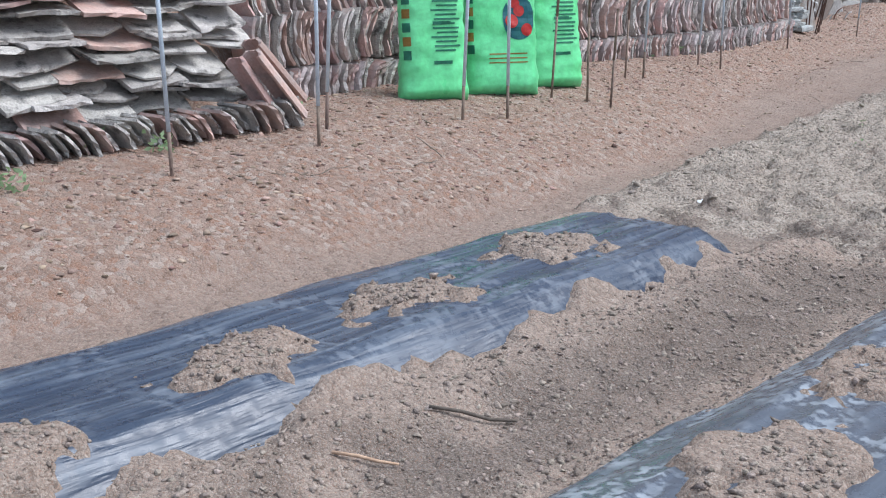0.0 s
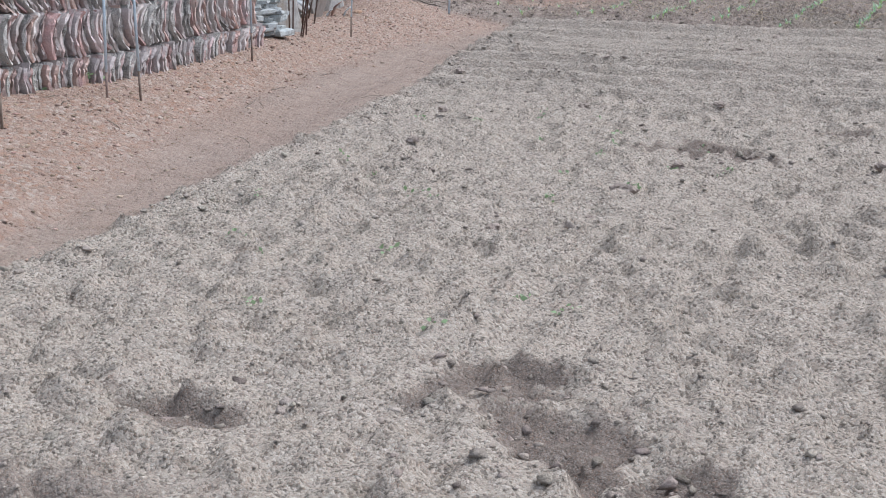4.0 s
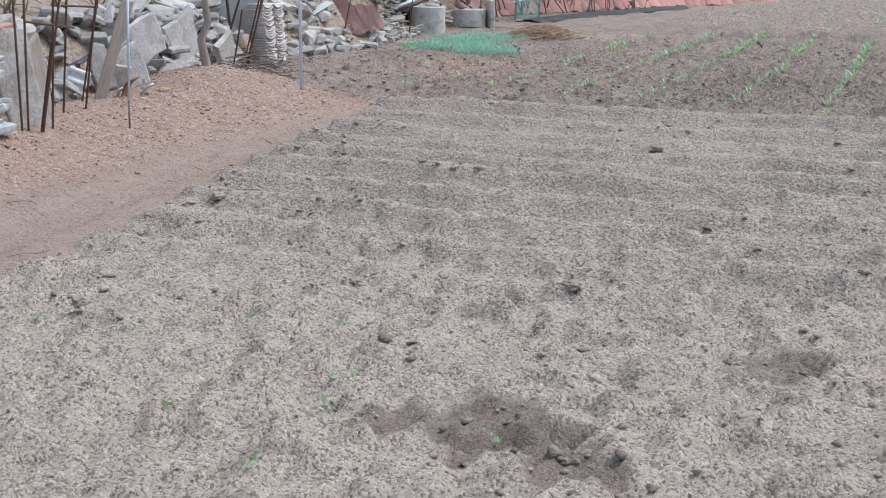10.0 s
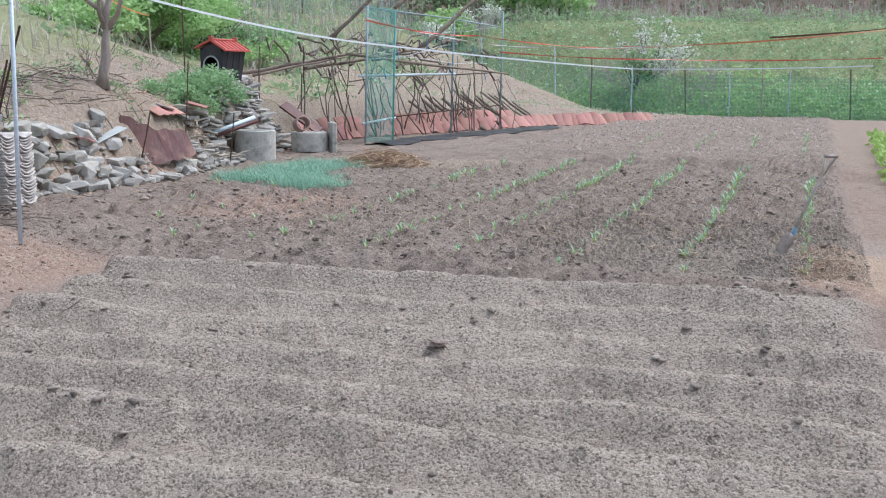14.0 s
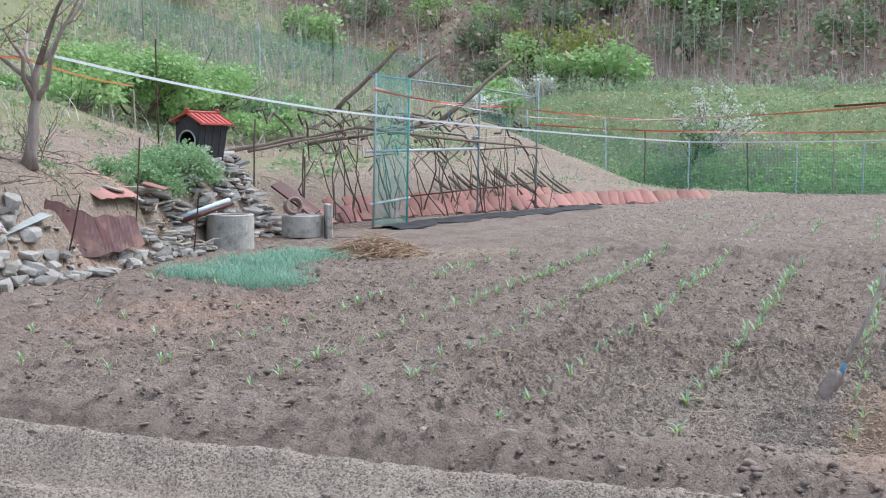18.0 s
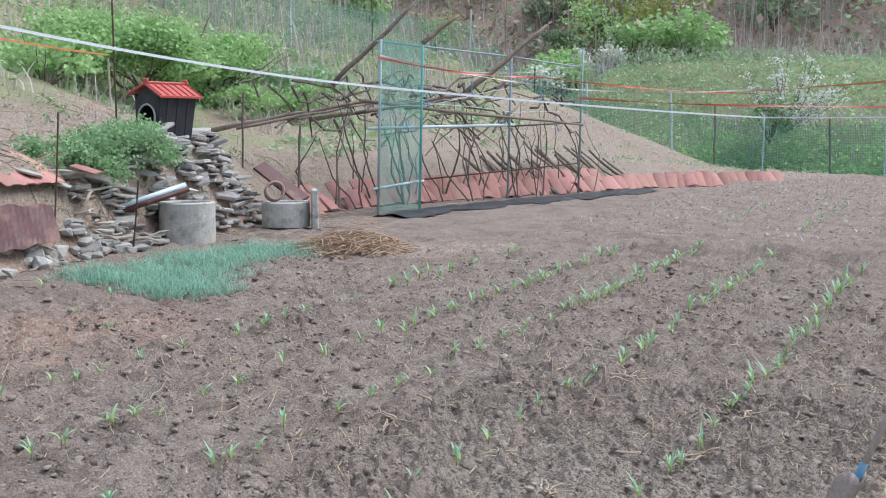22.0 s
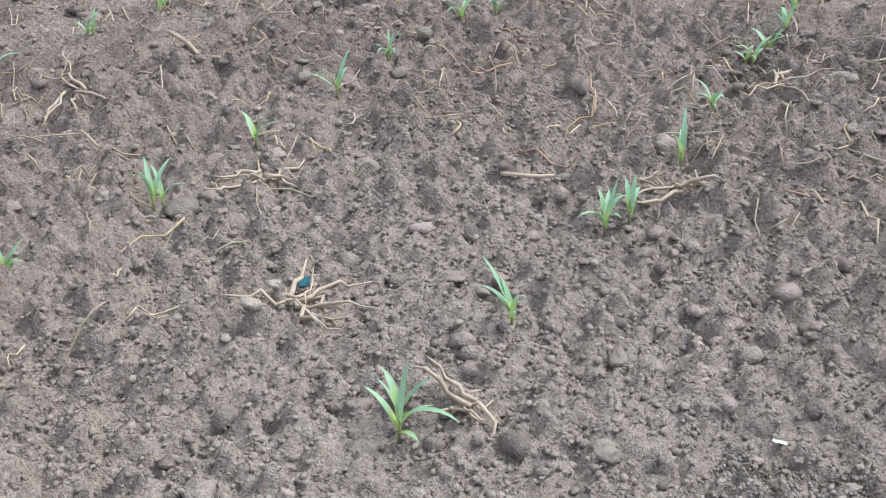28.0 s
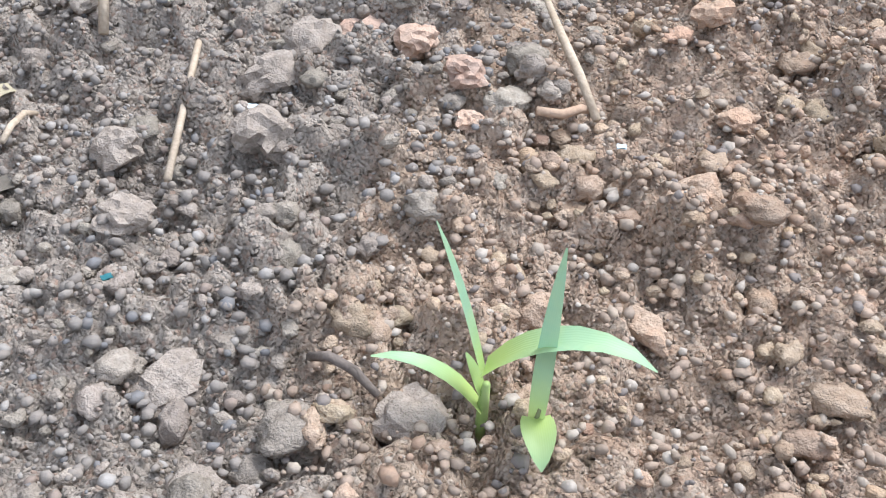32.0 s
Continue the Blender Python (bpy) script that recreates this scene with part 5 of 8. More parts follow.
# ---- fertiliser bags ----
def bag_geo(o, w, d, h, n=48, k=44):
    """A filled sack: flat seams above and below, bulging, creased."""
    v, f = [], []
    for j in range(k + 1):
        u = j / k
        full = min(1, (u / .07) ** .55) * min(1, ((1.0 - u) / .22 + .02) ** .6)
        fat = d * (.12 + .88 * full) * (1 - .35 * u)
        wide = w * (1.0 - .05 * math.sin(math.pi * u) - .07 * u)
        for i in range(n):
            a = 2 * math.pi * i / n
            c, s = math.cos(a), math.sin(a)
            x, y = math.copysign(abs(c) ** .55, c) * wide / 2, math.copysign(abs(s) ** .8, s) * fat / 2
            p = Vector((x, y, u * h))
            q = noise.noise(Vector((p.x * 5, p.z * 9, p.y * 3)) + o) * .014 + noise.noise(Vector((p.x * 13 + p.z * 8, p.z * 17, 2)) + o) * .008
            v.append((x + q * c * .6, y + q * (1 if s > 0 else -1), p.z))
    for j in range(k):
        for i in range(n):
            i2 = (i + 1) % n
            f.append((j * n + i, j * n + i2, (j + 1) * n + i2, (j + 1) * n + i))
    f.append(tuple(range(n))[::-1])
    f.append(tuple(k * n + i for i in range(n)))
    return v, f


def draped(bag, cx, cz, w, h, lift=.005, n=8, round_off=0.0, k=6):
    """A printed patch lying on the front (the -y side) of a sack."""
    o, bw, bd, bh = bag

    def front(x, z):
        u = min(max(z / bh, .02), .98)
        full = min(1, (u / .07) ** .55) * min(1, ((1.0 - u) / .22 + .02) ** .6)
        fat, wide = bd * (.12 + .88 * full) * (1 - .35 * u), bw * (1.0 - .05 * math.sin(math.pi * u) - .07 * u)
        c = min(.999, abs(2 * x / wide)) ** (1 / .55)
        y = -math.sqrt(1 - c * c) ** .8 * fat / 2
        q = noise.noise(Vector((x * 5, z * 9, y * 3)) + o) * .014 + noise.noise(Vector((x * 13 + z * 8, z * 17, 2)) + o) * .008
        return y - q
    v, f = [], []
    for j in range(k + 1):
        for i in range(n + 1):
            a, b = 2 * i / n - 1, 2 * j / k - 1
            if round_off:
                a, b = a * math.sqrt(max(0, 1 - .5 * b * b * round_off)), b * math.sqrt(max(0, 1 - .5 * a * a * round_off))
            x, z = cx + a * w / 2, cz + b * h / 2
            v.append((x, front(x, z) - lift, z))
    for j in range(k):
        for i in range(n):
            q = j * (n + 1) + i
            f.append((q, q + 1, q + n + 2, q + n + 1))
    return v, f


def fertiliser_bags():
    rng = random.Random(3)
    spots = ((-6.28, 6.62, 62, "a", .57), (-6.23, 7.37, 58, "b", .66), (-6.28, 8.12, 66, "a", .58))
    for x, y, turn, face, w in spots:
        z = float(land(x + .1, y)) + .0
        root = thing("fertiliser_bag", (x, y, z), "upright full green plastic fertiliser sack before the tile stacks", "bag", "fertiliser bags", turn=turn)
        root.matrix_basis = pose(x, y, z - .01, -5, 0, turn)
        g = (Vector((rng.uniform(0, 50), 0, 0)), w, .29, 1.08)
        part("sack", bag_geo(*g), BAG, root, smooth=True)
        mark = lambda nm, mt, *a, **k: part(nm, draped(g, *a, **k), mt, root)
        if face == "a":
            for i in range(5):
                mark("print_bar", PRINT_BROWN if i % 2 else PRINT_DARK, -w * .40, .78 - .105 * i, .05, .07)
            for i in range(13):
                mark("text_bar", PRINT_DARK, w * (.12 + .02 * (i % 3)), .80 - .034 * i, w * (.30 + .08 * (i % 2)), .014, n=6, k=1)
            for zz in (.84, .60, .30):
                mark("heading_bar", PRINT_DARK, w * .08, zz, w * .26, .026, n=6, k=1)
            mark("print_bar", PRINT_BROWN, w * .02, 1.02, .11, .09)
            mark("print_bar", PRINT_BLUE, w * .26, 1.05, .10, .07)
        else:
            for i in range(5):
                mark("print_bar", PRINT_BROWN if i % 2 else PRINT_DARK, -w * .41, .78 - .10 * i, .045, .07)
            mark("printed_picture", PRINT_BLUE, w * .20, .62, w * .42, .34, .004, 10, .9, 10)
            for dx, dz, r in ((.10, .60, .11), (.20, .68, .09), (.30, .53, .10), (.15, .74, .08)):
                mark("printed_picture", PRINT_RED, w * dx, dz, r, r, .007, 6, 1.0)
            for i in range(3):
                mark("text_bar", PRINT_BROWN, w * .05, .27 + .035 * i, w * .5, .010, n=6, k=1)
            mark("print_bar", PRINT_BROWN, -w * .12, 1.02, .09, .12)
            mark("print_bar", PRINT_BLUE, w * .14, 1.03, .12, .12)


fertiliser_bags()


# ---- stakes and posts ----
def post(x, y, h, dx=0.0, dy=0.0, r=.0125, rusty=.17, label="thin galvanised plant stake, rusty at its foot", top=STEEL):
    z = float(land(x, y))
    root = thing("plant_stake", (x, y, z), label, "stake", "plant stakes")
    a, b, c = (0, 0, -.08), (dx * rusty, dy * rusty, h * rusty), (dx, dy, h)
    part("upper_tube", tube([b, c], r, 8), top, root, smooth=True)
    part("lower_tube", tube([a, b], r * .9, 8), RUST_POST, root, "brown rusted foot", smooth=True)
    part("cap", tube([c, (dx * 1.005, dy * 1.005, h + .012)], r * 1.15, 8), top, root, smooth=True)


for x, y, h, dx, dy in ((-5.38, 3.58, 1.5, -.02, -.02), (-5.49, 4.74, 1.5, .0, .02), (-5.77, 5.05, 1.5, .05, .06), (-5.7, 6.31, 1.5, .05, .05), (-5.62, 6.73, 1.5, .0, .02),
                        (-6.47, 9.84, 1.5, .04, .04), (-6.83, 11.47, 1.4, .05, .03), (-6.75, 11.83, 1.6, .0, .0), (-7.39, 14.68, 1.9, .03, .03), (-8.05, 18.33, 1.7, .06, .05)):
    post(x, y, h, dx, dy)
post(-8.14, 22.13, 3.0, .02, .02, .022, .03, "tall galvanised steel pole beside the gravel heap")
for x, y, h, dx, dy in ((-5.93, 7.66, 1.35, .06, .05), (-5.77, 7.95, 1.4, .0, .0), (-5.62, 8.07, .8, .03, .03), (-6.48, 9.54, 1.1, .03, .02)):
    post(x, y, h, dx, dy, .011, .5, "thin brown weathered stake", RUST_POST)


# ---- corn seedlings ----
def corn_leaf(rng, length, width, rise, bend):
    """A blade that leaves the stem upward and arches over, folded along its rib."""
    v, f, n = [], [], 7
    p, a = Vector((0, 0, 0)), radians(rise)
    for i in range(n + 1):
        u = i / n
        w = width * (math.sin(math.pi * min(1, .18 + .82 * u) ** .8) ** .75 if u < 1 else 0) * .5 + .0006
        lift = .35 * w
        v += [(p.x, -w, p.z + lift), (p.x, 0, p.z), (p.x, w, p.z + lift)]
        a -= radians(bend) / n * (.4 + 1.2 * u)
        p = p + Vector((math.cos(a), 0, math.sin(a))) * (length / n)
    for i in range(n):
        q = 3 * i
        f += [(q, q + 1, q + 4, q + 3), (q + 1, q + 2, q + 5, q + 4)]
    return v, f


def seedling(rng, size, leaves=None, name="corn_seedling"):
    root = thing(name, (0, 0, -5), "young corn seedling with arching blue-green leaves in tilled soil", "seedling", "corn seedlings")
    part("stem", tube([(0, 0, -.02), (.001, .001, size * .16), (.002, 0, size * .3)], [.0045 * size / .15, .004 * size / .15, .0028 * size / .15], 8), CORN_STEM, root, smooth=True)
    if leaves is None:
        a = rng.uniform(0, 360)
        leaves = []
        for k in range(rng.choice((4, 4, 5, 5))):
            leaves.append((a + 180 * (k % 2) + rng.uniform(-35, 35), size * rng.uniform(.65, 1.1), rng.uniform(46, 84), rng.uniform(20, 110), size * rng.uniform(.10, .14), size * (.1 + .05 * k)))
        if rng.random() < .55:
            dx, dy = rng.uniform(-.035, .035), rng.uniform(-.035, .035)
            part("stem", tube([(dx, dy, -.02), (dx, dy, size * .2)], [.0035 * size / .15, .0025 * size / .15], 8), CORN_STEM, root, smooth=True)
            for k in range(3):
                leaves.append((a + 90 + 150 * k + rng.uniform(-35, 35), size * rng.uniform(.5, .9), rng.uniform(50, 84), rng.uniform(20, 100), size * rng.uniform(.09, .12), size * (.08 + .05 * k), dx, dy))
    for turn, length, rise, bend, width, z, *at in leaves:
        dx, dy = at or (0, 0)
        part("leaf", corn_leaf(rng, length, width, rise, bend), CORN, root, m=pose(dx, dy, z, 0, 0, turn), smooth=True)
    return root


def corn_rows():
    rng = random.Random(14)
    kinds = [seedling(rng, .15) for _ in range(9)]
    rows = {-.38: [25.634, 26.1, 26.56, 27.0, 27.38, 27.9, 28.35, 28.9, 29.45, 30.0, 30.6, 31.2, 31.83, 32.6, 33.4],
            -1.59: [24.05, 25.09, 25.55, 26.16, 26.24, 26.75, 27.24, 27.79, 28.3, 28.8, 29.37, 29.9, 30.32, 30.97, 31.4, 31.8, 32.26, 32.9, 33.6, 34.1, 34.7],
            -2.78: [23.76, 24.38, 24.78, 25.09, 25.62, 26.15, 26.63, 27.01, 27.62, 28.17, 28.75, 29.28, 29.77, 30.33, 30.7, 31.11, 31.61, 32.0, 32.29, 32.7, 33.0, 33.4, 33.84, 34.2, 34.55, 35.0, 35.59],
            -3.95: [23.94, 24.83, 25.04, 25.22, 25.57, 26.12, 26.7, 27.16, 27.24, 27.53, 28.09, 28.54, 29.11, 29.67, 30.2, 30.6, 30.9, 31.3, 31.8, 32.4, 32.8, 33.5, 34.0, 34.6, 35.3, 36.0],
            -5.03: [23.92, 24.49, 24.69, 25.18, 25.35, 25.6, 26.18, 26.53, 27.1, 27.77, 28.35, 28.8, 29.33, 29.83, 30.35, 31.1, 31.77, 32.4, 32.9, 33.35, 34.16, 34.6, 35.03, 35.7],
            -6.34: [23.9, 24.5, 24.74, 25.43, 25.92, 26.2, 26.48, 27.0, 27.5, 28.28, 28.65, 29.1, 29.5, 30.51, 31.33, 32.0, 32.49, 33.6, 34.77, 35.0]}
    spots = [(x, y) for x, ys in rows.items() for y in ys]
    for x, ys in rows.items():
        spots += [(x, .5 * (a + b)) for a, b in zip(ys[:-1], ys[1:]) if a > 27.5 and b - a > .4 and rng.random() < .6]
    for x, y0, y1 in ((-.55, 37.6, 43.5), (-1.7, 38.6, 43), (-2.9, 38.4, 44), (-4.2, 39, 43)):
        y = y0
        while y < y1:
            spots.append((x + rng.uniform(-.06, .06), y))
            y += rng.uniform(.3, .6)
    spots += [(-8.46, 25.33), (-7.65, 24.91), (-7.58, 24.14), (-7.57, 27.92), (-8.43, 28.41), (-8.69, 29.2), (-9.69, 29.18), (-8.1, 26.4), (-7.4, 26.0), (-9.0, 27.0)]
    for x, y in spots:
        k = rng.uniform(.6, .9) if y > 36.5 else rng.uniform(.72, .98) if y < 28.5 else rng.uniform(.88, 1.15) if y < 31 else rng.uniform(1.05, 1.35)
        x += rng.gauss(0, .035)
        ob = copy_thing(rng.choice(kinds), pose(x, y, gz(x, y) + .006, 0, 0, rng.uniform(0, 360)))
        ob.scale = (k, k, k)
    c = seedling(rng, .085, [(155, .075, 62, 45, .011, .02), (110, .082, 82, 8, .009, .03), (5, .1, 58, 88, .0125, .024)])
    c.matrix_basis = pose(-.317, 24.998, gz(-.317, 24.998), 0, 0, 12) @ Matrix.Diagonal((1.16, 1.16, 1.16, 1))
    d = seedling(rng, .14, [(170, .12, 66, 50, .016, .02), (60, .15, 84, 10, .019, .03), (20, .09, 60, 60, .012, .03), (-40, .085, 40, 50, .015, .012), (110, .07, 76, 20, .011, .04)])
    d.matrix_basis = pose(-1.645, 25.04, gz(-1.645, 25.04) + .004, 0, 0, 10)
    d["label"] = "corn seedling with two tall leaves beside bent straw"
    c["label"] = "small corn seedling with three slender leaves in gritty soil"
    # the seedling that the walk ends at, and the pair beside it
    y0 = 24.365
    a = seedling(rng, .13, [(180, .082, 64, 74, .0125, .016), (168, .112, 78, 8, .0105, .046), (-14, .112, 58, 96, .021, .05), (150, .03, 70, 10, .008, .03)])
    a.matrix_basis = pose(-.381, y0, gz(-.381, y0) - .004, 0, 0, 6) @ Matrix.Diagonal((1.15, 1.15, 1.15, 1))
    a["label"] = "fresh corn seedling with a broad arching leaf in gritty soil"
    b = seedling(rng, .07, [(60, .145, 86, 6, .0125, .004), (-84, .04, 12, 55, .022, .012)])
    b.matrix_basis = pose(-.344, y0 - .016, gz(-.344, y0 - .016) - .002, 0, 0, 6)
    b["label"] = "fresh corn seedling with one leaf bent to the soil"
    for ob in kinds:
        for o in (*ob.children_recursive, ob):
            bpy.data.objects.remove(o)


corn_rows()


# ---- straw and dead stalks on the plot ----
def straws(name, spots, rng, material, label, lo=.08, hi=.32, r=.003):
    geos, lines = [], []
    for x, y in spots:
        if x > -2.4 and 23.5 < y < 26.4:
            continue
        a, l = rng.uniform(0, 6.28), rng.uniform(lo, hi)
        p = [(x, y)]
        for i in range(4):
            a += rng.uniform(-.5, .5)
            p.append((p[-1][0] + math.cos(a) * l / 4, p[-1][1] + math.sin(a) * l / 4))
        lines.append(p)
    flat = np.array(lines).reshape(-1, 2)
    for p, zs in zip(lines, gz(flat[:, 0], flat[:, 1]).reshape(-1, 5)):
        up = rng.choice((0, 0, .02, .05))
        geos.append(tube([(q[0], q[1], z + .006 + up * i / 4 + rng.uniform(0, .008)) for i, (q, z) in enumerate(zip(p, zs))], [r, r * 1.1, r, r * .9, r * .5], 4))
    return tagged(new(name, shape(name, join(geos), material, True)), label, "straw", kind="stuff")


rng = random.Random(33)
straws("straw", [(rng.uniform(-6.8, .0), rng.uniform(25.7, 34)) for _ in range(750) for q in (0,)], rng, STRAW, "dry straw and root bits strewn over the corn plot")
straws("straw", [(rng.uniform(-7.8, .0), rng.uniform(24.2, 35.5)) for _ in range(2300)], rng, STRAW, "short pale flecks of straw on the corn plot", .04, .16, .0026)
straws("straw", [(rng.uniform(-9.5, -.3), rng.uniform(25.0, 35)) for _ in range(420)], rng, STRAW_BROWN, "brown dead stalks strewn over the corn plot", .08, .32, .0035)
straws("twigs", [(rng.uniform(-7.5, -4.8), rng.uniform(4, 20)) for _ in range(50)], rng, BRANCH, "small dead twigs on the gravel bank")


straws("twigs", [(rng.uniform(-16.5, -9.8), rng.uniform(18, 42)) for _ in range(800)], rng, STRAW_BROWN, "dry stalks and twigs lying on the earth bank", .15, .55, .006)
straws("twigs", [(rng.uniform(-13.5, -9.8), rng.uniform(18, 37)) for _ in range(260)], rng, BRANCH, "dark dead twigs lying on the earth bank", .15, .5, .006)


def stalk(points, r, label, material=STRAW):
    x, y = points[0][:2]
    z = gz(x, y)
    root = thing("dead_stalk", (x, y, z), label, "stalk", "dead stalks")
    part("stalk", tube([(px - x, py - y, gz(px, py) - z + pz) for px, py, pz in points], [r, r * 1.1, r * 1.05, r * .8][:len(points)] if len(points) == 4 else r, 6), material, root, smooth=True)


def root_heap(x, y, n, l, label, seed):
    """Pale dead roots and stems sprawling from one spot."""
    g = random.Random(seed)
    root = thing("dead_root", (x, y, gz(x, y)), label, "dead roots", "dead roots")
    for k in range(n):
        a, q = g.uniform(0, 6.28), g.uniform(.5, 1) * l
        e = Vector((math.cos(a) * q, math.sin(a) * q, g.uniform(.0, .07)))
        e.z += gz(x + e.x, y + e.y) - gz(x, y)
        s = Vector((g.uniform(-.03, .03), g.uniform(-.03, .03), g.uniform(.01, .05)))
        r = g.uniform(.003, .0065)
        part("stem", tube(wander(s, e, 5, .018, g), [r, r * 1.1, r, r * .9, r * .7, r * .35], 5), STRAW, root, smooth=True)


root_heap(-2.09, 25.34, 14, .2, "tangle of pale dead roots on the soil", 1)
root_heap(-1.56, 25.17, 8, .13, "bent yellow straw beside a seedling", 2)
root_heap(-1.5, 26.4, 6, .18, "pale dead stems beside the seedlings", 3)
root_heap(-1.45, 27.55, 7, .25, "pale dead stems on the plot", 4)
root_heap(-2.5, 28.2, 8, .3, "tangle of pale dead roots on the plot", 5)
root_heap(-3.45, 26.05, 6, .25, "dead roots lying on the soil", 6)
root_heap(-1.0, 28.6, 8, .3, "tangle of pale dead roots on the plot", 7)
root_heap(-2.6, 25.9, 6, .2, "dead stems lying on the soil", 8)
root_heap(-2.0, 29.8, 8, .35, "tangle of pale dead roots on the plot", 9)
stalk([(-.788, 24.746, .006), (-.797, 24.79, .025), (-.822, 24.86, .03), (-.934, 25.02, .02)], .0048, "bent pale straw stuck in the soil")
stalk([(-.658, 24.545, .012), (-.703, 24.765, .018)], .0034, "short straight straw on the soil")
stalk([(-.322, 24.69, .006), (-.341, 24.732, .016), (-.36, 24.78, .026), (-.38, 24.845, .03)], .0042, "bent brown straw with a frayed end")
stalk([(-.374, 24.682, .012), (-.352, 24.688, .02), (-.336, 24.70, .02), (-.322, 24.71, .012)], .004, "curled orange husk on the gritty soil", STRAW_BROWN)
stalk([(-.505, 24.39, .01), (-.488, 24.378, .016), (-.47, 24.374, .014), (-.452, 24.366, .008)], .0034, "broken brown twig beside the seedling", BRANCH)
stalk([(-.928, 24.453, .01), (-.905, 24.49, .018), (-.88, 24.53, .018), (-.863, 24.551, .01)], .003, "thin dark twig lying on the soil", BRANCH)
stalk([(-.814, 24.578, .008), (-.816, 24.6, .014), (-.819, 24.63, .014), (-.821, 24.653, .008)], .003, "short pale stem on the soil")
stalk([(-.5, 25.234, .01), (-.488, 25.225, .03), (-.475, 25.215, .03), (-.463, 25.201, .01)], .0038, "dry leaf stem bent over the soil", STRAW_BROWN)
stalk([(-.499, 25.374, .012), (-.438, 25.387, .012)], .0034, "short straight stem on the soil")
stalk([(-1.015, 24.679, .008), (-.985, 24.689, .01)], .003, "fleck of straw on the soil")
stalk([(-1.507, 24.69, .01), (-1.394, 24.812, .015), (-1.369, 24.892, .03), (-1.298, 24.848, .02)], .0045, "long pale straw lying on the soil")
stalk([(-3.62, 26.74, .012), (-3.5, 26.7, .02), (-3.4, 26.65, .02), (-3.28, 26.61, .012)], .008, "forked dead root lying on the plot")
stalk([(-2.0, 26.3, .01), (-1.95, 26.34, .015), (-1.9, 26.36, .015), (-1.86, 26.38, .008)], .007, "flat piece of dry stalk on the soil")
stalk([(-1.01, 26.7, .01), (-.97, 26.58, .03), (-.93, 26.45, .03), (-.914, 26.37, .01)], .004, "pale dry stem lying on the soil")
stalk([(-2.45, 2.55, .012), (-2.38, 2.63, .02), (-2.32, 2.7, .02), (-2.25, 2.76, .012)], .006, "broken twig lying in the furrow", BRANCH)
stalk([(-2.42, 2.1, .012), (-2.37, 2.16, .02), (-2.33, 2.2, .02), (-2.3, 2.26, .012)], .005, "short dry twig lying in the furrow", STRAW_BROWN)


def scraps():
    """Bits of plastic and dry leaf trodden into the soil."""
    r = random.Random(71)
    for x, y, w, l, mt, lb in ((-.943, 25.372, .012, .03, SHEET_WHITE, "scrap of white plastic in the soil"), (-.853, 24.654, .02, .026, STRAW, "yellow flake of dry leaf on the soil"),
                               (-.809, 24.523, .022, .05, BRANCH, "curled dark dead leaf on the soil"), (-1.175, 24.74, .004, .06, CORD_BLUE, "blue thread of twine in the soil"),
                               (-2.16, 25.47, .03, .05, PRINT_BLUE, "crumpled scrap of dark blue film beside the roots"), (-3.55, 6.1, .05, .08, SHEET_WHITE, "crumpled white scrap at the end of the bed"),
                               (-.62, 24.66, .007, .009, PVC, "chip of pale blue stone in the soil"), (-.30, 24.64, .006, .008, PVC, "chip of pale blue stone in the soil"), (-.66, 24.42, .007, .008, PRINT_BLUE, "chip of dark blue glass in the soil")):
        root = thing("scrap", (x, y, gz(x, y)), lb, "scrap", "scraps in the soil")
        v, f, n = [], [], 5
        for t in (0, .0012):
            for j in range(n):
                for i in range(3):
                    v.append(((i - 1) * w * (1 - .3 * r.random()) * .5, (j / (n - 1) - .5) * l, .008 + .12 * w * ((i - 1) ** 2) + .15 * l * math.sin(j * 1.1) ** 2 * .4 + t + r.uniform(0, .1) * w))
        for k in (0, 3 * n):
            for j in range(n - 1):
                for i in range(2):
                    q = k + 3 * j + i
                    f.append((q, q + 1, q + 4, q + 3) if k else (q, q + 3, q + 4, q + 1))
        part("scrap", (v, f), mt, root, m=pose(0, 0, 0, 0, 0, r.uniform(0, 180)), smooth=True)


scraps()


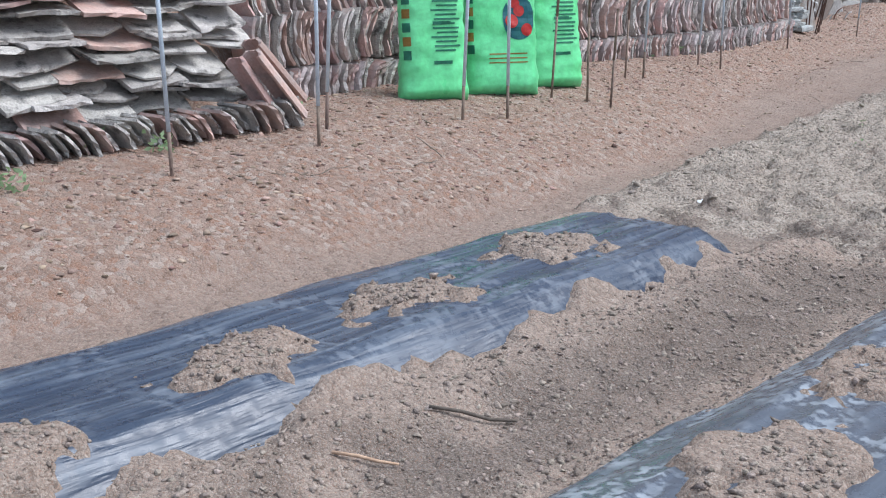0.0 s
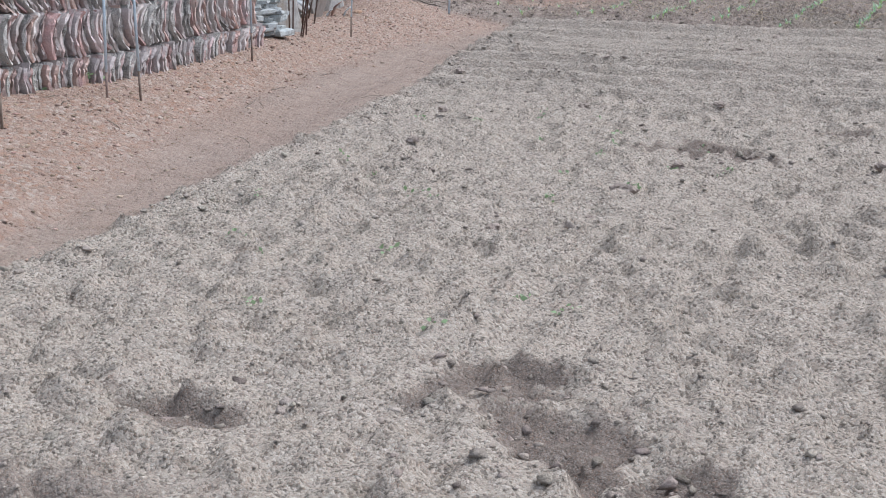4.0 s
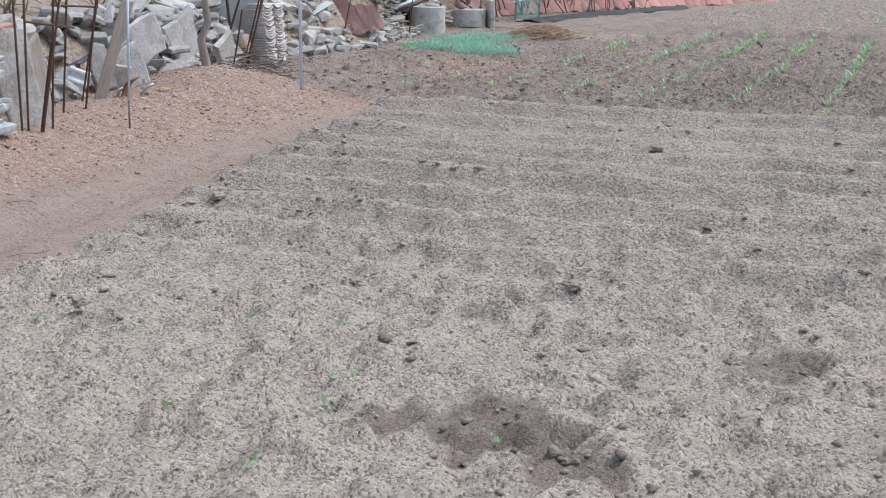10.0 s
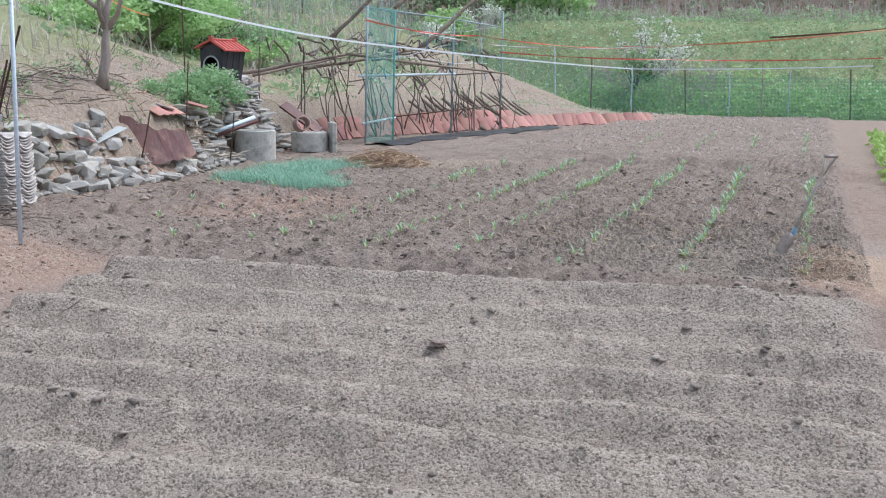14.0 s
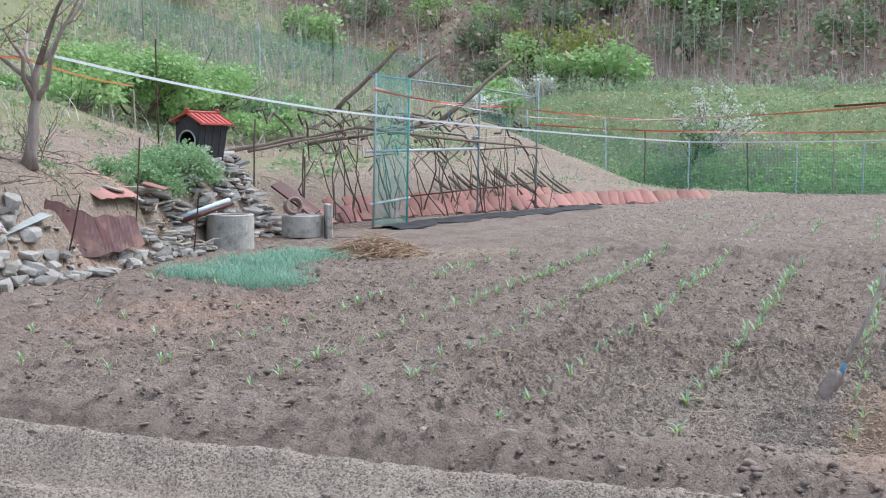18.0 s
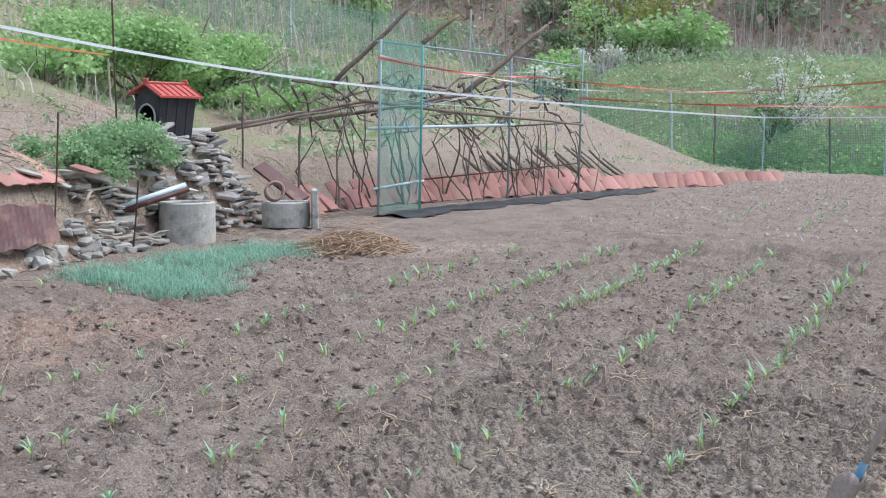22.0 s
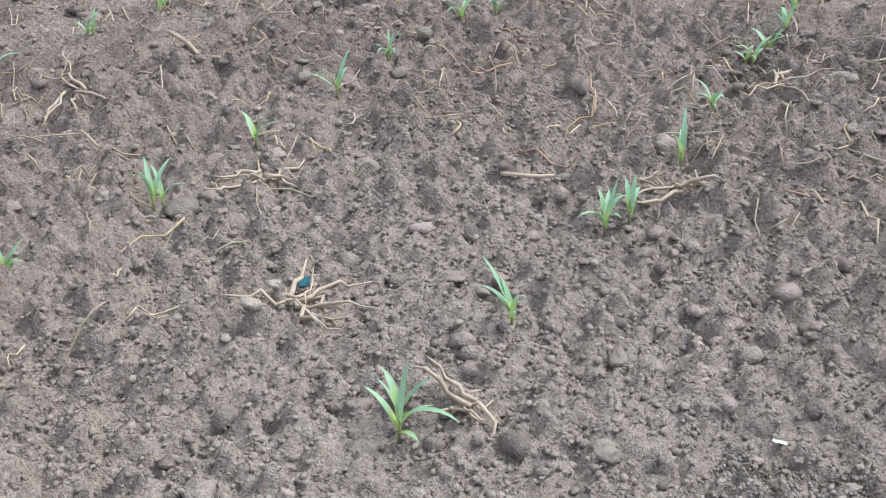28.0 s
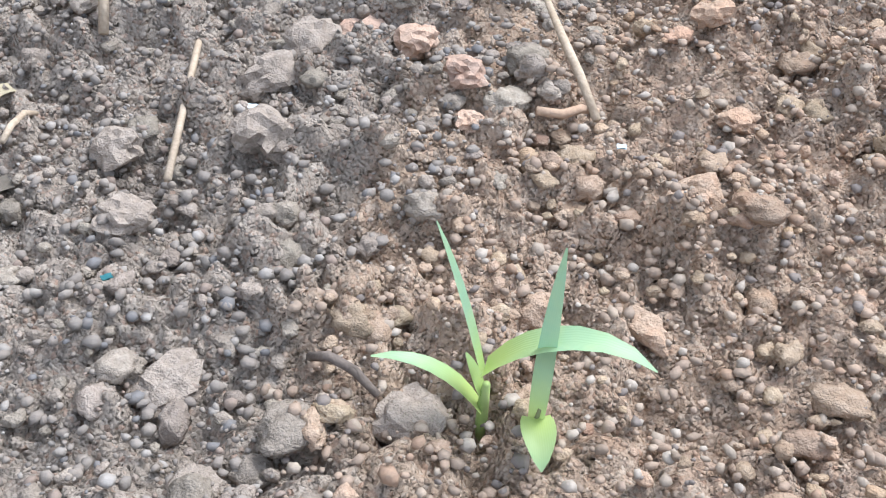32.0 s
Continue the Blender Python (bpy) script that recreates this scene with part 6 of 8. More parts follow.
def soil_lumps():
    g = random.Random(44)
    for x, y, s in ((-2.01, 10.74, .085), (-2.02, 10.01, .05), (-2.44, 9.45, .05), (-2.24, 9.36, .04), (-3.3, 14.1, .06), (-5.3, 15.8, .07), (-2.45, 21.0, .10), (-1.86, 11.67, .05), (-.49, 12.15, .05), (-3.93, 11.55, .05), (-2.05, 14.3, .05), (-2.78, 19.67, .07),
                    (-1.4, 16.9, .05), (-3.4, 17.6, .06), (-4.6, 18.7, .06), (-1.1, 19.1, .06), (-.6, 15.1, .045), (-4.3, 13.0, .045)):
        root = thing("soil_lump", (x, y, gz(x, y)), "single dark clod lying on the pale dry field", "clod", "dark clods")
        part("clod", rock(g, s, s * g.uniform(.6, .95), s * g.uniform(.4, .6), ICO3, .6, .9), CLOD_DARK, root, m=pose(0, 0, s * .25, 0, 0, g.uniform(0, 360)))
    for x, y, s in ((-.55, 24.82, .027), (-.50, 24.80, .024), (-.44, 24.71, .022), (-.43, 24.665, .014), (-.62, 24.72, .03), (-.60, 24.79, .03), (-.60, 24.62, .03), (-.68, 24.50, .026), (-.72, 24.60, .024), (-.35, 24.48, .02), (-.24, 24.60, .024), (-.27, 24.47, .02), (-.43, 24.36, .032), (-.60, 24.36, .03), (-.36, 24.96, .02), (-.29, 25.02, .022), (-.22, 24.86, .02), (-.2, 24.72, .018)):
        root = thing("soil_lump", (x, y, gz(x, y)), "crumbly pinkish clod beside the seedlings", "clod", "clods at the seedlings")
        part("clod", moved((crag(g, ICO3), ICO3[1]), Matrix.Diagonal((s, s * g.uniform(.7, .95), s * g.uniform(.5, .75), 1))), CLOD_ORANGE if -.56 < x < -.42 and y > 24.6 else CLOD_TAN if x > -.4 else CLOD_CRUMB, root, m=pose(0, 0, s * .2, 0, 0, g.uniform(0, 360)))


soil_lumps()


# ---- rubble, slabs and sheets along the bank ----
def stones(name, n, y0, y1, u0, u1, lo, hi, label, seed, flat=False, material=STONE, lift=.0, loose=1.0):
    """Separate stones lying on the face of the bank."""
    r = random.Random(seed)
    ym = .5 * (y0 + y1)
    xm = float(np.interp(ym, *WALL))
    root = thing(name, (xm, ym, float(land(xm, ym))), label, "stone wall")
    kinds = [shape("stone", flat_stone(r, 1, r.uniform(.5, .95), r.uniform(.07, .2), r.choice((5, 6, 7, 9))) if flat else block(r, .5, r.uniform(.3, .46), r.uniform(.17, .32), r.choice((12, 16, 22))), material) for _ in range(12)]
    for i in range(n):
        u, y = u0 + (u1 - u0) * (i + r.random()) / n, r.uniform(y0, y1)
        wide = float(np.interp(y, *WIDE))
        x = float(np.interp(y, *WALL)) - u * wide + .08
        s = r.uniform(lo, hi)
        z = float(land(x, y)) + s * (.1 if flat else .12) + lift
        tilt = (r.uniform(-18, 18) * loose, r.uniform(-12, 25) * loose, r.uniform(0, 360))
        piece("stone", r.choice(kinds), root, pose(x - xm, y - ym, z - float(land(xm, ym)), *tilt) @ Matrix.Diagonal((s, s, s, 1)))
    return root


def slab(x, y, z, w, h, d, rx, ry, rz, label, material=SLATE, name="stone_slab", seed=0):
    r = random.Random(seed)
    root = thing(name, (x, y, z), label, "slab")
    g = flat_stone(r, w, h, d, 8)
    part("slab", moved(g, pose(0, 0, h * .45, 90, 0, 0)), material, root, m=pose(0, 0, 0, rx, ry, rz))


# a neat stack of flat stones beside the tiles
def slate_stack():
    r = random.Random(8)
    root = thing("slab_stack", (-8.3, 16.15, float(land(-8.2, 16.15))), "dry stack of flat blue-grey stone slabs", "stone stack")
    kinds = [shape("slab", flat_stone(r, 1, .8, .16, r.choice((6, 7, 9))), SLATE_BLUE) for _ in range(8)]
    z = .03
    while z < 1.02:
        for k in range(3):
            s = r.uniform(.28, .46)
            piece("slab", r.choice(kinds), root, pose(.12 - .16 * z + r.uniform(-.05, .05), (k - 1) * .32 + r.uniform(-.08, .08) + .1 * z, z, r.uniform(-5, 5), r.uniform(-5, 5), r.uniform(-25, 25)) @ Matrix.Diagonal((s, s, s * r.uniform(.8, 1.3), 1)))
        z += r.uniform(.05, .07)


slate_stack()
stones("rubble_wall", 30, 16.6, 18.6, .45, 1.1, .2, .42, "tumbled grey field stones on the bank", 1)
stones("rubble_wall", 70, 19.6, 23.6, .0, 1.15, .22, .5, "rubble wall of grey slabs and field stones", 2)
stones("rubble_wall", 30, 19.6, 23.9, .2, 1.2, .35, .7, "large tilted grey slabs in the rubble wall", 3, True, SLATE, .08)
stones("rubble_wall", 85, 25.0, 28.6, -.05, 1.0, .2, .46, "dry wall of rounded grey stones", 4)
stones("rubble_wall", 45, 28.6, 33.0, -.1, .5, .16, .36, "heap of small grey stones under the sheet", 5)
stones("rubble_wall", 26, 30.8, 33.4, .2, .9, .3, .6, "grey slabs and timber scraps on the bank", 6, True)
stones("rubble_wall", 95, 33.6, 37.6, .1, 1.15, .22, .52, "pile of flat broken stones below the dog house", 7, True, STONE, .05, .9)
stones("rubble_wall", 60, 33.9, 36.6, .25, 1.25, .3, .62, "tumbled flat slabs and blocks between the rings and the dog house", 17, True, SLATE, .12, .9)
stones("rubble_wall", 26, 31.6, 33.8, -.05, .7, .25, .5, "long grey stone ledge beside the well ring", 18, True, STONE, .03)
stones("rubble_wall", 30, 34.2, 37.5, .0, 1.0, .15, .3, "small stones in the pile below the dog house", 9)

stones("rubble_wall", 120, 16.8, 24.2, -.05, 1.2, .1, .26, "small broken stones filling the wall", 21, False, STONE, .03)
stones("rubble_wall", 60, 18.6, 24.4, .0, 1.0, .22, .5, "thin grey shards leaning in the wall", 22, True, SLATE, .1, 2.6)
stones("rubble_wall", 70, 25.0, 33.4, -.15, .8, .1, .24, "small broken stones at the foot of the wall", 23, True, STONE, .02, 1.5)
zb = lambda x, y, d=0.0: float(land(x, y)) + d
slab(-8.42, 17.3, zb(-8.3, 17.3, -.05), .48, 1.1, .045, 0, -12, 72, "tall tan slab leaning on the bank", SLATE, seed=1)
slab(-8.68, 17.75, zb(-8.55, 17.7, -.05), .36, .95, .05, 0, -10, 80, "tall pale slab leaning on the bank", PLANK, seed=2)
slab(-8.75, 17.15, zb(-8.7, 17.1, .4), .55, .6, .05, 0, -14, 70, "grey slab leaning on the bank", SLATE, seed=3)
slab(-8.95, 17.7, zb(-8.9, 17.7, .5), .5, .45, .05, 0, -20, 75, "red-brown sheet scrap on the bank", TILE_RED, "sheet_scrap", seed=4)
slab(-9.35, 20.6, zb(-9.3, 20.6, .35), .55, .6, .07, 0, -25, 80, "large grey slab tilted on the rubble", SLATE, seed=5)
slab(-9.25, 20.1, zb(-9.2, 20.1, .0), .45, .62, .06, 0, -22, 70, "pale slab leaning on the rubble", SLATE, seed=6)
slab(-9.3, 19.6, zb(-9.2, 19.6, .0), .4, .7, .06, 0, -18, 85, "grey slab leaning on the rubble", SLATE, seed=7)
slab(-9.75, 21.9, zb(-9.7, 21.9, .25), .75, .7, .08, 0, -25, 85, "broad grey slab tilted on the rubble", SLATE, seed=8)
slab(-9.6, 22.6, zb(-9.55, 22.6, .1), .6, .6, .09, 10, -30, 95, "tan boulder slab on the rubble", STONE, seed=9)


def corrugated(x, y, z, w, h, waves, amp, m, material, label, name="corrugated_sheet"):
    root = thing(name, (x, y, z), label, "sheet")
    v, f = [], []
    n = waves * 8
    for t in (0, .006):
        for j in (0, 1):
            for i in range(n + 1):
                v.append(((i / n - .5) * w, t + amp * math.sin(2 * math.pi * waves * i / n), j * h))
    k = n + 1
    for i in range(n):
        f += [(i, i + 1, k + i + 1, k + i), (2 * k + i, 3 * k + i, 3 * k + i + 1, 2 * k + i + 1), (k + i, k + i + 1, 3 * k + i + 1, 3 * k + i), (i, 2 * k + i, 2 * k + i + 1, i + 1)]
    f += [(0, k, 3 * k, 2 * k), (n, 2 * k + n, 3 * k + n, k + n)]
    part("sheet", (v, f), material, root, m=m, smooth=True)
    return root


corrugated(-9.12, 18.93, zb(-9.1, 18.9, .0), .6, .26, 5, .022, pose(0, 0, .02, 0, 0, 70) @ pose(0, 0, 0, 0, -68, 0), SHEET_WHITE, "wavy white slate sheet standing on end against the bank")
scrap = thing("metal_sheet", (-11.35, 28.5, .9), "pale grey flat sheet lying across the stones", "sheet")
part("panel", box(.34, 1.2, .02, .006), SHEET_GREY, scrap, m=pose(-.05, -.1, .06, 13, 9, 4))


def brown_sheet():
    root = thing("metal_sheet", (-11.1, 29.9, zb(-11.1, 29.9) - .12), "bent dark brown sheet of steel leaning over the stones", "sheet")
    for nm, pts in (("panel", ((-.18, -1.2, .22), (.05, -.0, .26), (-.28, .15, .82), (-.42, -.72, 1.12))), ("panel", ((.05, -.0, .26), (.05, .95, .34), (-.28, 1.15, .78), (-.28, .15, .82)))):
        a, b, c, d = (Vector(p) for p in pts)
        v, f, n = [], [], 12
        for t in (0, .008):
            for j in range(5):
                for i in range(n + 1):
                    p = a.lerp(b, i / n).lerp(d.lerp(c, i / n), j / 4)
                    k = .004 if i % 4 == 0 else 0
                    v.append((p.x + t + k, p.y, p.z + .02 * math.sin(i * 1.1 + j)))
        k = 5 * (n + 1)
        for j in range(4):
            for i in range(n):
                q = j * (n + 1) + i
                f += [(q, q + n + 1, q + n + 2, q + 1), (k + q, k + q + 1, k + q + n + 2, k + q + n + 1)]
        rim = [i for i in range(n + 1)] + [(j + 1) * (n + 1) - 1 for j in range(1, 5)] + [4 * (n + 1) + i for i in range(n - 1, -1, -1)] + [j * (n + 1) for j in range(3, 0, -1)]
        for i in range(len(rim)):
            p, q = rim[i], rim[(i + 1) % len(rim)]
            f.append((p, q, k + q, k + p))
        part(nm, (v, f), SHEET_BROWN, root)


brown_sheet()


def grey_sheet():
    root = thing("metal_sheet", (-10.65, 24.3, zb(-10.65, 24.3, -.17)), "flat pale grey sheet leaning against the bank", "sheet")
    part("panel", box(.78, .02, .74, .006), SHEET_GREY, root, m=pose(0, 0, .0, 0, 0, 62) @ pose(0, 0, 0, 16, 6, 0))


grey_sheet()


def pale_tile_stack():
    r = random.Random(12)
    root = thing("tile_stack", (-9.98, 24.4, zb(-9.9, 24.4, -.05)), "two tall columns of pale curved tiles stacked one on another", "tile stack")
    kinds = [shape("tile", arc_tile(.27, .3, 95, .02, 6, .006, r), TILE_WHITE, True) for _ in range(3)]
    for col, y in enumerate((-.15, .15)):
        z = .0
        while z < 1.02:
            piece("tile", r.choice(kinds), root, pose(r.uniform(-.02, .02) - .06 * z, y + r.uniform(-.012, .012), z, 180, 0, 90 + r.uniform(-5, 5)))
            z += r.uniform(.034, .042)


pale_tile_stack()


def bar_rack():
    root = thing("steel_bar_rack", (-8.3, 17.3, zb(-8.25, 17.3, -.05)), "rusty reinforcing bars standing before the slabs", "steel bars")
    for a, b in (((.02, -.2, 0), (.08, -.16, 1.7)), ((.08, -.1, 0), (.2, .0, .85)), ((.12, -.12, 0), (.34, .12, 1.7)), ((.05, .1, 0), (.12, .2, 1.6)), ((.02, -.28, 0), (.02, -.26, 1.5))):
        part("bar", tube([a, b], .011, 6), RUST, root)
    part("crossbar", tube([(.1, -.22, 1.08), (.2, .34, 1.0)], .011, 6), RUST, root)
    b = thing("steel_bar_rack", (-8.75, 18.15, zb(-8.7, 18.15, -.05)), "rusty bars with a cross bar leaning at the bank", "steel bars")
    for p, q in (((0, 0, 0), (.1, .12, 1.6)), ((.0, .35, 0), (.22, .5, 1.7)), ((-.2, .55, .1), (.2, .62, 1.75))):
        part("bar", tube([p, q], .011, 6), RUST, b)
    part("crossbar", tube([(.08, .0, 1.15), (.14, .5, 1.12)], .011, 6), RUST, b)


bar_rack()


def leaning_plank():
    root = thing("plank", (-9.03, 19.08, zb(-9.0, 19.1, -.03)), "grey weathered plank leaning against the bank", "plank")
    part("board", box(.14, .03, 1.2, .006), PLANK, root, m=pose(0, 0, 0, 0, 0, 65) @ pose(0, 0, 0, 10, 16, 0))


leaning_plank()


def shards():
    r = random.Random(4)
    for x, y, w, mt, lb in ((-8.9, 19.5, .2, CLAY_POT, "broken brown glazed pot shard"), (-8.85, 19.75, .14, SHEET_WHITE, "white broken pot shard"), (-8.92, 19.3, .12, SHEET_WHITE, "white chipped shard")):
        root = thing("pot_shard", (x, y, zb(x, y, -.02)), lb + " at the foot of the bank", "shard")
        part("shard", arc_tile(w * 1.6, w * 1.3, 80, .014, 8, .03, r), mt, root, m=pose(0, 0, w * .6, 0, -65, 20), smooth=True)
    root = thing("clay_lump", (-8.8, 20.0, zb(-8.8, 20.0)), "crumbling orange clay lump", "clay")
    part("lump", rock(r, .06, .08, .07, ICO3), RUBBLE_ORANGE, root, m=pose(0, 0, .05))


shards()


def rods(spots):
    for a, b, r, lb in spots:
        z = zb(a[0], a[1], -.05)
        root = thing("rusty_rod", (a[0], a[1], z), lb, "rod", "rusty rods")
        d = Vector((b[0] - a[0], b[1] - a[1], b[2] - z))
        part("rod", tube([(0, 0, 0), d * .5 + Vector((.01, 0, 0)), d], r, 6), RUST, root)


rods((((-10.0, 23.0), (-9.55, 23.6, 2.45), .016, "rusty rod leaning beside the tree"), ((-10.4, 24.0), (-10.5, 23.95, 1.75), .022, "rusty angle post before the grey sheet"),
      ((-9.89, 23.51), (-9.36, 23.88, 2.5), .014, "long rusty rod leaning on the tile columns"), ((-10.0, 23.6), (-9.75, 23.8, 1.34), .012, "thin rusty rod standing among the stones"), ((-9.86, 23.53), (-9.6, 23.72, 1.6), .012, "thin rusty rod standing among the stones"),
      ((-9.82, 23.45), (-9.5, 23.8, 2.1), .012, "thin rusty rod standing among the stones"), ((-9.6, 22.7), (-9.0, 22.1, 1.2), .012, "thin rusty rod standing among the stones"),
      ((-11.45, 31.15), (-11.35, 31.2, 2.2), .012, "thin rusty stake by the shrub"), ((-11.2, 32.4), (-11.1, 32.45, 1.25), .012, "thin rusty stake by the timber"), ((-11.15, 29.2), (-11.0, 29.3, 1.35), .012, "thin rusty stake through the sheet")))


def brushwood(name, n, cx, cy, rx, ry, h, l, label, seed, material=BRANCH, r=.008):
    """A heap of cut sticks, each of its own."""
    g = random.Random(seed)
    root = thing(name, (cx, cy, zb(cx, cy)), label, "brushwood")
    for i in range(n):
        x, y, a = g.uniform(-rx, rx), g.uniform(-ry, ry), g.uniform(0, 6.28)
        z = float(land(cx + x, cy + y)) - float(land(cx, cy)) + g.uniform(.01, h)
        q = g.uniform(.5, 1) * l / 2
        d = Vector((math.cos(a) * q, math.sin(a) * q, g.uniform(-.1, .25) * q))
        part("stick", tube(wander(Vector((x, y, z)) - d, Vector((x, y, z)) + d, 4, .03, g), [r, r * .9, r * .8, r * .6, r * .4], 5), material, root)


brushwood("brushwood", 60, -9.35, 22.6, .35, .9, .35, .9, "tangle of dead twigs at the foot of the wall", 1)
brushwood("brushwood", 45, -12.5, 27.8, .9, 1.3, .15, 1.0, "dry cut twigs lying on the bank", 2)
brushwood("brushwood", 24, -11.55, 32.3, .3, .6, .25, .9, "weathered timber and sticks on the stones", 3, POLE_WOOD, .025)
brushwood("brushwood", 30, -12.2, 29.0, .7, 1.2, .2, 1.0, "dry brush heap round the tree foot", 4)


# ---- trees ----
def tree(x, y, height, r0, label, seed, leaves, leaf_mat, lean=(0, 0), leaf_size=.06, fork=.5):
    g = random.Random(seed)
    z = zb(x, y, -.05)
    root = thing("tree", (x, y, z), label, "tree")
    top = Vector((lean[0], lean[1], height * fork))
    path = wander((0, 0, 0), top, 6, .05, g)
    part("trunk", tube(path, [r0 * (1.35 if i == 0 else 1) * (1 - .5 * i / 6) for i in range(7)], 10), BARK, root, smooth=True)
    tips = []
    for k in range(6):
        a = k * 2.4 + g.uniform(-.4, .4)
        l = height * g.uniform(.35, .6)
        s = Vector(path[-1 - (k % 3)])
        e = s + Vector((math.cos(a) * l * .55, math.sin(a) * l * .55, l * g.uniform(.45, .8)))
        limb = wander(s, e, 5, .08, g)
        part("limb", tube(limb, [r0 * .5 * (1 - .75 * i / 5) for i in range(6)], 7), BARK, root, smooth=True)
        for j in range(5):
            b = Vector(limb[g.randint(2, 5)])
            t = b + Vector((g.uniform(-1, 1), g.uniform(-1, 1), g.uniform(.1, 1))) * l * .35
            twig = wander(b, t, 3, .04, g)
            part("twig", tube(twig, [r0 * .14, r0 * .1, r0 * .07, r0 * .04], 5), BARK, root, smooth=True)
            tips += [Vector(q) for q in twig[1:]]
    rs = np.random.RandomState(seed)
    pts = np.array([tips[rs.randint(len(tips))] for _ in range(leaves)]) + rs.normal(0, .09, (leaves, 3))
    v, f = leaf_cloud(pts, rs.uniform(.6, 1.1, leaves) * leaf_size, rs)
    crown = new("crown", bulk("crown", v, f, leaf_mat))
    crown.parent = root


tree(-9.08, 21.22, 3.6, .065, "slender young tree with rough bark and a few new leaves", 5, 260, LEAF_FRESH, (.08, .1), .05, .5)
tree(-11.97, 29.39, 4.2, .1, "grey bare-limbed tree on the bank above the stones", 8, 220, LEAF_YELLOW, (.12, .12), .05, .36)


def bare_bush(x, y, h, n, seed, leaves=60):
    """Thin upright stems, barely in leaf."""
    g, rs = random.Random(seed), np.random.RandomState(seed)
    root = thing("bare_bush", (x, y, zb(x, y, -.05)), "thin bare-stemmed bush with a few new leaves on the bank", "bush", "bare bushes")
    tips = []
    for k in range(n):
        a, q = g.uniform(0, 6.28), g.uniform(.15, .5) * h
        line = wander((g.uniform(-.12, .12), g.uniform(-.2, .2), 0), (math.cos(a) * q, math.sin(a) * q, h * g.uniform(.6, 1)), 5, .05, g)
        part("stem", tube(line, [.011, .01, .008, .007, .005, .003], 5), BRANCH, root)
        tips += [Vector(p) for p in line[2:]]
        for j in range(2):
            b = Vector(line[g.randint(2, 4)])
            part("twig", tube(wander(b, b + Vector((g.uniform(-.3, .3), g.uniform(-.3, .3), g.uniform(.1, .4))), 3, .03, g), [.005, .004, .003, .002], 4), BRANCH, root)
    pts = np.array([tips[rs.randint(len(tips))] for _ in range(leaves)]) + rs.normal(0, .06, (leaves, 3))
    v, f = leaf_cloud(pts, rs.uniform(.6, 1.1, leaves) * .04, rs)
    crown = new("crown", bulk("crown", v, f, LEAF_FRESH))
    crown.parent = root


for i, (x, y, h) in enumerate(((-10.7, 21.4, 1.3), (-10.9, 22.4, 1.5), (-11.2, 23.4, 1.2), (-10.6, 20.3, 1.2), (-11.6, 25.4, 1.0), (-11.9, 26.6, .9), (-10.4, 19.2, 1.1), (-12.9, 30.6, 1.0))):
    bare_bush(x, y, h, 9, 60 + i)


# ---- shrubs, bushes, grasses ----
def bush(name, x, y, rx, ry, rz, n, size, material, label, seed, stems=14, z=None, group=""):
    rs, g = np.random.RandomState(seed), random.Random(seed)
    z = zb(x, y) if z is None else z
    root = thing(name, (x, y, z), label, "bush", group)
    for k in range(stems):
        a, q = g.uniform(0, 6.28), g.uniform(.3, .85)
        part("stem", tube(wander((0, 0, -.1), (math.cos(a) * rx * q, math.sin(a) * ry * q, rz * g.uniform(.8, 1.5)), 4, .06 * rx, g), [.016 * rx, .013 * rx, .01 * rx, .007 * rx, .003 * rx], 5), BRANCH, root)
    clumps = [(g.uniform(-.75, .75) * rx, g.uniform(-.75, .75) * ry, g.uniform(.35, 1.25) * rz, g.uniform(.22, .42)) for _ in range(16)]
    pts = np.concatenate([ball_points(rs, n // 16 + 1, c[0], c[1], c[2], c[3] * rx, c[3] * ry, c[3] * rz * 1.2, .3) for c in clumps])
    v, f = leaf_cloud(pts, rs.uniform(.6, 1.2, len(pts)) * size, rs)
    crown = new("crown", bulk("crown", v, f, material))
    crown.parent = root
    return root


bush("shrub", -12.4, 33.4, .9, 1.3, .66, 9000, .045, LEAF_SHRUB, "rounded green shrub with small leaves on the stone bank", 3, z=1.2)
bush("shrub", -12.2, 32.3, .55, .65, .5, 3200, .045, LEAF_SHRUB, "low green shrub spilling over the red tiles", 4, z=1.15)
bush("bush", -18.0, 40.6, 2.4, 2.9, 1.2, 16000, .08, LEAF_BUSH, "big mound of bright green vines on the slope", 11, 10, z=zb(-18.3, 40.2, .2))
bush("bush", -18.4, 44.0, 2.2, 2.8, 1.0, 12000, .08, LEAF_BUSH, "bright green vines spreading down the slope", 12, 10)
bush("bush", -17.0, 43.6, 1.3, 2.2, .5, 4500, .075, LEAF_BUSH, "green vines trailing down the slope", 16, 8)
bush("bush", -16.8, 36.4, 1.3, 1.4, .6, 1600, .1, LEAF_BUSH, "low green brambles on the slope", 13, 10)
bush("bush", -17.6, 46.6, 1.2, 1.2, .6, 1400, .11, LEAF_SHRUB, "low leafy bush on the slope", 14, 10)
bush("blossom_shrub", -7.4, 59.3, 1.2, .9, 1.1, 800, .1, LEAF_SHRUB, "green shrub with arching branches behind the fence", 15, 16, z=1.6)


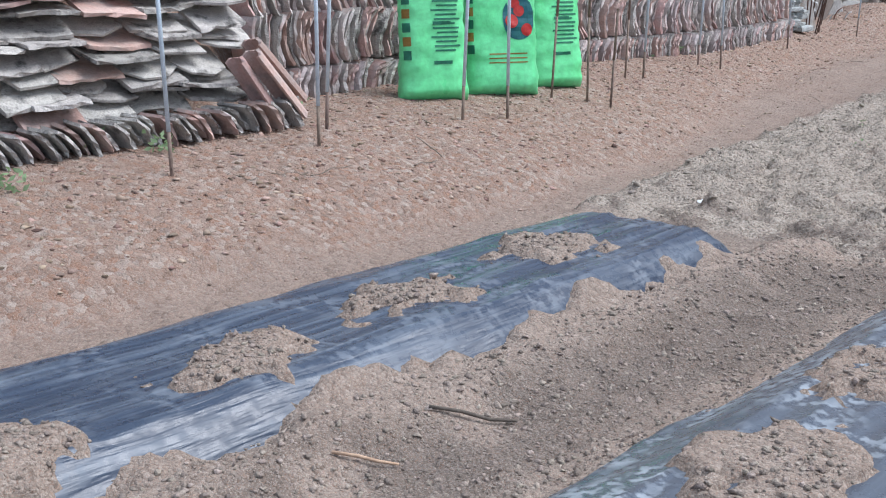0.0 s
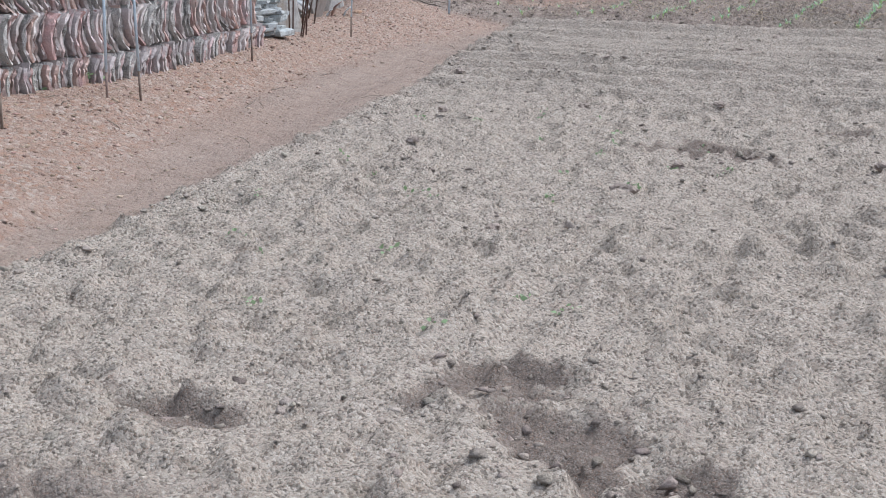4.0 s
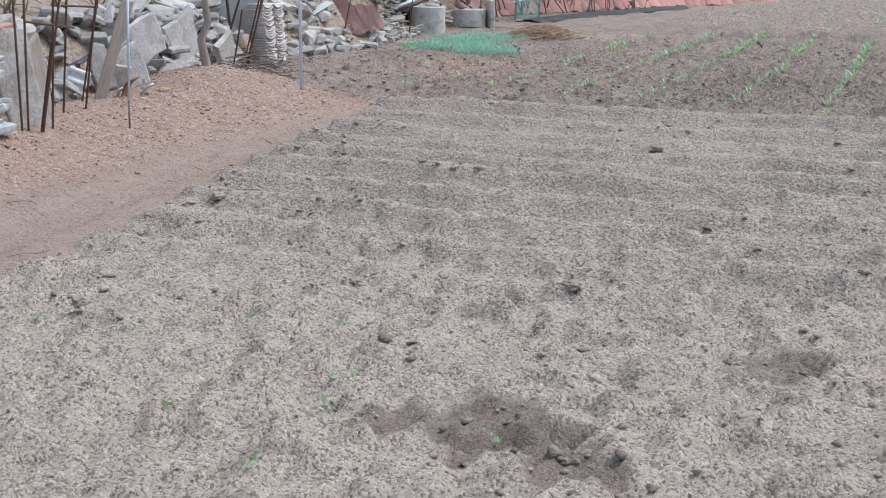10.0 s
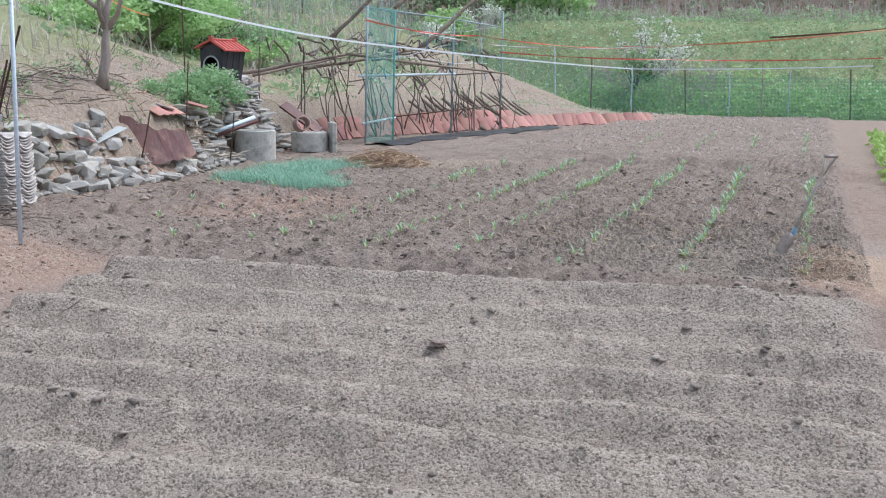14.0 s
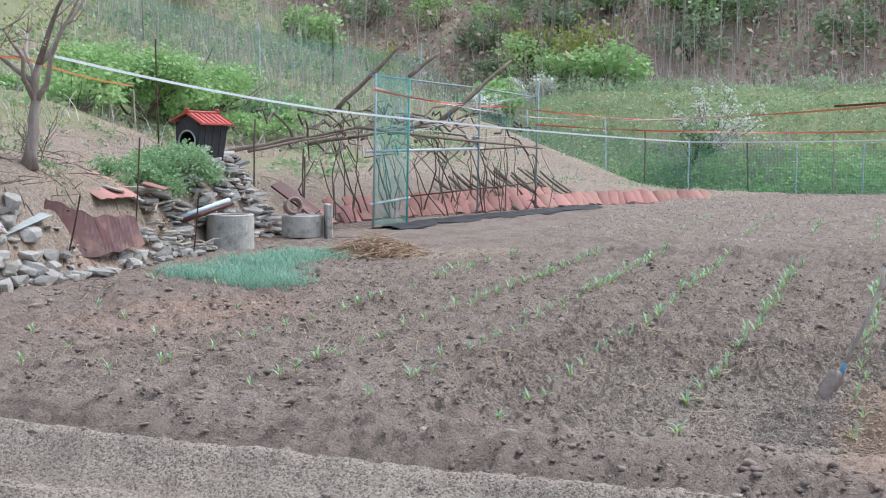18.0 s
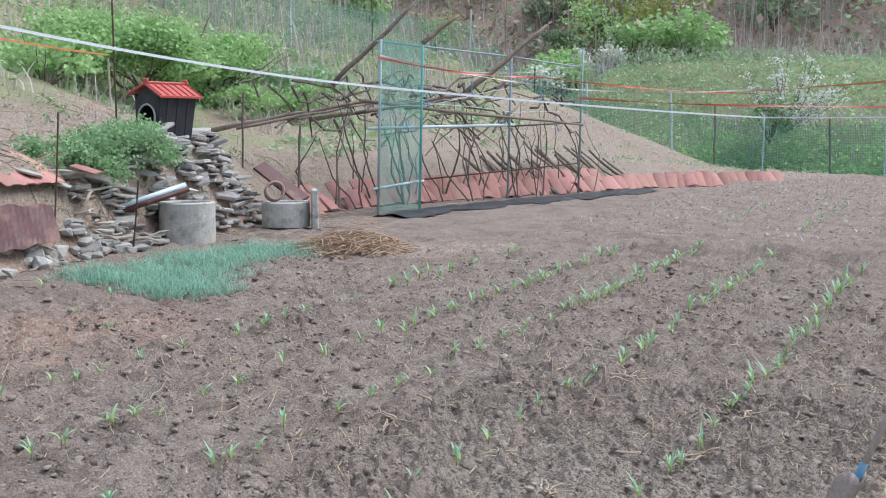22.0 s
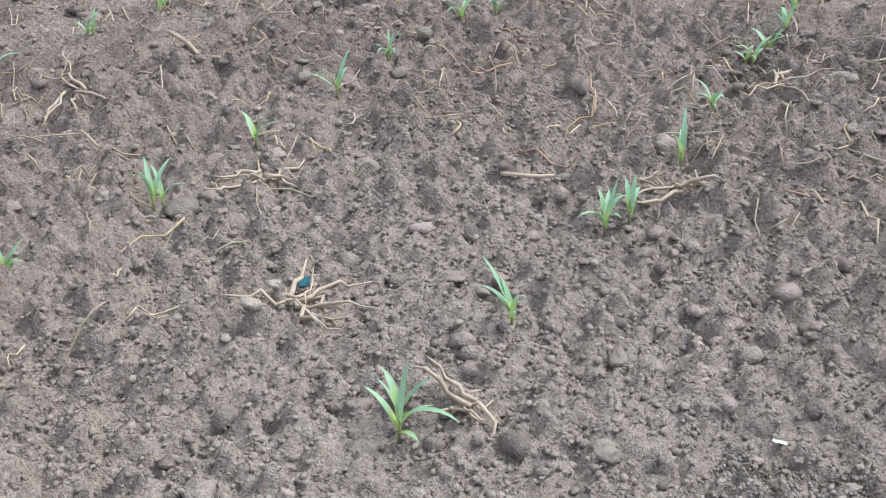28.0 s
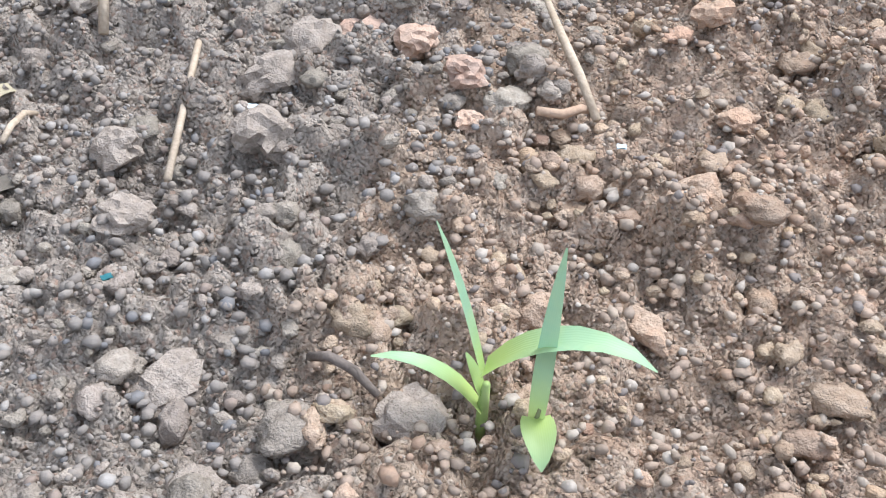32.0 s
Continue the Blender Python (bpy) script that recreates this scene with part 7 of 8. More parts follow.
def blossom_sprays():
    rs, g = np.random.RandomState(4), random.Random(4)
    root = thing("blossom_sprays", (-6.9, 59.0, 1.9), "arching sprays of white blossom over the fence", "blossom shrub")
    for k in range(26):
        a = g.uniform(-.7, 1.1)
        l = g.uniform(1.5, 3.0)
        e = (math.sin(a) * l * .9, g.uniform(-.5, .3), l * math.cos(a) * .8 + .1)
        line = wander((0, 0, 0), e, 5, .07, g, .1)
        spray = part("spray", tube(line, .012, 4), BRANCH, root)
        pts = np.concatenate([np.array(line[2:]) + rs.normal(0, .1, (4, 3)) for _ in range(18)])
        v, f = leaf_cloud(pts, rs.uniform(.6, 1.2, len(pts)) * .07, rs)
        b = new("blossom", bulk("blossom", v, f, BLOSSOM))
        b.parent = spray


blossom_sprays()


def greenery():
    rs = np.random.RandomState(9)
    # chives in front of the well rings
    p = np.concatenate([np.array(c) + np.clip(rs.normal(0, 1, (m, 2)), -1.7, 1.7) * w for c, m, w in (((-9.5, 30.3), 2100, (.42, .3)), ((-8.5, 30.1), 2000, (.36, .3)), ((-9.3, 31.2), 2000, (.5, .4)), ((-9.7, 32.4), 2200, (.4, .5)), ((-9.5, 33.6), 1700, (.42, .4)))])
    v, f = blades(on_ground(p), rs.uniform(.08, .21, len(p)) * (.6 + .8 * vn(p[:, 0] * 4, p[:, 1] * 4)), .008, rs, 1.7)
    tagged(new("chives", bulk("chives", v, f, CHIVE)), "dense patch of blue-green chives before the well rings", "chives", kind="stuff")
    # meadow behind the fence and on the slope
    p = spread(rs, 40000, -22, 14, 57.8, 69)
    tall = fbm(p[:, 0] * .9 + 3, p[:, 1] * .9, 3)
    v, f = leaf_cloud(on_ground(p) + rs.uniform(.05, 1, (len(p), 1)) * (0, 0, .5) * sstep(.45, .7, tall)[:, None] + (0, 0, .08), rs.uniform(.04, .11, len(p)), rs, -.4)
    tagged(new("meadow", bulk("meadow", v, f, GRASS)), "bright green weeds and grass on the terrace behind the fence", "grass", kind="stuff")
    p = spread(rs, 12000, -10, 8, 57.6, 60.5)
    v, f = leaf_cloud(on_ground(p) + rs.uniform(0, 1, (12000, 1)) ** 1.6 * (0, 0, 1.1) * (.3 + vn(p[:, 0] * 1.3, p[:, 1] * 1.3))[:, None], rs.uniform(.05, .13, len(p)), rs, -.2)
    tagged(new("weeds", bulk("weeds", v, f, LEAF_BUSH)), "leafy weeds standing along the fence", "weeds", kind="stuff")
    p = spread(rs, 9000, -24, -13.5, 24, 57)
    p = p[fbm(p[:, 0] * .5, p[:, 1] * .5, 3) + .03 * (-15.5 - p[:, 0]) > .5]
    v, f = leaf_cloud(on_ground(p) + (0, 0, .05), rs.uniform(.07, .16, len(p)), rs, -.4)
    tagged(new("weeds", bulk("weeds", v, f, GRASS)), "green weeds on the earth slope", "weeds", kind="stuff")
    p = spread(rs, 5200, -15, -5, 38, 57)
    p = p[(p[:, 0] < np.interp(p[:, 1], *WALL) - 1.0) & (fbm(p[:, 0] * .8 + 3, p[:, 1] * .8, 3) + .03 * (p[:, 1] - 48) > .54)]
    v, f = leaf_cloud(on_ground(p) + (0, 0, .04), rs.uniform(.03, .065, len(p)), rs, -.4)
    tagged(new("weeds", bulk("weeds", v, f, GRASS)), "green weeds on the bank behind the trellis", "weeds", kind="stuff")
    p = spread(rs, 900, -14, -4.5, 38, 57)
    p = p[p[:, 0] < np.interp(p[:, 1], *WALL) - .6]
    v, f = blades(on_ground(p), rs.uniform(.1, .35, len(p)), .015, rs, 1.3)
    tagged(new("dry_grass", bulk("dry_grass", v, f, DRY)), "short dry grass on the bank behind the trellis", "dry grass", kind="stuff")
    p = spread(rs, 3000, -24, -13, 25, 60)
    p = p[(fbm(p[:, 0] * .4 + 7, p[:, 1] * .4, 3) + .03 * (-16 - p[:, 0]) > .47) & (p[:, 0] < -15.2)]
    v, f = blades(on_ground(p), rs.uniform(.3, 1.0, len(p)), .03, rs, 1.1)
    tagged(new("dry_grass", bulk("dry_grass", v, f, DRY)), "tall dry grass and stems on the slope", "dry grass", kind="stuff")
    p = np.concatenate([spread(rs, 2600, -19, 16, 66, 71), spread(rs, 900, -10, -4, 58.5, 62)])
    v, f = blades(on_ground(p), rs.uniform(.4, 1.3, len(p)), .035, rs, .8)
    tagged(new("dry_grass", bulk("dry_grass", v, f, DRY)), "pale dry reeds at the foot of the wooded hill", "dry grass", kind="stuff")
    p = spread(rs, 2600, -32, -15, 44, 68)
    p = p[p[:, 1] > 44 + 1.1 * (-p[:, 0] - 26)]
    v, f = blades(on_ground(p), rs.uniform(.8, 2.4, len(p)), .035, rs, .45, 4)
    tagged(new("dry_stems", bulk("dry_stems", v, f, DRY)), "tall bare grey stems of brush behind the fence", "brush", kind="stuff")
    p = spread(rs, 12000, -32, -15, 43, 68)
    p = p[p[:, 1] > 44 + 1.1 * (-p[:, 0] - 26)]
    v, f = leaf_cloud(on_ground(p) + rs.uniform(0, 1, (len(p), 1)) ** 1.5 * (0, 0, 2.2) * (.2 + vn(p[:, 0] * .7, p[:, 1] * .7))[:, None], rs.uniform(.04, .1, len(p)), rs, -.2)
    tagged(new("weeds", bulk("weeds", v, f, LEAF_SHRUB)), "pale green leaves in the brush behind the fence", "weeds", kind="stuff")
    p = spread(rs, 3000, -6.8, .0, 36.5, 56)
    scatter_rocks("clods", p, sizes_of(rs, len(p), .01, .03, 2), CLOD_CRUMB, rs, OCT, "brown clods on the far plot", "clods")
    p = spread(rs, 2600, -6.8, -.2, 37, 56)
    v, f = leaf_cloud(on_ground(p) + (0, 0, .02), rs.uniform(.012, .035, len(p)), rs, 0, 4.0)
    tagged(new("straw", bulk("straw", v, f, DRY)), "dry plant litter on the far plot", "straw", kind="stuff")
    # fallen leaves and undergrowth of the hill
    p = spread(rs, 22000, -34, 22, 68, 88)
    v, f = leaf_cloud(on_ground(p) + (0, 0, .05), rs.uniform(.08, .19, len(p)), rs, .0)
    tagged(new("leaf_litter", bulk("leaf_litter", v, f, LEAF_LITTER)), "brown fallen leaves on the wooded hillside", "leaf litter", kind="stuff")
    for n, mt, s, lb in ((15000, LEAF_WOOD, .2, "dull green undergrowth over the wooded hill"), (9000, LEAF_SHRUB, .16, "pale green undergrowth over the wooded hill"), (5000, LEAF_LITTER, .3, "dead brown leaves hanging in the undergrowth")):
        p = spread(rs, n, -34, 20, 68.5, 90)
        p = p[fbm(p[:, 0] * .35 + s * 40, p[:, 1] * .35, 3) > .47]
        v, f = leaf_cloud(on_ground(p) + rs.uniform(0, 1, (len(p), 1)) ** 1.6 * (0, 0, 2.4), rs.uniform(.5, 1.1, len(p)) * s, rs, 0)
        tagged(new("undergrowth", bulk("undergrowth", v, f, mt)), lb, "undergrowth", kind="stuff")
    p = spread(rs, 1500, -34, 20, 69, 90)
    v, f = blades(on_ground(p), rs.uniform(1.5, 4.5, len(p)), .05, rs, .25, 3)
    tagged(new("dry_stems", bulk("dry_stems", v, f, DRY)), "bare grey stems among the trees of the hill", "brush", kind="stuff")
    # weeds here and there
    p = np.concatenate([np.array(c) + rs.normal(0, r, (n, 2)) for c, r, n in (((-6.0, 3.4), .05, 40), ((-5.75, 3.75), .04, 30), ((-5.5, 2.7), .05, 30), ((-6.3, 5.2), .04, 30), ((-7.25, 10.9), .05, 60), ((-7.3, 11.7), .06, 120), ((-8.6, 16.2), .12, 160), ((-12.0, 29.9), .12, 160), ((-11.8, 31.4), .15, 160))])
    v, f = leaf_cloud(on_ground(p) + rs.uniform(0, .1, (len(p), 1)) * (0, 0, 1), rs.uniform(.014, .034, len(p)), rs, -.4, 2.2)
    tagged(new("weeds", bulk("weeds", v, f, WEED)), "small green weeds at the foot of the tiles and stones", "weeds", kind="stuff")
    p = np.concatenate([np.array((rs.uniform(-4.5, -1.5), rs.uniform(7.5, 13.5))) + rs.normal(0, .03, (8, 2)) for _ in range(26)])
    v, f = leaf_cloud(on_ground(p) + (0, 0, .012), rs.uniform(.012, .028, len(p)), rs, -.3)
    tagged(new("weeds", bulk("weeds", v, f, WEED)), "tiny sprouting weeds on the pale field", "weeds", kind="stuff")
    p = spread(rs, 2600, -18, -12.3, 25, 41)
    p = p[fbm(p[:, 0] * .9 + 5, p[:, 1] * .9, 3) > .46]
    v, f = blades(on_ground(p), rs.uniform(.06, .32, len(p)), .012, rs, 1.5)
    tagged(new("dry_grass", bulk("dry_grass", v, f, DRY)), "short dry grass on the earth bank", "dry grass", kind="stuff")
    c = spread(rs, 90, -15, -10.6, 20, 39)
    p = np.concatenate([q + rs.normal(0, .12, (22, 2)) for q in c])
    p = p[p[:, 0] < np.interp(p[:, 1], *WALL) - .3]
    v, f = leaf_cloud(on_ground(p) + rs.uniform(0, .16, (len(p), 1)) * (0, 0, 1), rs.uniform(.02, .06, len(p)), rs, -.4, 2.0)
    tagged(new("weeds", bulk("weeds", v, f, WEED)), "tufts of green weeds on the earth bank", "weeds", kind="stuff")
    p = spread(rs, 2200, .9, 2.6, 33.4, 42)
    v, f = leaf_cloud(on_ground(p) + rs.uniform(0, .3, (len(p), 1)) * (0, 0, 1), rs.uniform(.06, .12, len(p)), rs, -.4)
    tagged(new("leafy_crop", bulk("leafy_crop", v, f, LEAF_FRESH)), "low bright green crop beside the plot", "crop", kind="stuff")


greenery()


def hillside():
    g = random.Random(19)
    kinds = ((LEAF_WOOD, "dark green undergrowth bush on the wooded hill", .2), (LEAF_BUSH, "green leafy bush at the foot of the hill", .17), (LEAF_YELLOW, "yellow-green young bush on the hill", .17), (LEAF_WOOD, "dull green bush among fallen leaves", .2))
    for i in range(70):
        x, y = g.uniform(-34, 18), g.uniform(69.5, 88)
        mt, lb, s = kinds[0] if g.random() < .6 else kinds[g.randint(1, 3)]
        r = g.uniform(1.1, 2.3)
        bush("bush", x, y, r, r, r * .75, 750, s * .8, mt, lb, 100 + i, 8, group="hillside bushes")
    for x, y, r in ((-15, 69, 2.0), (-12.6, 68.5, 1.9), (-17.5, 66, 1.8), (-20, 62, 1.7), (-22, 57, 1.7), (-24.5, 52, 1.9)):
        bush("bush", x, y, r, r * .9, r * .8, 1500, .18, LEAF_BUSH if r > 1.6 else LEAF_FRESH, "bright green leafy bush behind the fence", int(300 + 7 * x + y), 8, group="bushes behind the fence")
    for x, y in ((-16.5, 67.5), (-18, 64.5)):
        bush("blossom_shrub", x, y, 1.5, 1.3, 1.3, 1300, .13, BLOSSOM, "shrub covered in white blossom behind the fence", int(400 + x), 10)
    for i in range(60):
        x, y = g.uniform(-32, 18), g.uniform(70, 90)
        z = zb(x, y, -.1)
        root = thing("sapling", (x, y, z), "thin grey trunk on the wooded hill", "tree", "hillside saplings")
        h = g.uniform(4, 8)
        line = wander((0, 0, 0), (g.uniform(-.6, .6), g.uniform(-.4, .4), h), 5, .12, g)
        part("trunk", tube(line, [.07, .06, .05, .04, .03, .02], 6), BARK, root)
        for k in range(3):
            b = Vector(line[2 + k])
            part("limb", tube(wander(b, b + Vector((g.uniform(-1, 1), g.uniform(-1, 1), g.uniform(.5, 1.4))), 3, .06, g), [.025, .02, .014, .006], 5), BARK, root)


hillside()


# ---- well rings and things beside them ----
def ring(x, y, r, h, label, z):
    root = thing("concrete_ring", (x, y, z), label, "well ring", "concrete well rings")
    n, prof = 40, ((r, 0), (r, h - .02), (r - .02, h), (r - .07, h), (r - .085, h - .02), (r - .085, 0.05))
    v, f = [], []
    for i in range(n):
        a = 2 * math.pi * i / n
        for q, zz in prof:
            k = q + .006 * noise.noise(Vector((math.cos(a) * 3, math.sin(a) * 3, zz * 4 + x)))
            v.append((k * math.cos(a), k * math.sin(a), zz))
    k = len(prof)
    for i in range(n):
        j = (i + 1) % n
        for q in range(k - 1):
            f.append((i * k + q, j * k + q, j * k + q + 1, i * k + q + 1))
    part("ring", (v, f), CONCRETE, root, smooth=False)
    part("soil_fill", ([((r - .07) * math.cos(2 * math.pi * i / n), (r - .07) * math.sin(2 * math.pi * i / n), h * .5) for i in range(n)], [tuple(range(n))]), CLOD_DARK, root)


ring(-11.4, 33.9, .43, .66, "grey concrete well ring standing by the stone pile", .2)
ring(-11.36, 36.55, .42, .44, "second concrete ring half buried in stones", .28)


def ring_extras():
    r = random.Random(6)
    root = thing("concrete_block", (-10.86, 36.7, .24), "broken upright concrete wall piece at the ring", "concrete")
    part("block", box(.12, .5, .7, .02), CONCRETE, root, m=pose(0, 0, 0, 0, 0, 35))
    root = thing("pipe_bundle", (-11.55, 33.3, .9), "pale blue and brown plastic tubes lying on the ring", "pipes")
    part("pipe", tube([(-.25, -.5, -.08), (.2, .5, .22)], .045, 10), PVC, root, smooth=True)
    part("pipe", tube([(-.14, -.5, -.12), (.3, .45, .16)], .04, 10), SHEET_BROWN, root, smooth=True)
    part("pipe", tube([(-.3, -.48, -.12), (.1, .45, .15)], .035, 10), CORD_BLUE, root, smooth=True)
    root = thing("clay_pipe", (-11.58, 36.5, .72), "short brown clay pipe on the stones", "pipe")
    v, f = [], []
    n = 24
    for q, zz in ((.17, 0), (.17, .34), (.135, .34), (.135, 0)):
        for i in range(n):
            a = 2 * math.pi * i / n
            v.append((q * math.cos(a), q * math.sin(a), zz))
    for q in range(4):
        for i in range(n):
            j = (i + 1) % n
            f.append((q * n + i, q * n + j, (q + 1) % 4 * n + j, (q + 1) % 4 * n + i))
    part("pipe", (v, f), TILE_PINK, root, m=pose(0, 0, .15, 0, 80, -50), smooth=True)
    root = thing("board", (-11.75, 37.05, .92), "dark brown board leaning over the stones", "board")
    part("board", box(1.08, .34, .05, .008), SHEET_BROWN, root, m=pose(-.05, 0, .08, 0, 35, 8) @ pose(0, 0, 0, 22, 0, 0))


ring_extras()


def straw_pile():
    g = random.Random(8)
    root = thing("straw_pile", (-8.75, 34.4, gz(-8.75, 34.4)), "flat heap of brown dead stalks and leaves", "straw pile")
    kinds = []
    for i in range(40):
        l = g.uniform(.12, .38)
        d = Vector((l, g.uniform(-.05, .05), 0))
        kinds.append(shape("stalk", tube([-d, Vector((0, g.uniform(-.02, .02), g.uniform(0, .05))), d], [.005, .009, .003], 4), STRAW_BROWN if i % 3 else STRAW))
    for i in range(300):
        a, q = g.uniform(0, 6.28), g.random() ** .6
        x, y = math.cos(a) * q * .9, math.sin(a) * q * .95
        z = .36 * (1 - q * q) * g.uniform(.3, 1) + .015
        piece("stalk", kinds[i % 40], root, pose(x, y, z, 0, g.uniform(-10, 10), g.uniform(0, 360)))
    geos = []
    for i in range(520):
        a, q = g.uniform(0, 6.28), g.random() ** .6
        p = Vector((math.cos(a) * q * .88, math.sin(a) * q * .92, .32 * (1 - q * q) * g.uniform(.2, 1) + .005))
        b, l = g.uniform(0, 6.28), g.uniform(.08, .2)
        d = Vector((math.cos(b) * l, math.sin(b) * l, g.uniform(-.03, .04)))
        geos.append(tube([p - d, p + Vector((0, 0, g.uniform(0, .03))), p + d], [.006, .011, .004], 4))
    part("stalk_litter", join(geos), STRAW_BROWN, root)["kind"] = "stuff"


straw_pile()


# ---- dog house ----
def dog_house():
    root = thing("dog_house", (-12.7, 34.95, 1.82), "charcoal plastic dog house with a red ribbed roof", "dog house", turn=-8)
    root.matrix_basis = pose(-12.74, 35.02, 1.84, 0, 4, -8) @ Matrix.Diagonal((.87, .87, .93, 1))
    w, d, h = .72, .9, .76
    k = .8
    n = 16
    # front wall with its arched doorway, built round the opening
    arch = [(-.21, .0)] + [(.21 * math.cos(math.pi - math.pi * i / n), .36 + .21 * math.sin(math.pi * i / n)) for i in range(n + 1)] + [(.21, .0)]
    outer = []
    for ax, az in arch:
        s = math.copysign(1, ax) if abs(ax) > .02 else (1 if ax >= 0 else -1)
        t = max(0, (az - .36) / .21)
        side = (w / 2 * (k + (1 - k) * min(1, az / h)))
        outer.append((ax / .21 * side if t > 0 and abs(ax) < .15 else s * side, h + .14 * (1 - abs(ax) / .21) if t > .7 else az * (h / .57) if t else az))
    v, f = [], []
    for yy in (0, .03):
        v += [(x, -d / 2 + yy, z) for x, z in arch] + [(x, -d / 2 + yy, z) for x, z in outer]
    m = len(arch)
    for i in range(m - 1):
        f += [(i, i + 1, m + i + 1, m + i), (2 * m + i, 3 * m + i, 3 * m + i + 1, 2 * m + i + 1), (i, 2 * m + i, 2 * m + i + 1, i + 1)]
    part("front_wall", (v, f), HOUSE_GREY, root)
    for s, nm in ((-1, "side_wall"), (1, "side_wall")):
        a = (s * w / 2 * k, s * w / 2)
        pv = [(a[0], -d / 2, 0), (a[0], d / 2 * .92, 0), (a[1], d / 2, h), (a[1], -d / 2, h)]
        pv += [(x - s * .03, y, z) for x, y, z in pv]
        side = part(nm, (pv, [(0, 1, 2, 3), (4, 7, 6, 5), (0, 4, 5, 1), (1, 5, 6, 2), (2, 6, 7, 3), (3, 7, 4, 0)]), HOUSE_GREY, root)
        for j in range(3):
            y = -d * .3 + j * d * .28
            part("rib", tube([(s * (w / 2 * k + .004), y, .03), (s * (w / 2 + .004), y, h - .03)], .012, 5), HOUSE_GREY, side)
    bv = [(-w / 2 * k, d / 2 * .92, 0), (w / 2 * k, d / 2 * .92, 0), (w / 2, d / 2, h), (0, d / 2, h + .16), (-w / 2, d / 2, h)]
    bv += [(x, y - .03, z) for x, y, z in bv]
    part("back_wall", (bv, [(0, 1, 2, 3, 4), (9, 8, 7, 6, 5), (0, 5, 6, 1), (1, 6, 7, 2), (2, 7, 8, 3), (3, 8, 9, 4), (4, 9, 5, 0)]), HOUSE_GREY, root)
    part("floor_plate", box(w * k, d * .94, .03, .005), HOUSE_GREY, root)
    # black plate added inside, standing in for the shade behind the doorway
    part("inner_dark", box(w * .7, .02, .6, .002), SHADE_BLACK, root, m=pose(0, d * .3, .03))
    part("door_trim", tube([(x * 1.08, -d / 2 - .012, z * 1.03) for x, z in arch], .02, 6), TRIM_GREY, root, smooth=True)
    for s in (-1, 1):
        pts = [(0, -d / 2 - .1, h + .21), (s * (w / 2 + .1), -d / 2 - .1, h + .005), (s * (w / 2 + .1), d / 2 + .08, h + .005), (0, d / 2 + .08, h + .21)]
        rv = pts + [(x, y, z - .035) for x, y, z in pts]
        roof = part("roof_half", (rv, [(0, 1, 2, 3), (7, 6, 5, 4), (0, 4, 5, 1), (1, 5, 6, 2), (2, 6, 7, 3), (3, 7, 4, 0)]), HOUSE_RED, root)
        for j in range(7):
            y = -d / 2 - .06 + j * (d + .1) / 6
            part("rib", tube([(s * .04, y, h + .2), (s * (w / 2 + .09), y, h + .018)], .014, 5), HOUSE_RED, roof)
    ridge = part("roof_ridge", box(.09, d + .2, .05, .015), HOUSE_RED, root, m=pose(0, 0, h + .19))
    for y in (-d / 2 - .06, d / 2 + .03):
        part("ridge_end", box(.13, .07, .10, .02), HOUSE_RED, ridge, m=pose(0, y, .0))


dog_house()


# ---- red roof tiles on the bank and along its foot ----
def red_tiles():
    r = random.Random(2)
    kinds = [shape("roof_tile", arc_tile(.30, .42, 34, .018, 6, .008, r), TILE_RED) for _ in range(4)]
    root = thing("tile_edging", (-11.0, 46.0, .45), "row of red roof tiles leaning along the foot of the bank", "tile edging")
    y = 38.6
    while y < 53.4:
        x = float(np.interp(y, *WALL)) + .1
        d = (float(np.interp(y + .5, *WALL)) - float(np.interp(y - .5, *WALL)))
        turn = math.degrees(math.atan2(1, d))
        if r.random() < .94:
            m = pose(x + 11 + r.uniform(-.05, .05), y - 46, zb(x, y) - .45 + .14, 0, 0, turn) @ pose(0, 0, 0, 48 + r.uniform(-12, 12), r.uniform(-10, 10), r.uniform(-22, 4)) @ Matrix.Diagonal((1.1, 1.15, 1.5, 1))
            piece("roof_tile", r.choice(kinds), root, m)
            if r.random() < .85 and y < 48:
                piece("roof_tile", r.choice(kinds), root, pose(-.3, r.uniform(-.1, .1), .2) @ m)
        y += .31 * abs(math.sin(radians(turn)))
    cap = thing("tile_edging", (-11.75, 31.3, 1.2), "red roof tiles lying on the edge of the bank", "tile edging")
    for i in range(4):
        piece("roof_tile", kinds[i % 4], cap, pose(.0 - .05 * i, -.75 + .3 * i, .16 + .0 * i, 0, 28, 8) @ pose(0, 0, 0, 0, 0, 90) @ Matrix.Diagonal((1.12, 1.25, 1, 1)))
        piece("roof_tile", kinds[(i + 1) % 4], cap, pose(-.4 - .05 * i, -.7 + .3 * i, .34, 0, 24, 8) @ pose(0, 0, 0, 0, 0, 90) @ Matrix.Diagonal((1.12, 1.25, 1, 1)))
    piece("roof_tile", kinds[0], cap, pose(.1, .75, .2, 0, 15, 10) @ pose(0, 0, 0, 0, 0, 90))
    for x, y, z in ((-10.95, 25.7, .98), (-11.25, 27.8, .95)):
        one = thing("roof_tile", (x, y, z), "loose red roof tile on the stones", "roof tile")
        piece("tile", kinds[1], one, pose(0, 0, 0, 0, 15, 30))


red_tiles()


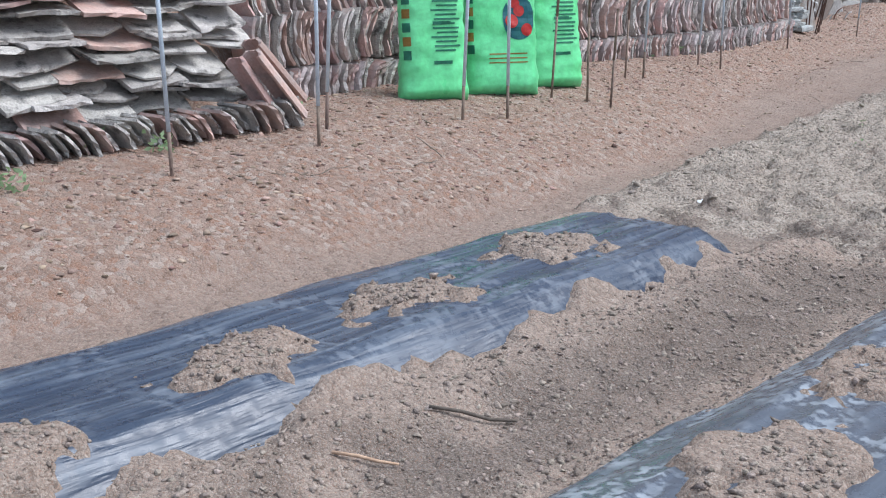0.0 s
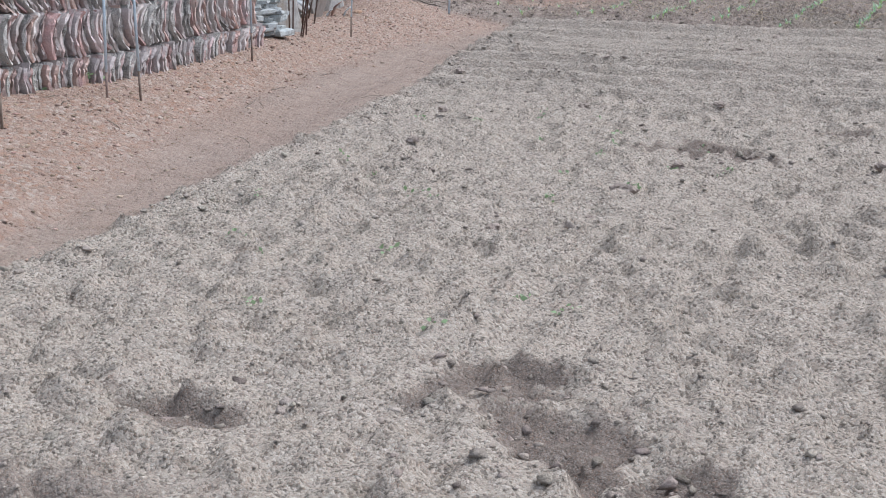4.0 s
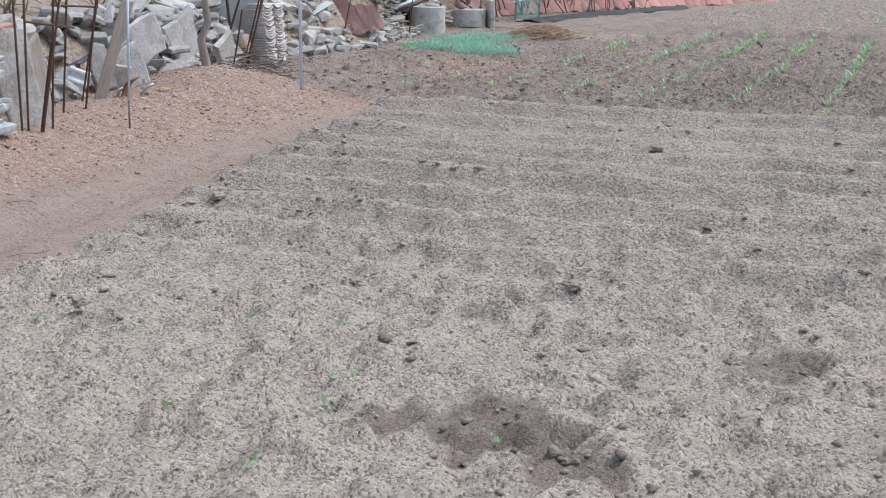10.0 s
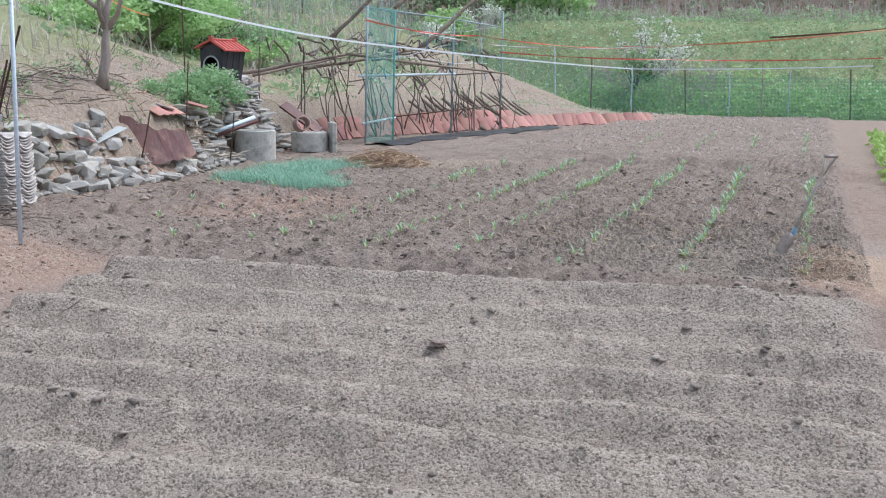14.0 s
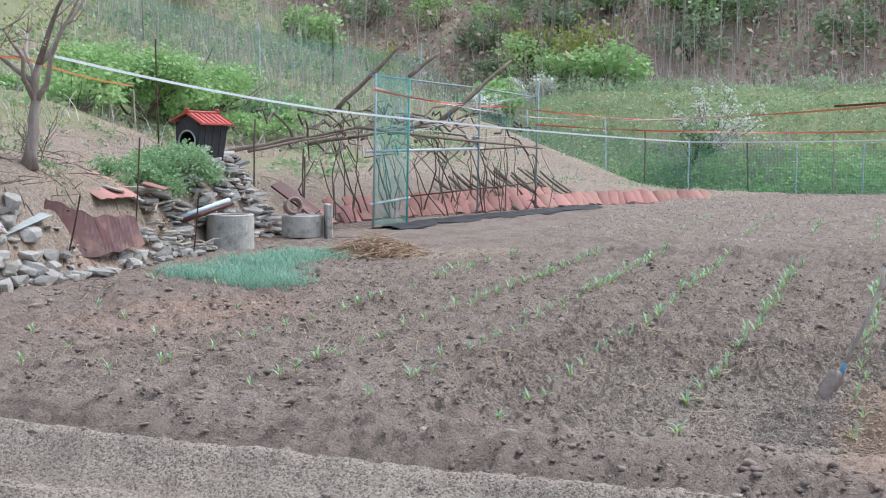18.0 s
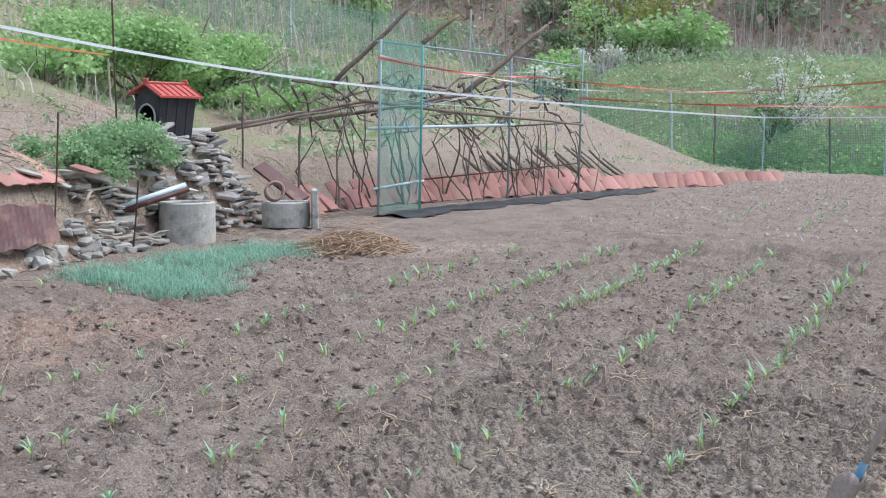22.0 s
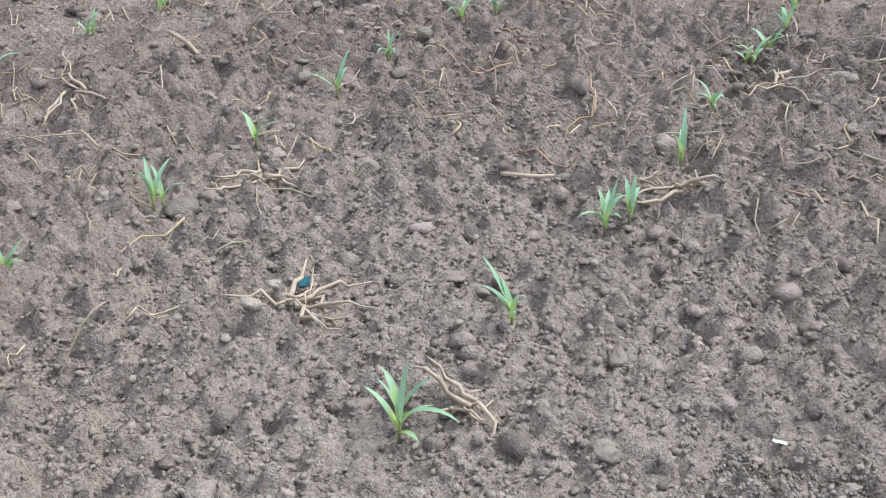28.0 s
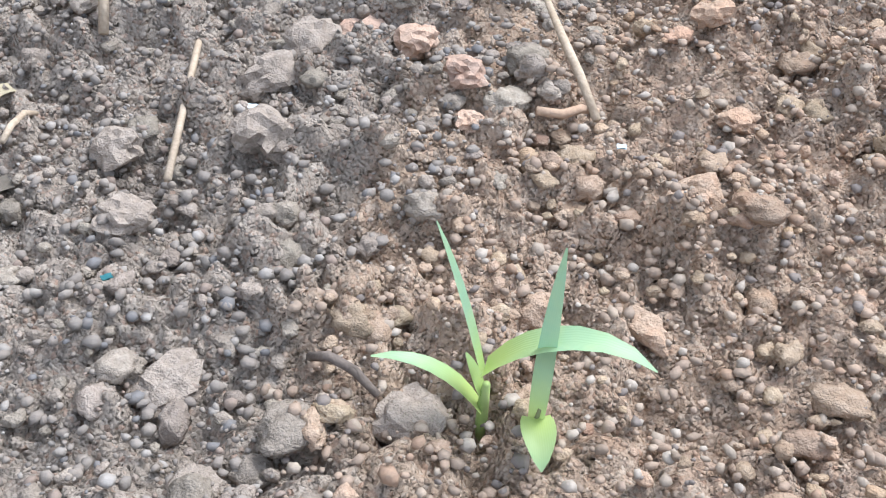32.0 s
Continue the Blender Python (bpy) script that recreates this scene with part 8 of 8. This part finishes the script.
# ---- trellis, net, bands ----
def trellis():
    g = random.Random(24)
    root = thing("trellis", (-10.6, 43, .4), "tall pole trellis of steel tubes tied with cords", "trellis")
    o = Vector((10.6, -43, -.4))
    P = {"a": Vector((-11.12, 39.4, .3)), "b": Vector((-10.85, 40.65, .34)), "c": Vector((-10.27, 43.87, .38)), "d": Vector((-9.62, 46.8, .4))}
    top = {"a": 3.72, "b": 3.68, "c": 3.75, "d": 3.95}
    for k, p in P.items():
        q = Vector((p.x + .08, p.y + .02, top[k]))
        part("pole", tube([p + o, q + o], .028, 8), TEAL if k in "b" else STEEL_DULL, root, "teal painted pole" if k == "b" else "", smooth=True)
    def rail(a, za, b, zb_, r=.022, mt=STEEL, over=0.0):
        p, q = P[a].copy(), P[b].copy()
        d = q - p
        p.z, q.z = za, zb_
        part("rail", tube([p + o - d * over, q + o + d * over], r, 8), mt, root, smooth=True)
    rail("a", 3.68, "c", 3.62, .02, STEEL_DULL)
    rail("c", 3.62, "d", 3.5, .02, STEEL_DULL)
    rail("a", 2.0, "c", 2.08, .032, PVC, .06)
    rail("c", 2.05, "d", 2.15, .018, BRANCH)
    rail("a", .82, "b", .93, .028, PVC, .1)
    rail("b", .95, "d", 1.15, .016, RUST)
    for k, (a, b) in enumerate((((-11.1, 39.4, 2.4), (-10.3, 43.9, 2.9)), ((-10.85, 40.6, 3.2), (-9.7, 46.8, 3.5)), ((-11.0, 40, 2.6), (-9.8, 46, 2.4)))):
        part("cord", tube(wander(Vector(a) + o, Vector(b) + o, 6, .04, g, .1), .007, 4), ROPE_WHITE, root)
    for x, y, z in ((-10.8, 40.9, 2.7), (-10.5, 42.4, 3.0), (-10.3, 43.7, 2.4), (-10.0, 45.2, 2.9), (-10.9, 40.2, 2.2), (-9.9, 46.0, 2.2)):
        part("tie", tube(wander(Vector((x, y, z)) + o, Vector((x + .03, y + .03, z - .28)) + o, 4, .03, g), .016, 5), CORD_BLUE, root)
    # green net on the first two poles
    v, f, n, m = [], [], 6, 16
    a, b = P["a"], P["b"]
    for j in range(m + 1):
        for i in range(n + 1):
            p = a.lerp(b, i / n)
            v.append((p.x + .08 * j / m + .02 + .025 * math.sin(i * 2.1 + j * .9), p.y, a.z + .06 + (3.36 - .02 * i / n) * j / m))
    for j in range(m):
        for i in range(n):
            q = j * (n + 1) + i
            f.append((q, q + 1, q + n + 2, q + n + 1))
    net = new("shade_net", shape("shade_net", (v, f), NET))
    uv = net.data.uv_layers.new(name="net")
    for li, l in enumerate(net.data.loops):
        i, j = l.vertex_index % (n + 1), l.vertex_index // (n + 1)
        uv.data[li].uv = (i / n * 1.28, j / m * 3.36)
    tagged(net, "green woven shade net hung between two poles", "net")


trellis()


def branch_frame():
    """Bent branches leaned on the slope as a climbing frame."""
    g = random.Random(31)
    root = thing("branch_frame", (-11.5, 44, .6), "climbing frame of bent dead branches tied over the bank", "climbing frame")
    o = Vector((11.5, -44, -.6))
    for i in range(44):
        y = 39.4 + 7.4 * (i + g.random()) / 44
        x = float(np.interp(y, *WALL)) + g.uniform(-.1, .7)
        a = Vector((x, y, zb(x, y, -.05)))
        b = Vector((x - g.uniform(-.2, .7), y + g.uniform(-.9, .7), g.uniform(1.7, 2.75)))
        bow = Vector((g.uniform(-.3, .3), g.uniform(-.5, .5), 0))
        mid = [Vector(p) + bow * math.sin(math.pi * k / 6) for k, p in enumerate(wander(a, b, 6, .07, g))]
        r = g.uniform(.011, .026)
        part("branch", tube(mid, [r, r * .95, r * .9, r * .8, r * .7, r * .55, r * .4], 5), BRANCH, root).location = o
    for i in range(36):
        y = 39.0 + g.uniform(0, 7)
        x = float(np.interp(y, *WALL)) - g.uniform(-.5, 1.6)
        z = g.uniform(1.8, 3.0)
        d = Vector((g.uniform(-.7, .7), g.choice((-1, 1, 1)) * g.uniform(.8, 2.2), g.uniform(-.7, .6)))
        r = g.uniform(.012, .03)
        mid = [Vector(p) + Vector((0, 0, .35 * math.sin(math.pi * k / 6))) * g.uniform(-.4, 1) for k, p in enumerate(wander(Vector((x, y, z)) - d * .6, Vector((x, y, z)) + d, 6, .09, g))]
        part("branch", tube(mid, [r, r, r * .9, r * .8, r * .7, r * .55, r * .35], 5), BRANCH, root).location = o
    for a, b, r in (((-14.77, 38.9, 1.95), (-12.09, 40.6, 2.57), 0.055), ((-13.06, 40.0, 2.18), (-10.65, 42.6, 2.75), 0.05), ((-10.78, 42.6, 2.73), (-9.54, 44.4, 4.32), 0.065), ((-11.87, 39.0, 2.87), (-10.7, 40.2, 4.48), 0.05), ((-10.84, 40.8, 3.73), (-10.31, 41.4, 4.31), 0.05), ((-11.86, 40.0, 2.56), (-8.88, 45.0, 2.08), 0.04), ((-13.6, 38.2, 2.0), (-12.2, 40.8, 2.5), .035)):
        part("log", tube(wander(a, b, 6, .03, g), [r, r, r * .95, r * .9, r * .8, r * .7, r * .6], 7), LOG, root, smooth=True).location = o
    for i in range(14):
        y = g.uniform(40.2, 45.5)
        x = float(np.interp(y, *WALL)) + g.uniform(-.6, .9)
        a = Vector((x, y, g.uniform(2.2, 3.0)))
        b = a + Vector((g.uniform(-.5, .7), g.uniform(1.2, 3.0), g.uniform(-.5, .7)))
        r = g.uniform(.02, .04)
        part("branch", tube(wander(a, b, 6, .1, g), [r, r, r * .95, r * .9, r * .8, r * .6, r * .4], 6), BRANCH, root, smooth=True).location = o
    for x, y, h in ((-13.4, 38.1, 1.5), (-12.7, 39.0, 1.7), (-12.4, 38.5, 1.6)):
        z = zb(x, y, -.05)
        part("stake", tube(wander((x, y, z), (x + .05, y, z + h), 3, .02, g), .02, 6), BRANCH, root).location = o
    for i in range(20):
        y = 44.6 + 4.6 * (i + g.random()) / 20
        x = float(np.interp(y, *WALL)) + g.uniform(.1, .4)
        q = g.uniform(.7, 1.1)
        a = Vector((x, y, zb(x, y, -.05)))
        b = Vector((x - 1.7 * q, y + .8 * q, zb(x - 1.7 * q, y + .8 * q) + g.uniform(.15, .5)))
        r = g.uniform(.03, .06)
        part("log", tube(wander(a, b, 4, .04, g), [r, r, r * .95, r * .9, r * .8], 6), LOG, root, smooth=True).location = o


branch_frame()


def black_strip():
    v, f, n = [], [], 60
    g = random.Random(3)
    for i in range(n + 1):
        u = i / n
        y = 38.9 + u * 9.6
        xw = -10.75 + (y - 39) * .235
        e = .1 * math.sin(u * 31) + g.uniform(-.06, .06)
        for k in range(4):
            x = xw - .25 + .28 * k + (e if k == 3 else 0)
            v.append((x, y, gz(x, y) + .025 + .03 * g.random() + (.03 if 0 < k < 3 else -.02)))
    for i in range(n):
        for k in range(3):
            q = 4 * i + k
            f.append((q, q + 1, q + 5, q + 4))
    tagged(new("mulch_film", shape("mulch_film", (v, f), MULCH_NET, True)), "narrow strip of black film along the trellis foot", "mulch film")


black_strip()


def band(name, pts, w, material, label, sag=.08, n=14, twist=0.0):
    """A flat band or tape between supports, sagging."""
    v, f = [], []
    k = 0
    for a, b in zip(pts[:-1], pts[1:]):
        a, b = Vector(a), Vector(b)
        for i in range(n + 1):
            u = i / n
            p = a.lerp(b, u) - Vector((0, 0, sag * 4 * u * (1 - u)))
            c, s = math.cos(twist * (k + i)), math.sin(twist * (k + i))
            d = (b - a).normalized()
            side = d.cross(Vector((0, 0, 1))).normalized()
            up = Vector((0, 0, 1)) * max(.35, abs(c)) + side * s * .8
            for q in (-.5, .5):
                for t in (-.0015, .0015):
                    v.append(tuple(p + up * q * w + side * t))
        for i in range(n):
            j = (k + i) * 4
            f += [(j, j + 2, j + 6, j + 4), (j + 1, j + 5, j + 7, j + 3), (j, j + 4, j + 5, j + 1), (j + 2, j + 3, j + 7, j + 6)]
        k += n + 1
    root = tagged(new(name, shape(name, (v, f), material)), label, "band", "bands strung over the plot")
    return root


band("white_band", [(-11.87, 29.5, 3.42), (-11.05, 39.2, 2.8)], .042, ROPE_WHITE, "white plastic band tied from the tree to the trellis", .1)
band("white_band", [(-11.05, 39.2, 2.8), (-7.0, 56.1, 2.35)], .045, ROPE_WHITE, "white plastic band running on to the far fence", .05)
band("white_band", [(-7.0, 56.1, 2.35), (1.5, 56.9, 2.45)], .04, ROPE_WHITE, "thin white band along the far fence", .05)
band("orange_tape", [(-12.0, 26.5, 3.55), (-11.95, 29.45, 3.3), (-15.73, 37.0, 3.42)], .03, TAPE_ORANGE, "orange tape strung from the tree", .05)
band("red_tape", [(-11.05, 39.3, 3.36), (-9.7, 44.6, 3.16), (-6.9, 56.5, 3.1)], .04, TAPE_RED, "shiny red bird-scaring tape through the trellis", .1, 14, .5)
band("silver_tape", [(-11.0, 39.3, 3.4), (-9.6, 46.7, 2.95), (-4.5, 45.0, 2.85)], .035, TAPE_SILVER, "shiny silver bird-scaring tape", .08, 14, .7)
band("orange_tape", [(-6.4, 50, 3.0), (-3.6, 44.5, 2.85), (1.2, 38.0, 2.95)], .04, TAPE_ORANGE, "orange bird-scaring tape over the far plot", .04, 14, .15)
band("red_tape", [(-9.6, 46.7, 2.75), (-4.9, 49.0, 2.55), (1.5, 50.5, 2.6)], .05, TAPE_RED, "red and white tape over the far plot", .05, 14, .3)
band("brown_tape", [(-1.5, 41.5, 2.92), (1.4, 37.6, 2.98)], .045, TAPE_BROWN, "dark twisted end of the tape", .02, 8, .2)


# ---- fence ----
def fence():
    g = random.Random(16)
    line = [(-26, 44), (-23, 47.5), (-20.5, 50.5), (-19.0, 53), (-17.2, 56.6), (-15.4, 58.2), (-13.6, 58.8), (-11.8, 58.6), (-10.3, 57.9), (-8.8, 57.6), (-7.2, 57.4), (-5.1, 57.2), (-3.5, 57.0), (-2.3, 57.0), (-1.4, 57.1), (.8, 57.2), (3.2, 57.3), (6, 57.4)]
    root = thing("net_fence", (-10, 55, 1), "green netting fence on uneven posts", "fence")
    o = Vector((10, -55, -1))
    v, f, uvs, run = [], [], [], 0.0
    for i, (x, y) in enumerate(line):
        z = zb(x, y)
        h = 1.75 + g.uniform(-.15, .25)
        mt = (STEEL, POLE_WOOD, STEEL, RUST_POST, STEEL, BRANCH)[i % 6]
        part("post", tube(wander((x, y, z - .2), (x + g.uniform(-.08, .08), y, z + h + .15), 3, .02, g), .03, 7), mt, root).location = o
        if i:
            run += math.hypot(x - line[i - 1][0], y - line[i - 1][1])
        for k, q in enumerate((0, .5, 1.0, 1.55 + g.uniform(-.15, .15))):
            v.append((x + .03 * g.uniform(-1, 1) + o.x, y - .04 + o.y, z + q + o.z))
            uvs.append((run, q))
    for i in range(len(line) - 1):
        for k in range(3):
            q = 4 * i + k
            f.append((q, q + 4, q + 5, q + 1))
    net = part("netting", (v, f), FENCE_NET, root)
    uv = net.data.uv_layers.new(name="net")
    for li, l in enumerate(net.data.loops):
        uv.data[li].uv = uvs[l.vertex_index]
    for x, y in ((-17.9, 39.9), (-15.68, 37.0)):
        p = thing("slope_stake", (x, y, zb(x, y, -.1)), "pale thin stake on the slope", "stake", "slope stakes")
        part("stake", tube(wander((0, 0, 0), (-.05, 0, 3.45 - zb(x, y) if x > -16 else 1.4), 3, .01, g), .02, 6), POLE_WOOD, p)
    p = thing("slope_stake", (-13.4, 34.6, zb(-13.4, 34.6, -.1)), "tall thin dark stake behind the dog house", "stake", "slope stakes")
    part("stake", tube(wander((0, 0, 0), (-.03, 0, 2.2), 3, .01, g), .015, 6), RUST, p)


fence()


# ---- shovel ----
def shovel():
    z = gz(-.59, 25.88) - .05
    root = thing("shovel", (-.525, 25.86, z), "worn shovel with a wooden handle stuck in the soil", "shovel")
    top = Vector((.33, .12, 1.0))
    base = Vector((0, 0, .22))
    part("handle", tube([base, base.lerp(top, .5), top], [.019, .0185, .018], 12), SHOVEL_WOOD, root, smooth=True)
    d = (top - base).normalized()
    side = Vector((.8, .6, 0)).normalized()
    grip = part("grip", tube([top + side * .085 + d * .13, top - side * .085 + d * .13], .018, 10), SHOVEL_STEEL, root, smooth=True)
    part("grip_fork", tube([top - d * .1, top + side * .045 + d * .03, top + side * .08 + d * .12], [.02, .016, .014], 8), SHOVEL_WOOD, root, smooth=True)
    part("grip_fork", tube([top - d * .1, top - side * .045 + d * .03, top - side * .08 + d * .12], [.02, .016, .014], 8), SHOVEL_WOOD, root, smooth=True)
    part("socket", tube([base - d * .16, base, base + d * .09], [.015, .024, .022], 10), SHOVEL_BLUE, root, "chipped blue paint", smooth=True)
    v, f, n, m = [], [], 10, 10
    nrm = d.cross(side).normalized()
    for t in (0, .004):
        for j in range(m + 1):
            u = j / m
            wd = .085 * (1 - .2 * u ** 3) if u < .8 else .085 * (1 - .25 * .512) * math.sqrt(max(0, 1 - ((u - .8) / .22) ** 2)) * 1.06
            for i in range(n + 1):
                a = 2 * i / n - 1
                p = base - d * (.02 + .30 * u) + side * a * wd + nrm * (-.04 * (1 - a * a) + .02 * u + t + (.02 if j == 0 and abs(a) > .3 else 0) + .045 * a * a) + d * (.05 * (1 - 4 * (abs(a) - .5) ** 2) if j == 0 else 0)
                v.append(tuple(p))
    k = (m + 1) * (n + 1)
    for j in range(m):
        for i in range(n):
            q = j * (n + 1) + i
            f += [(q, q + 1, q + n + 2, q + n + 1), (k + q, k + q + n + 1, k + q + n + 2, k + q + 1)]
    rim = list(range(n + 1)) + [(j + 1) * (n + 1) + n for j in range(m)] + [m * (n + 1) + i for i in range(n - 1, -1, -1)] + [j * (n + 1) for j in range(m - 1, 0, -1)]
    for i in range(len(rim)):
        p, q = rim[i], rim[(i + 1) % len(rim)]
        f.append((p, k + p, k + q, q))
    part("blade", (v, f), SHOVEL_STEEL, root, smooth=True)


shovel()
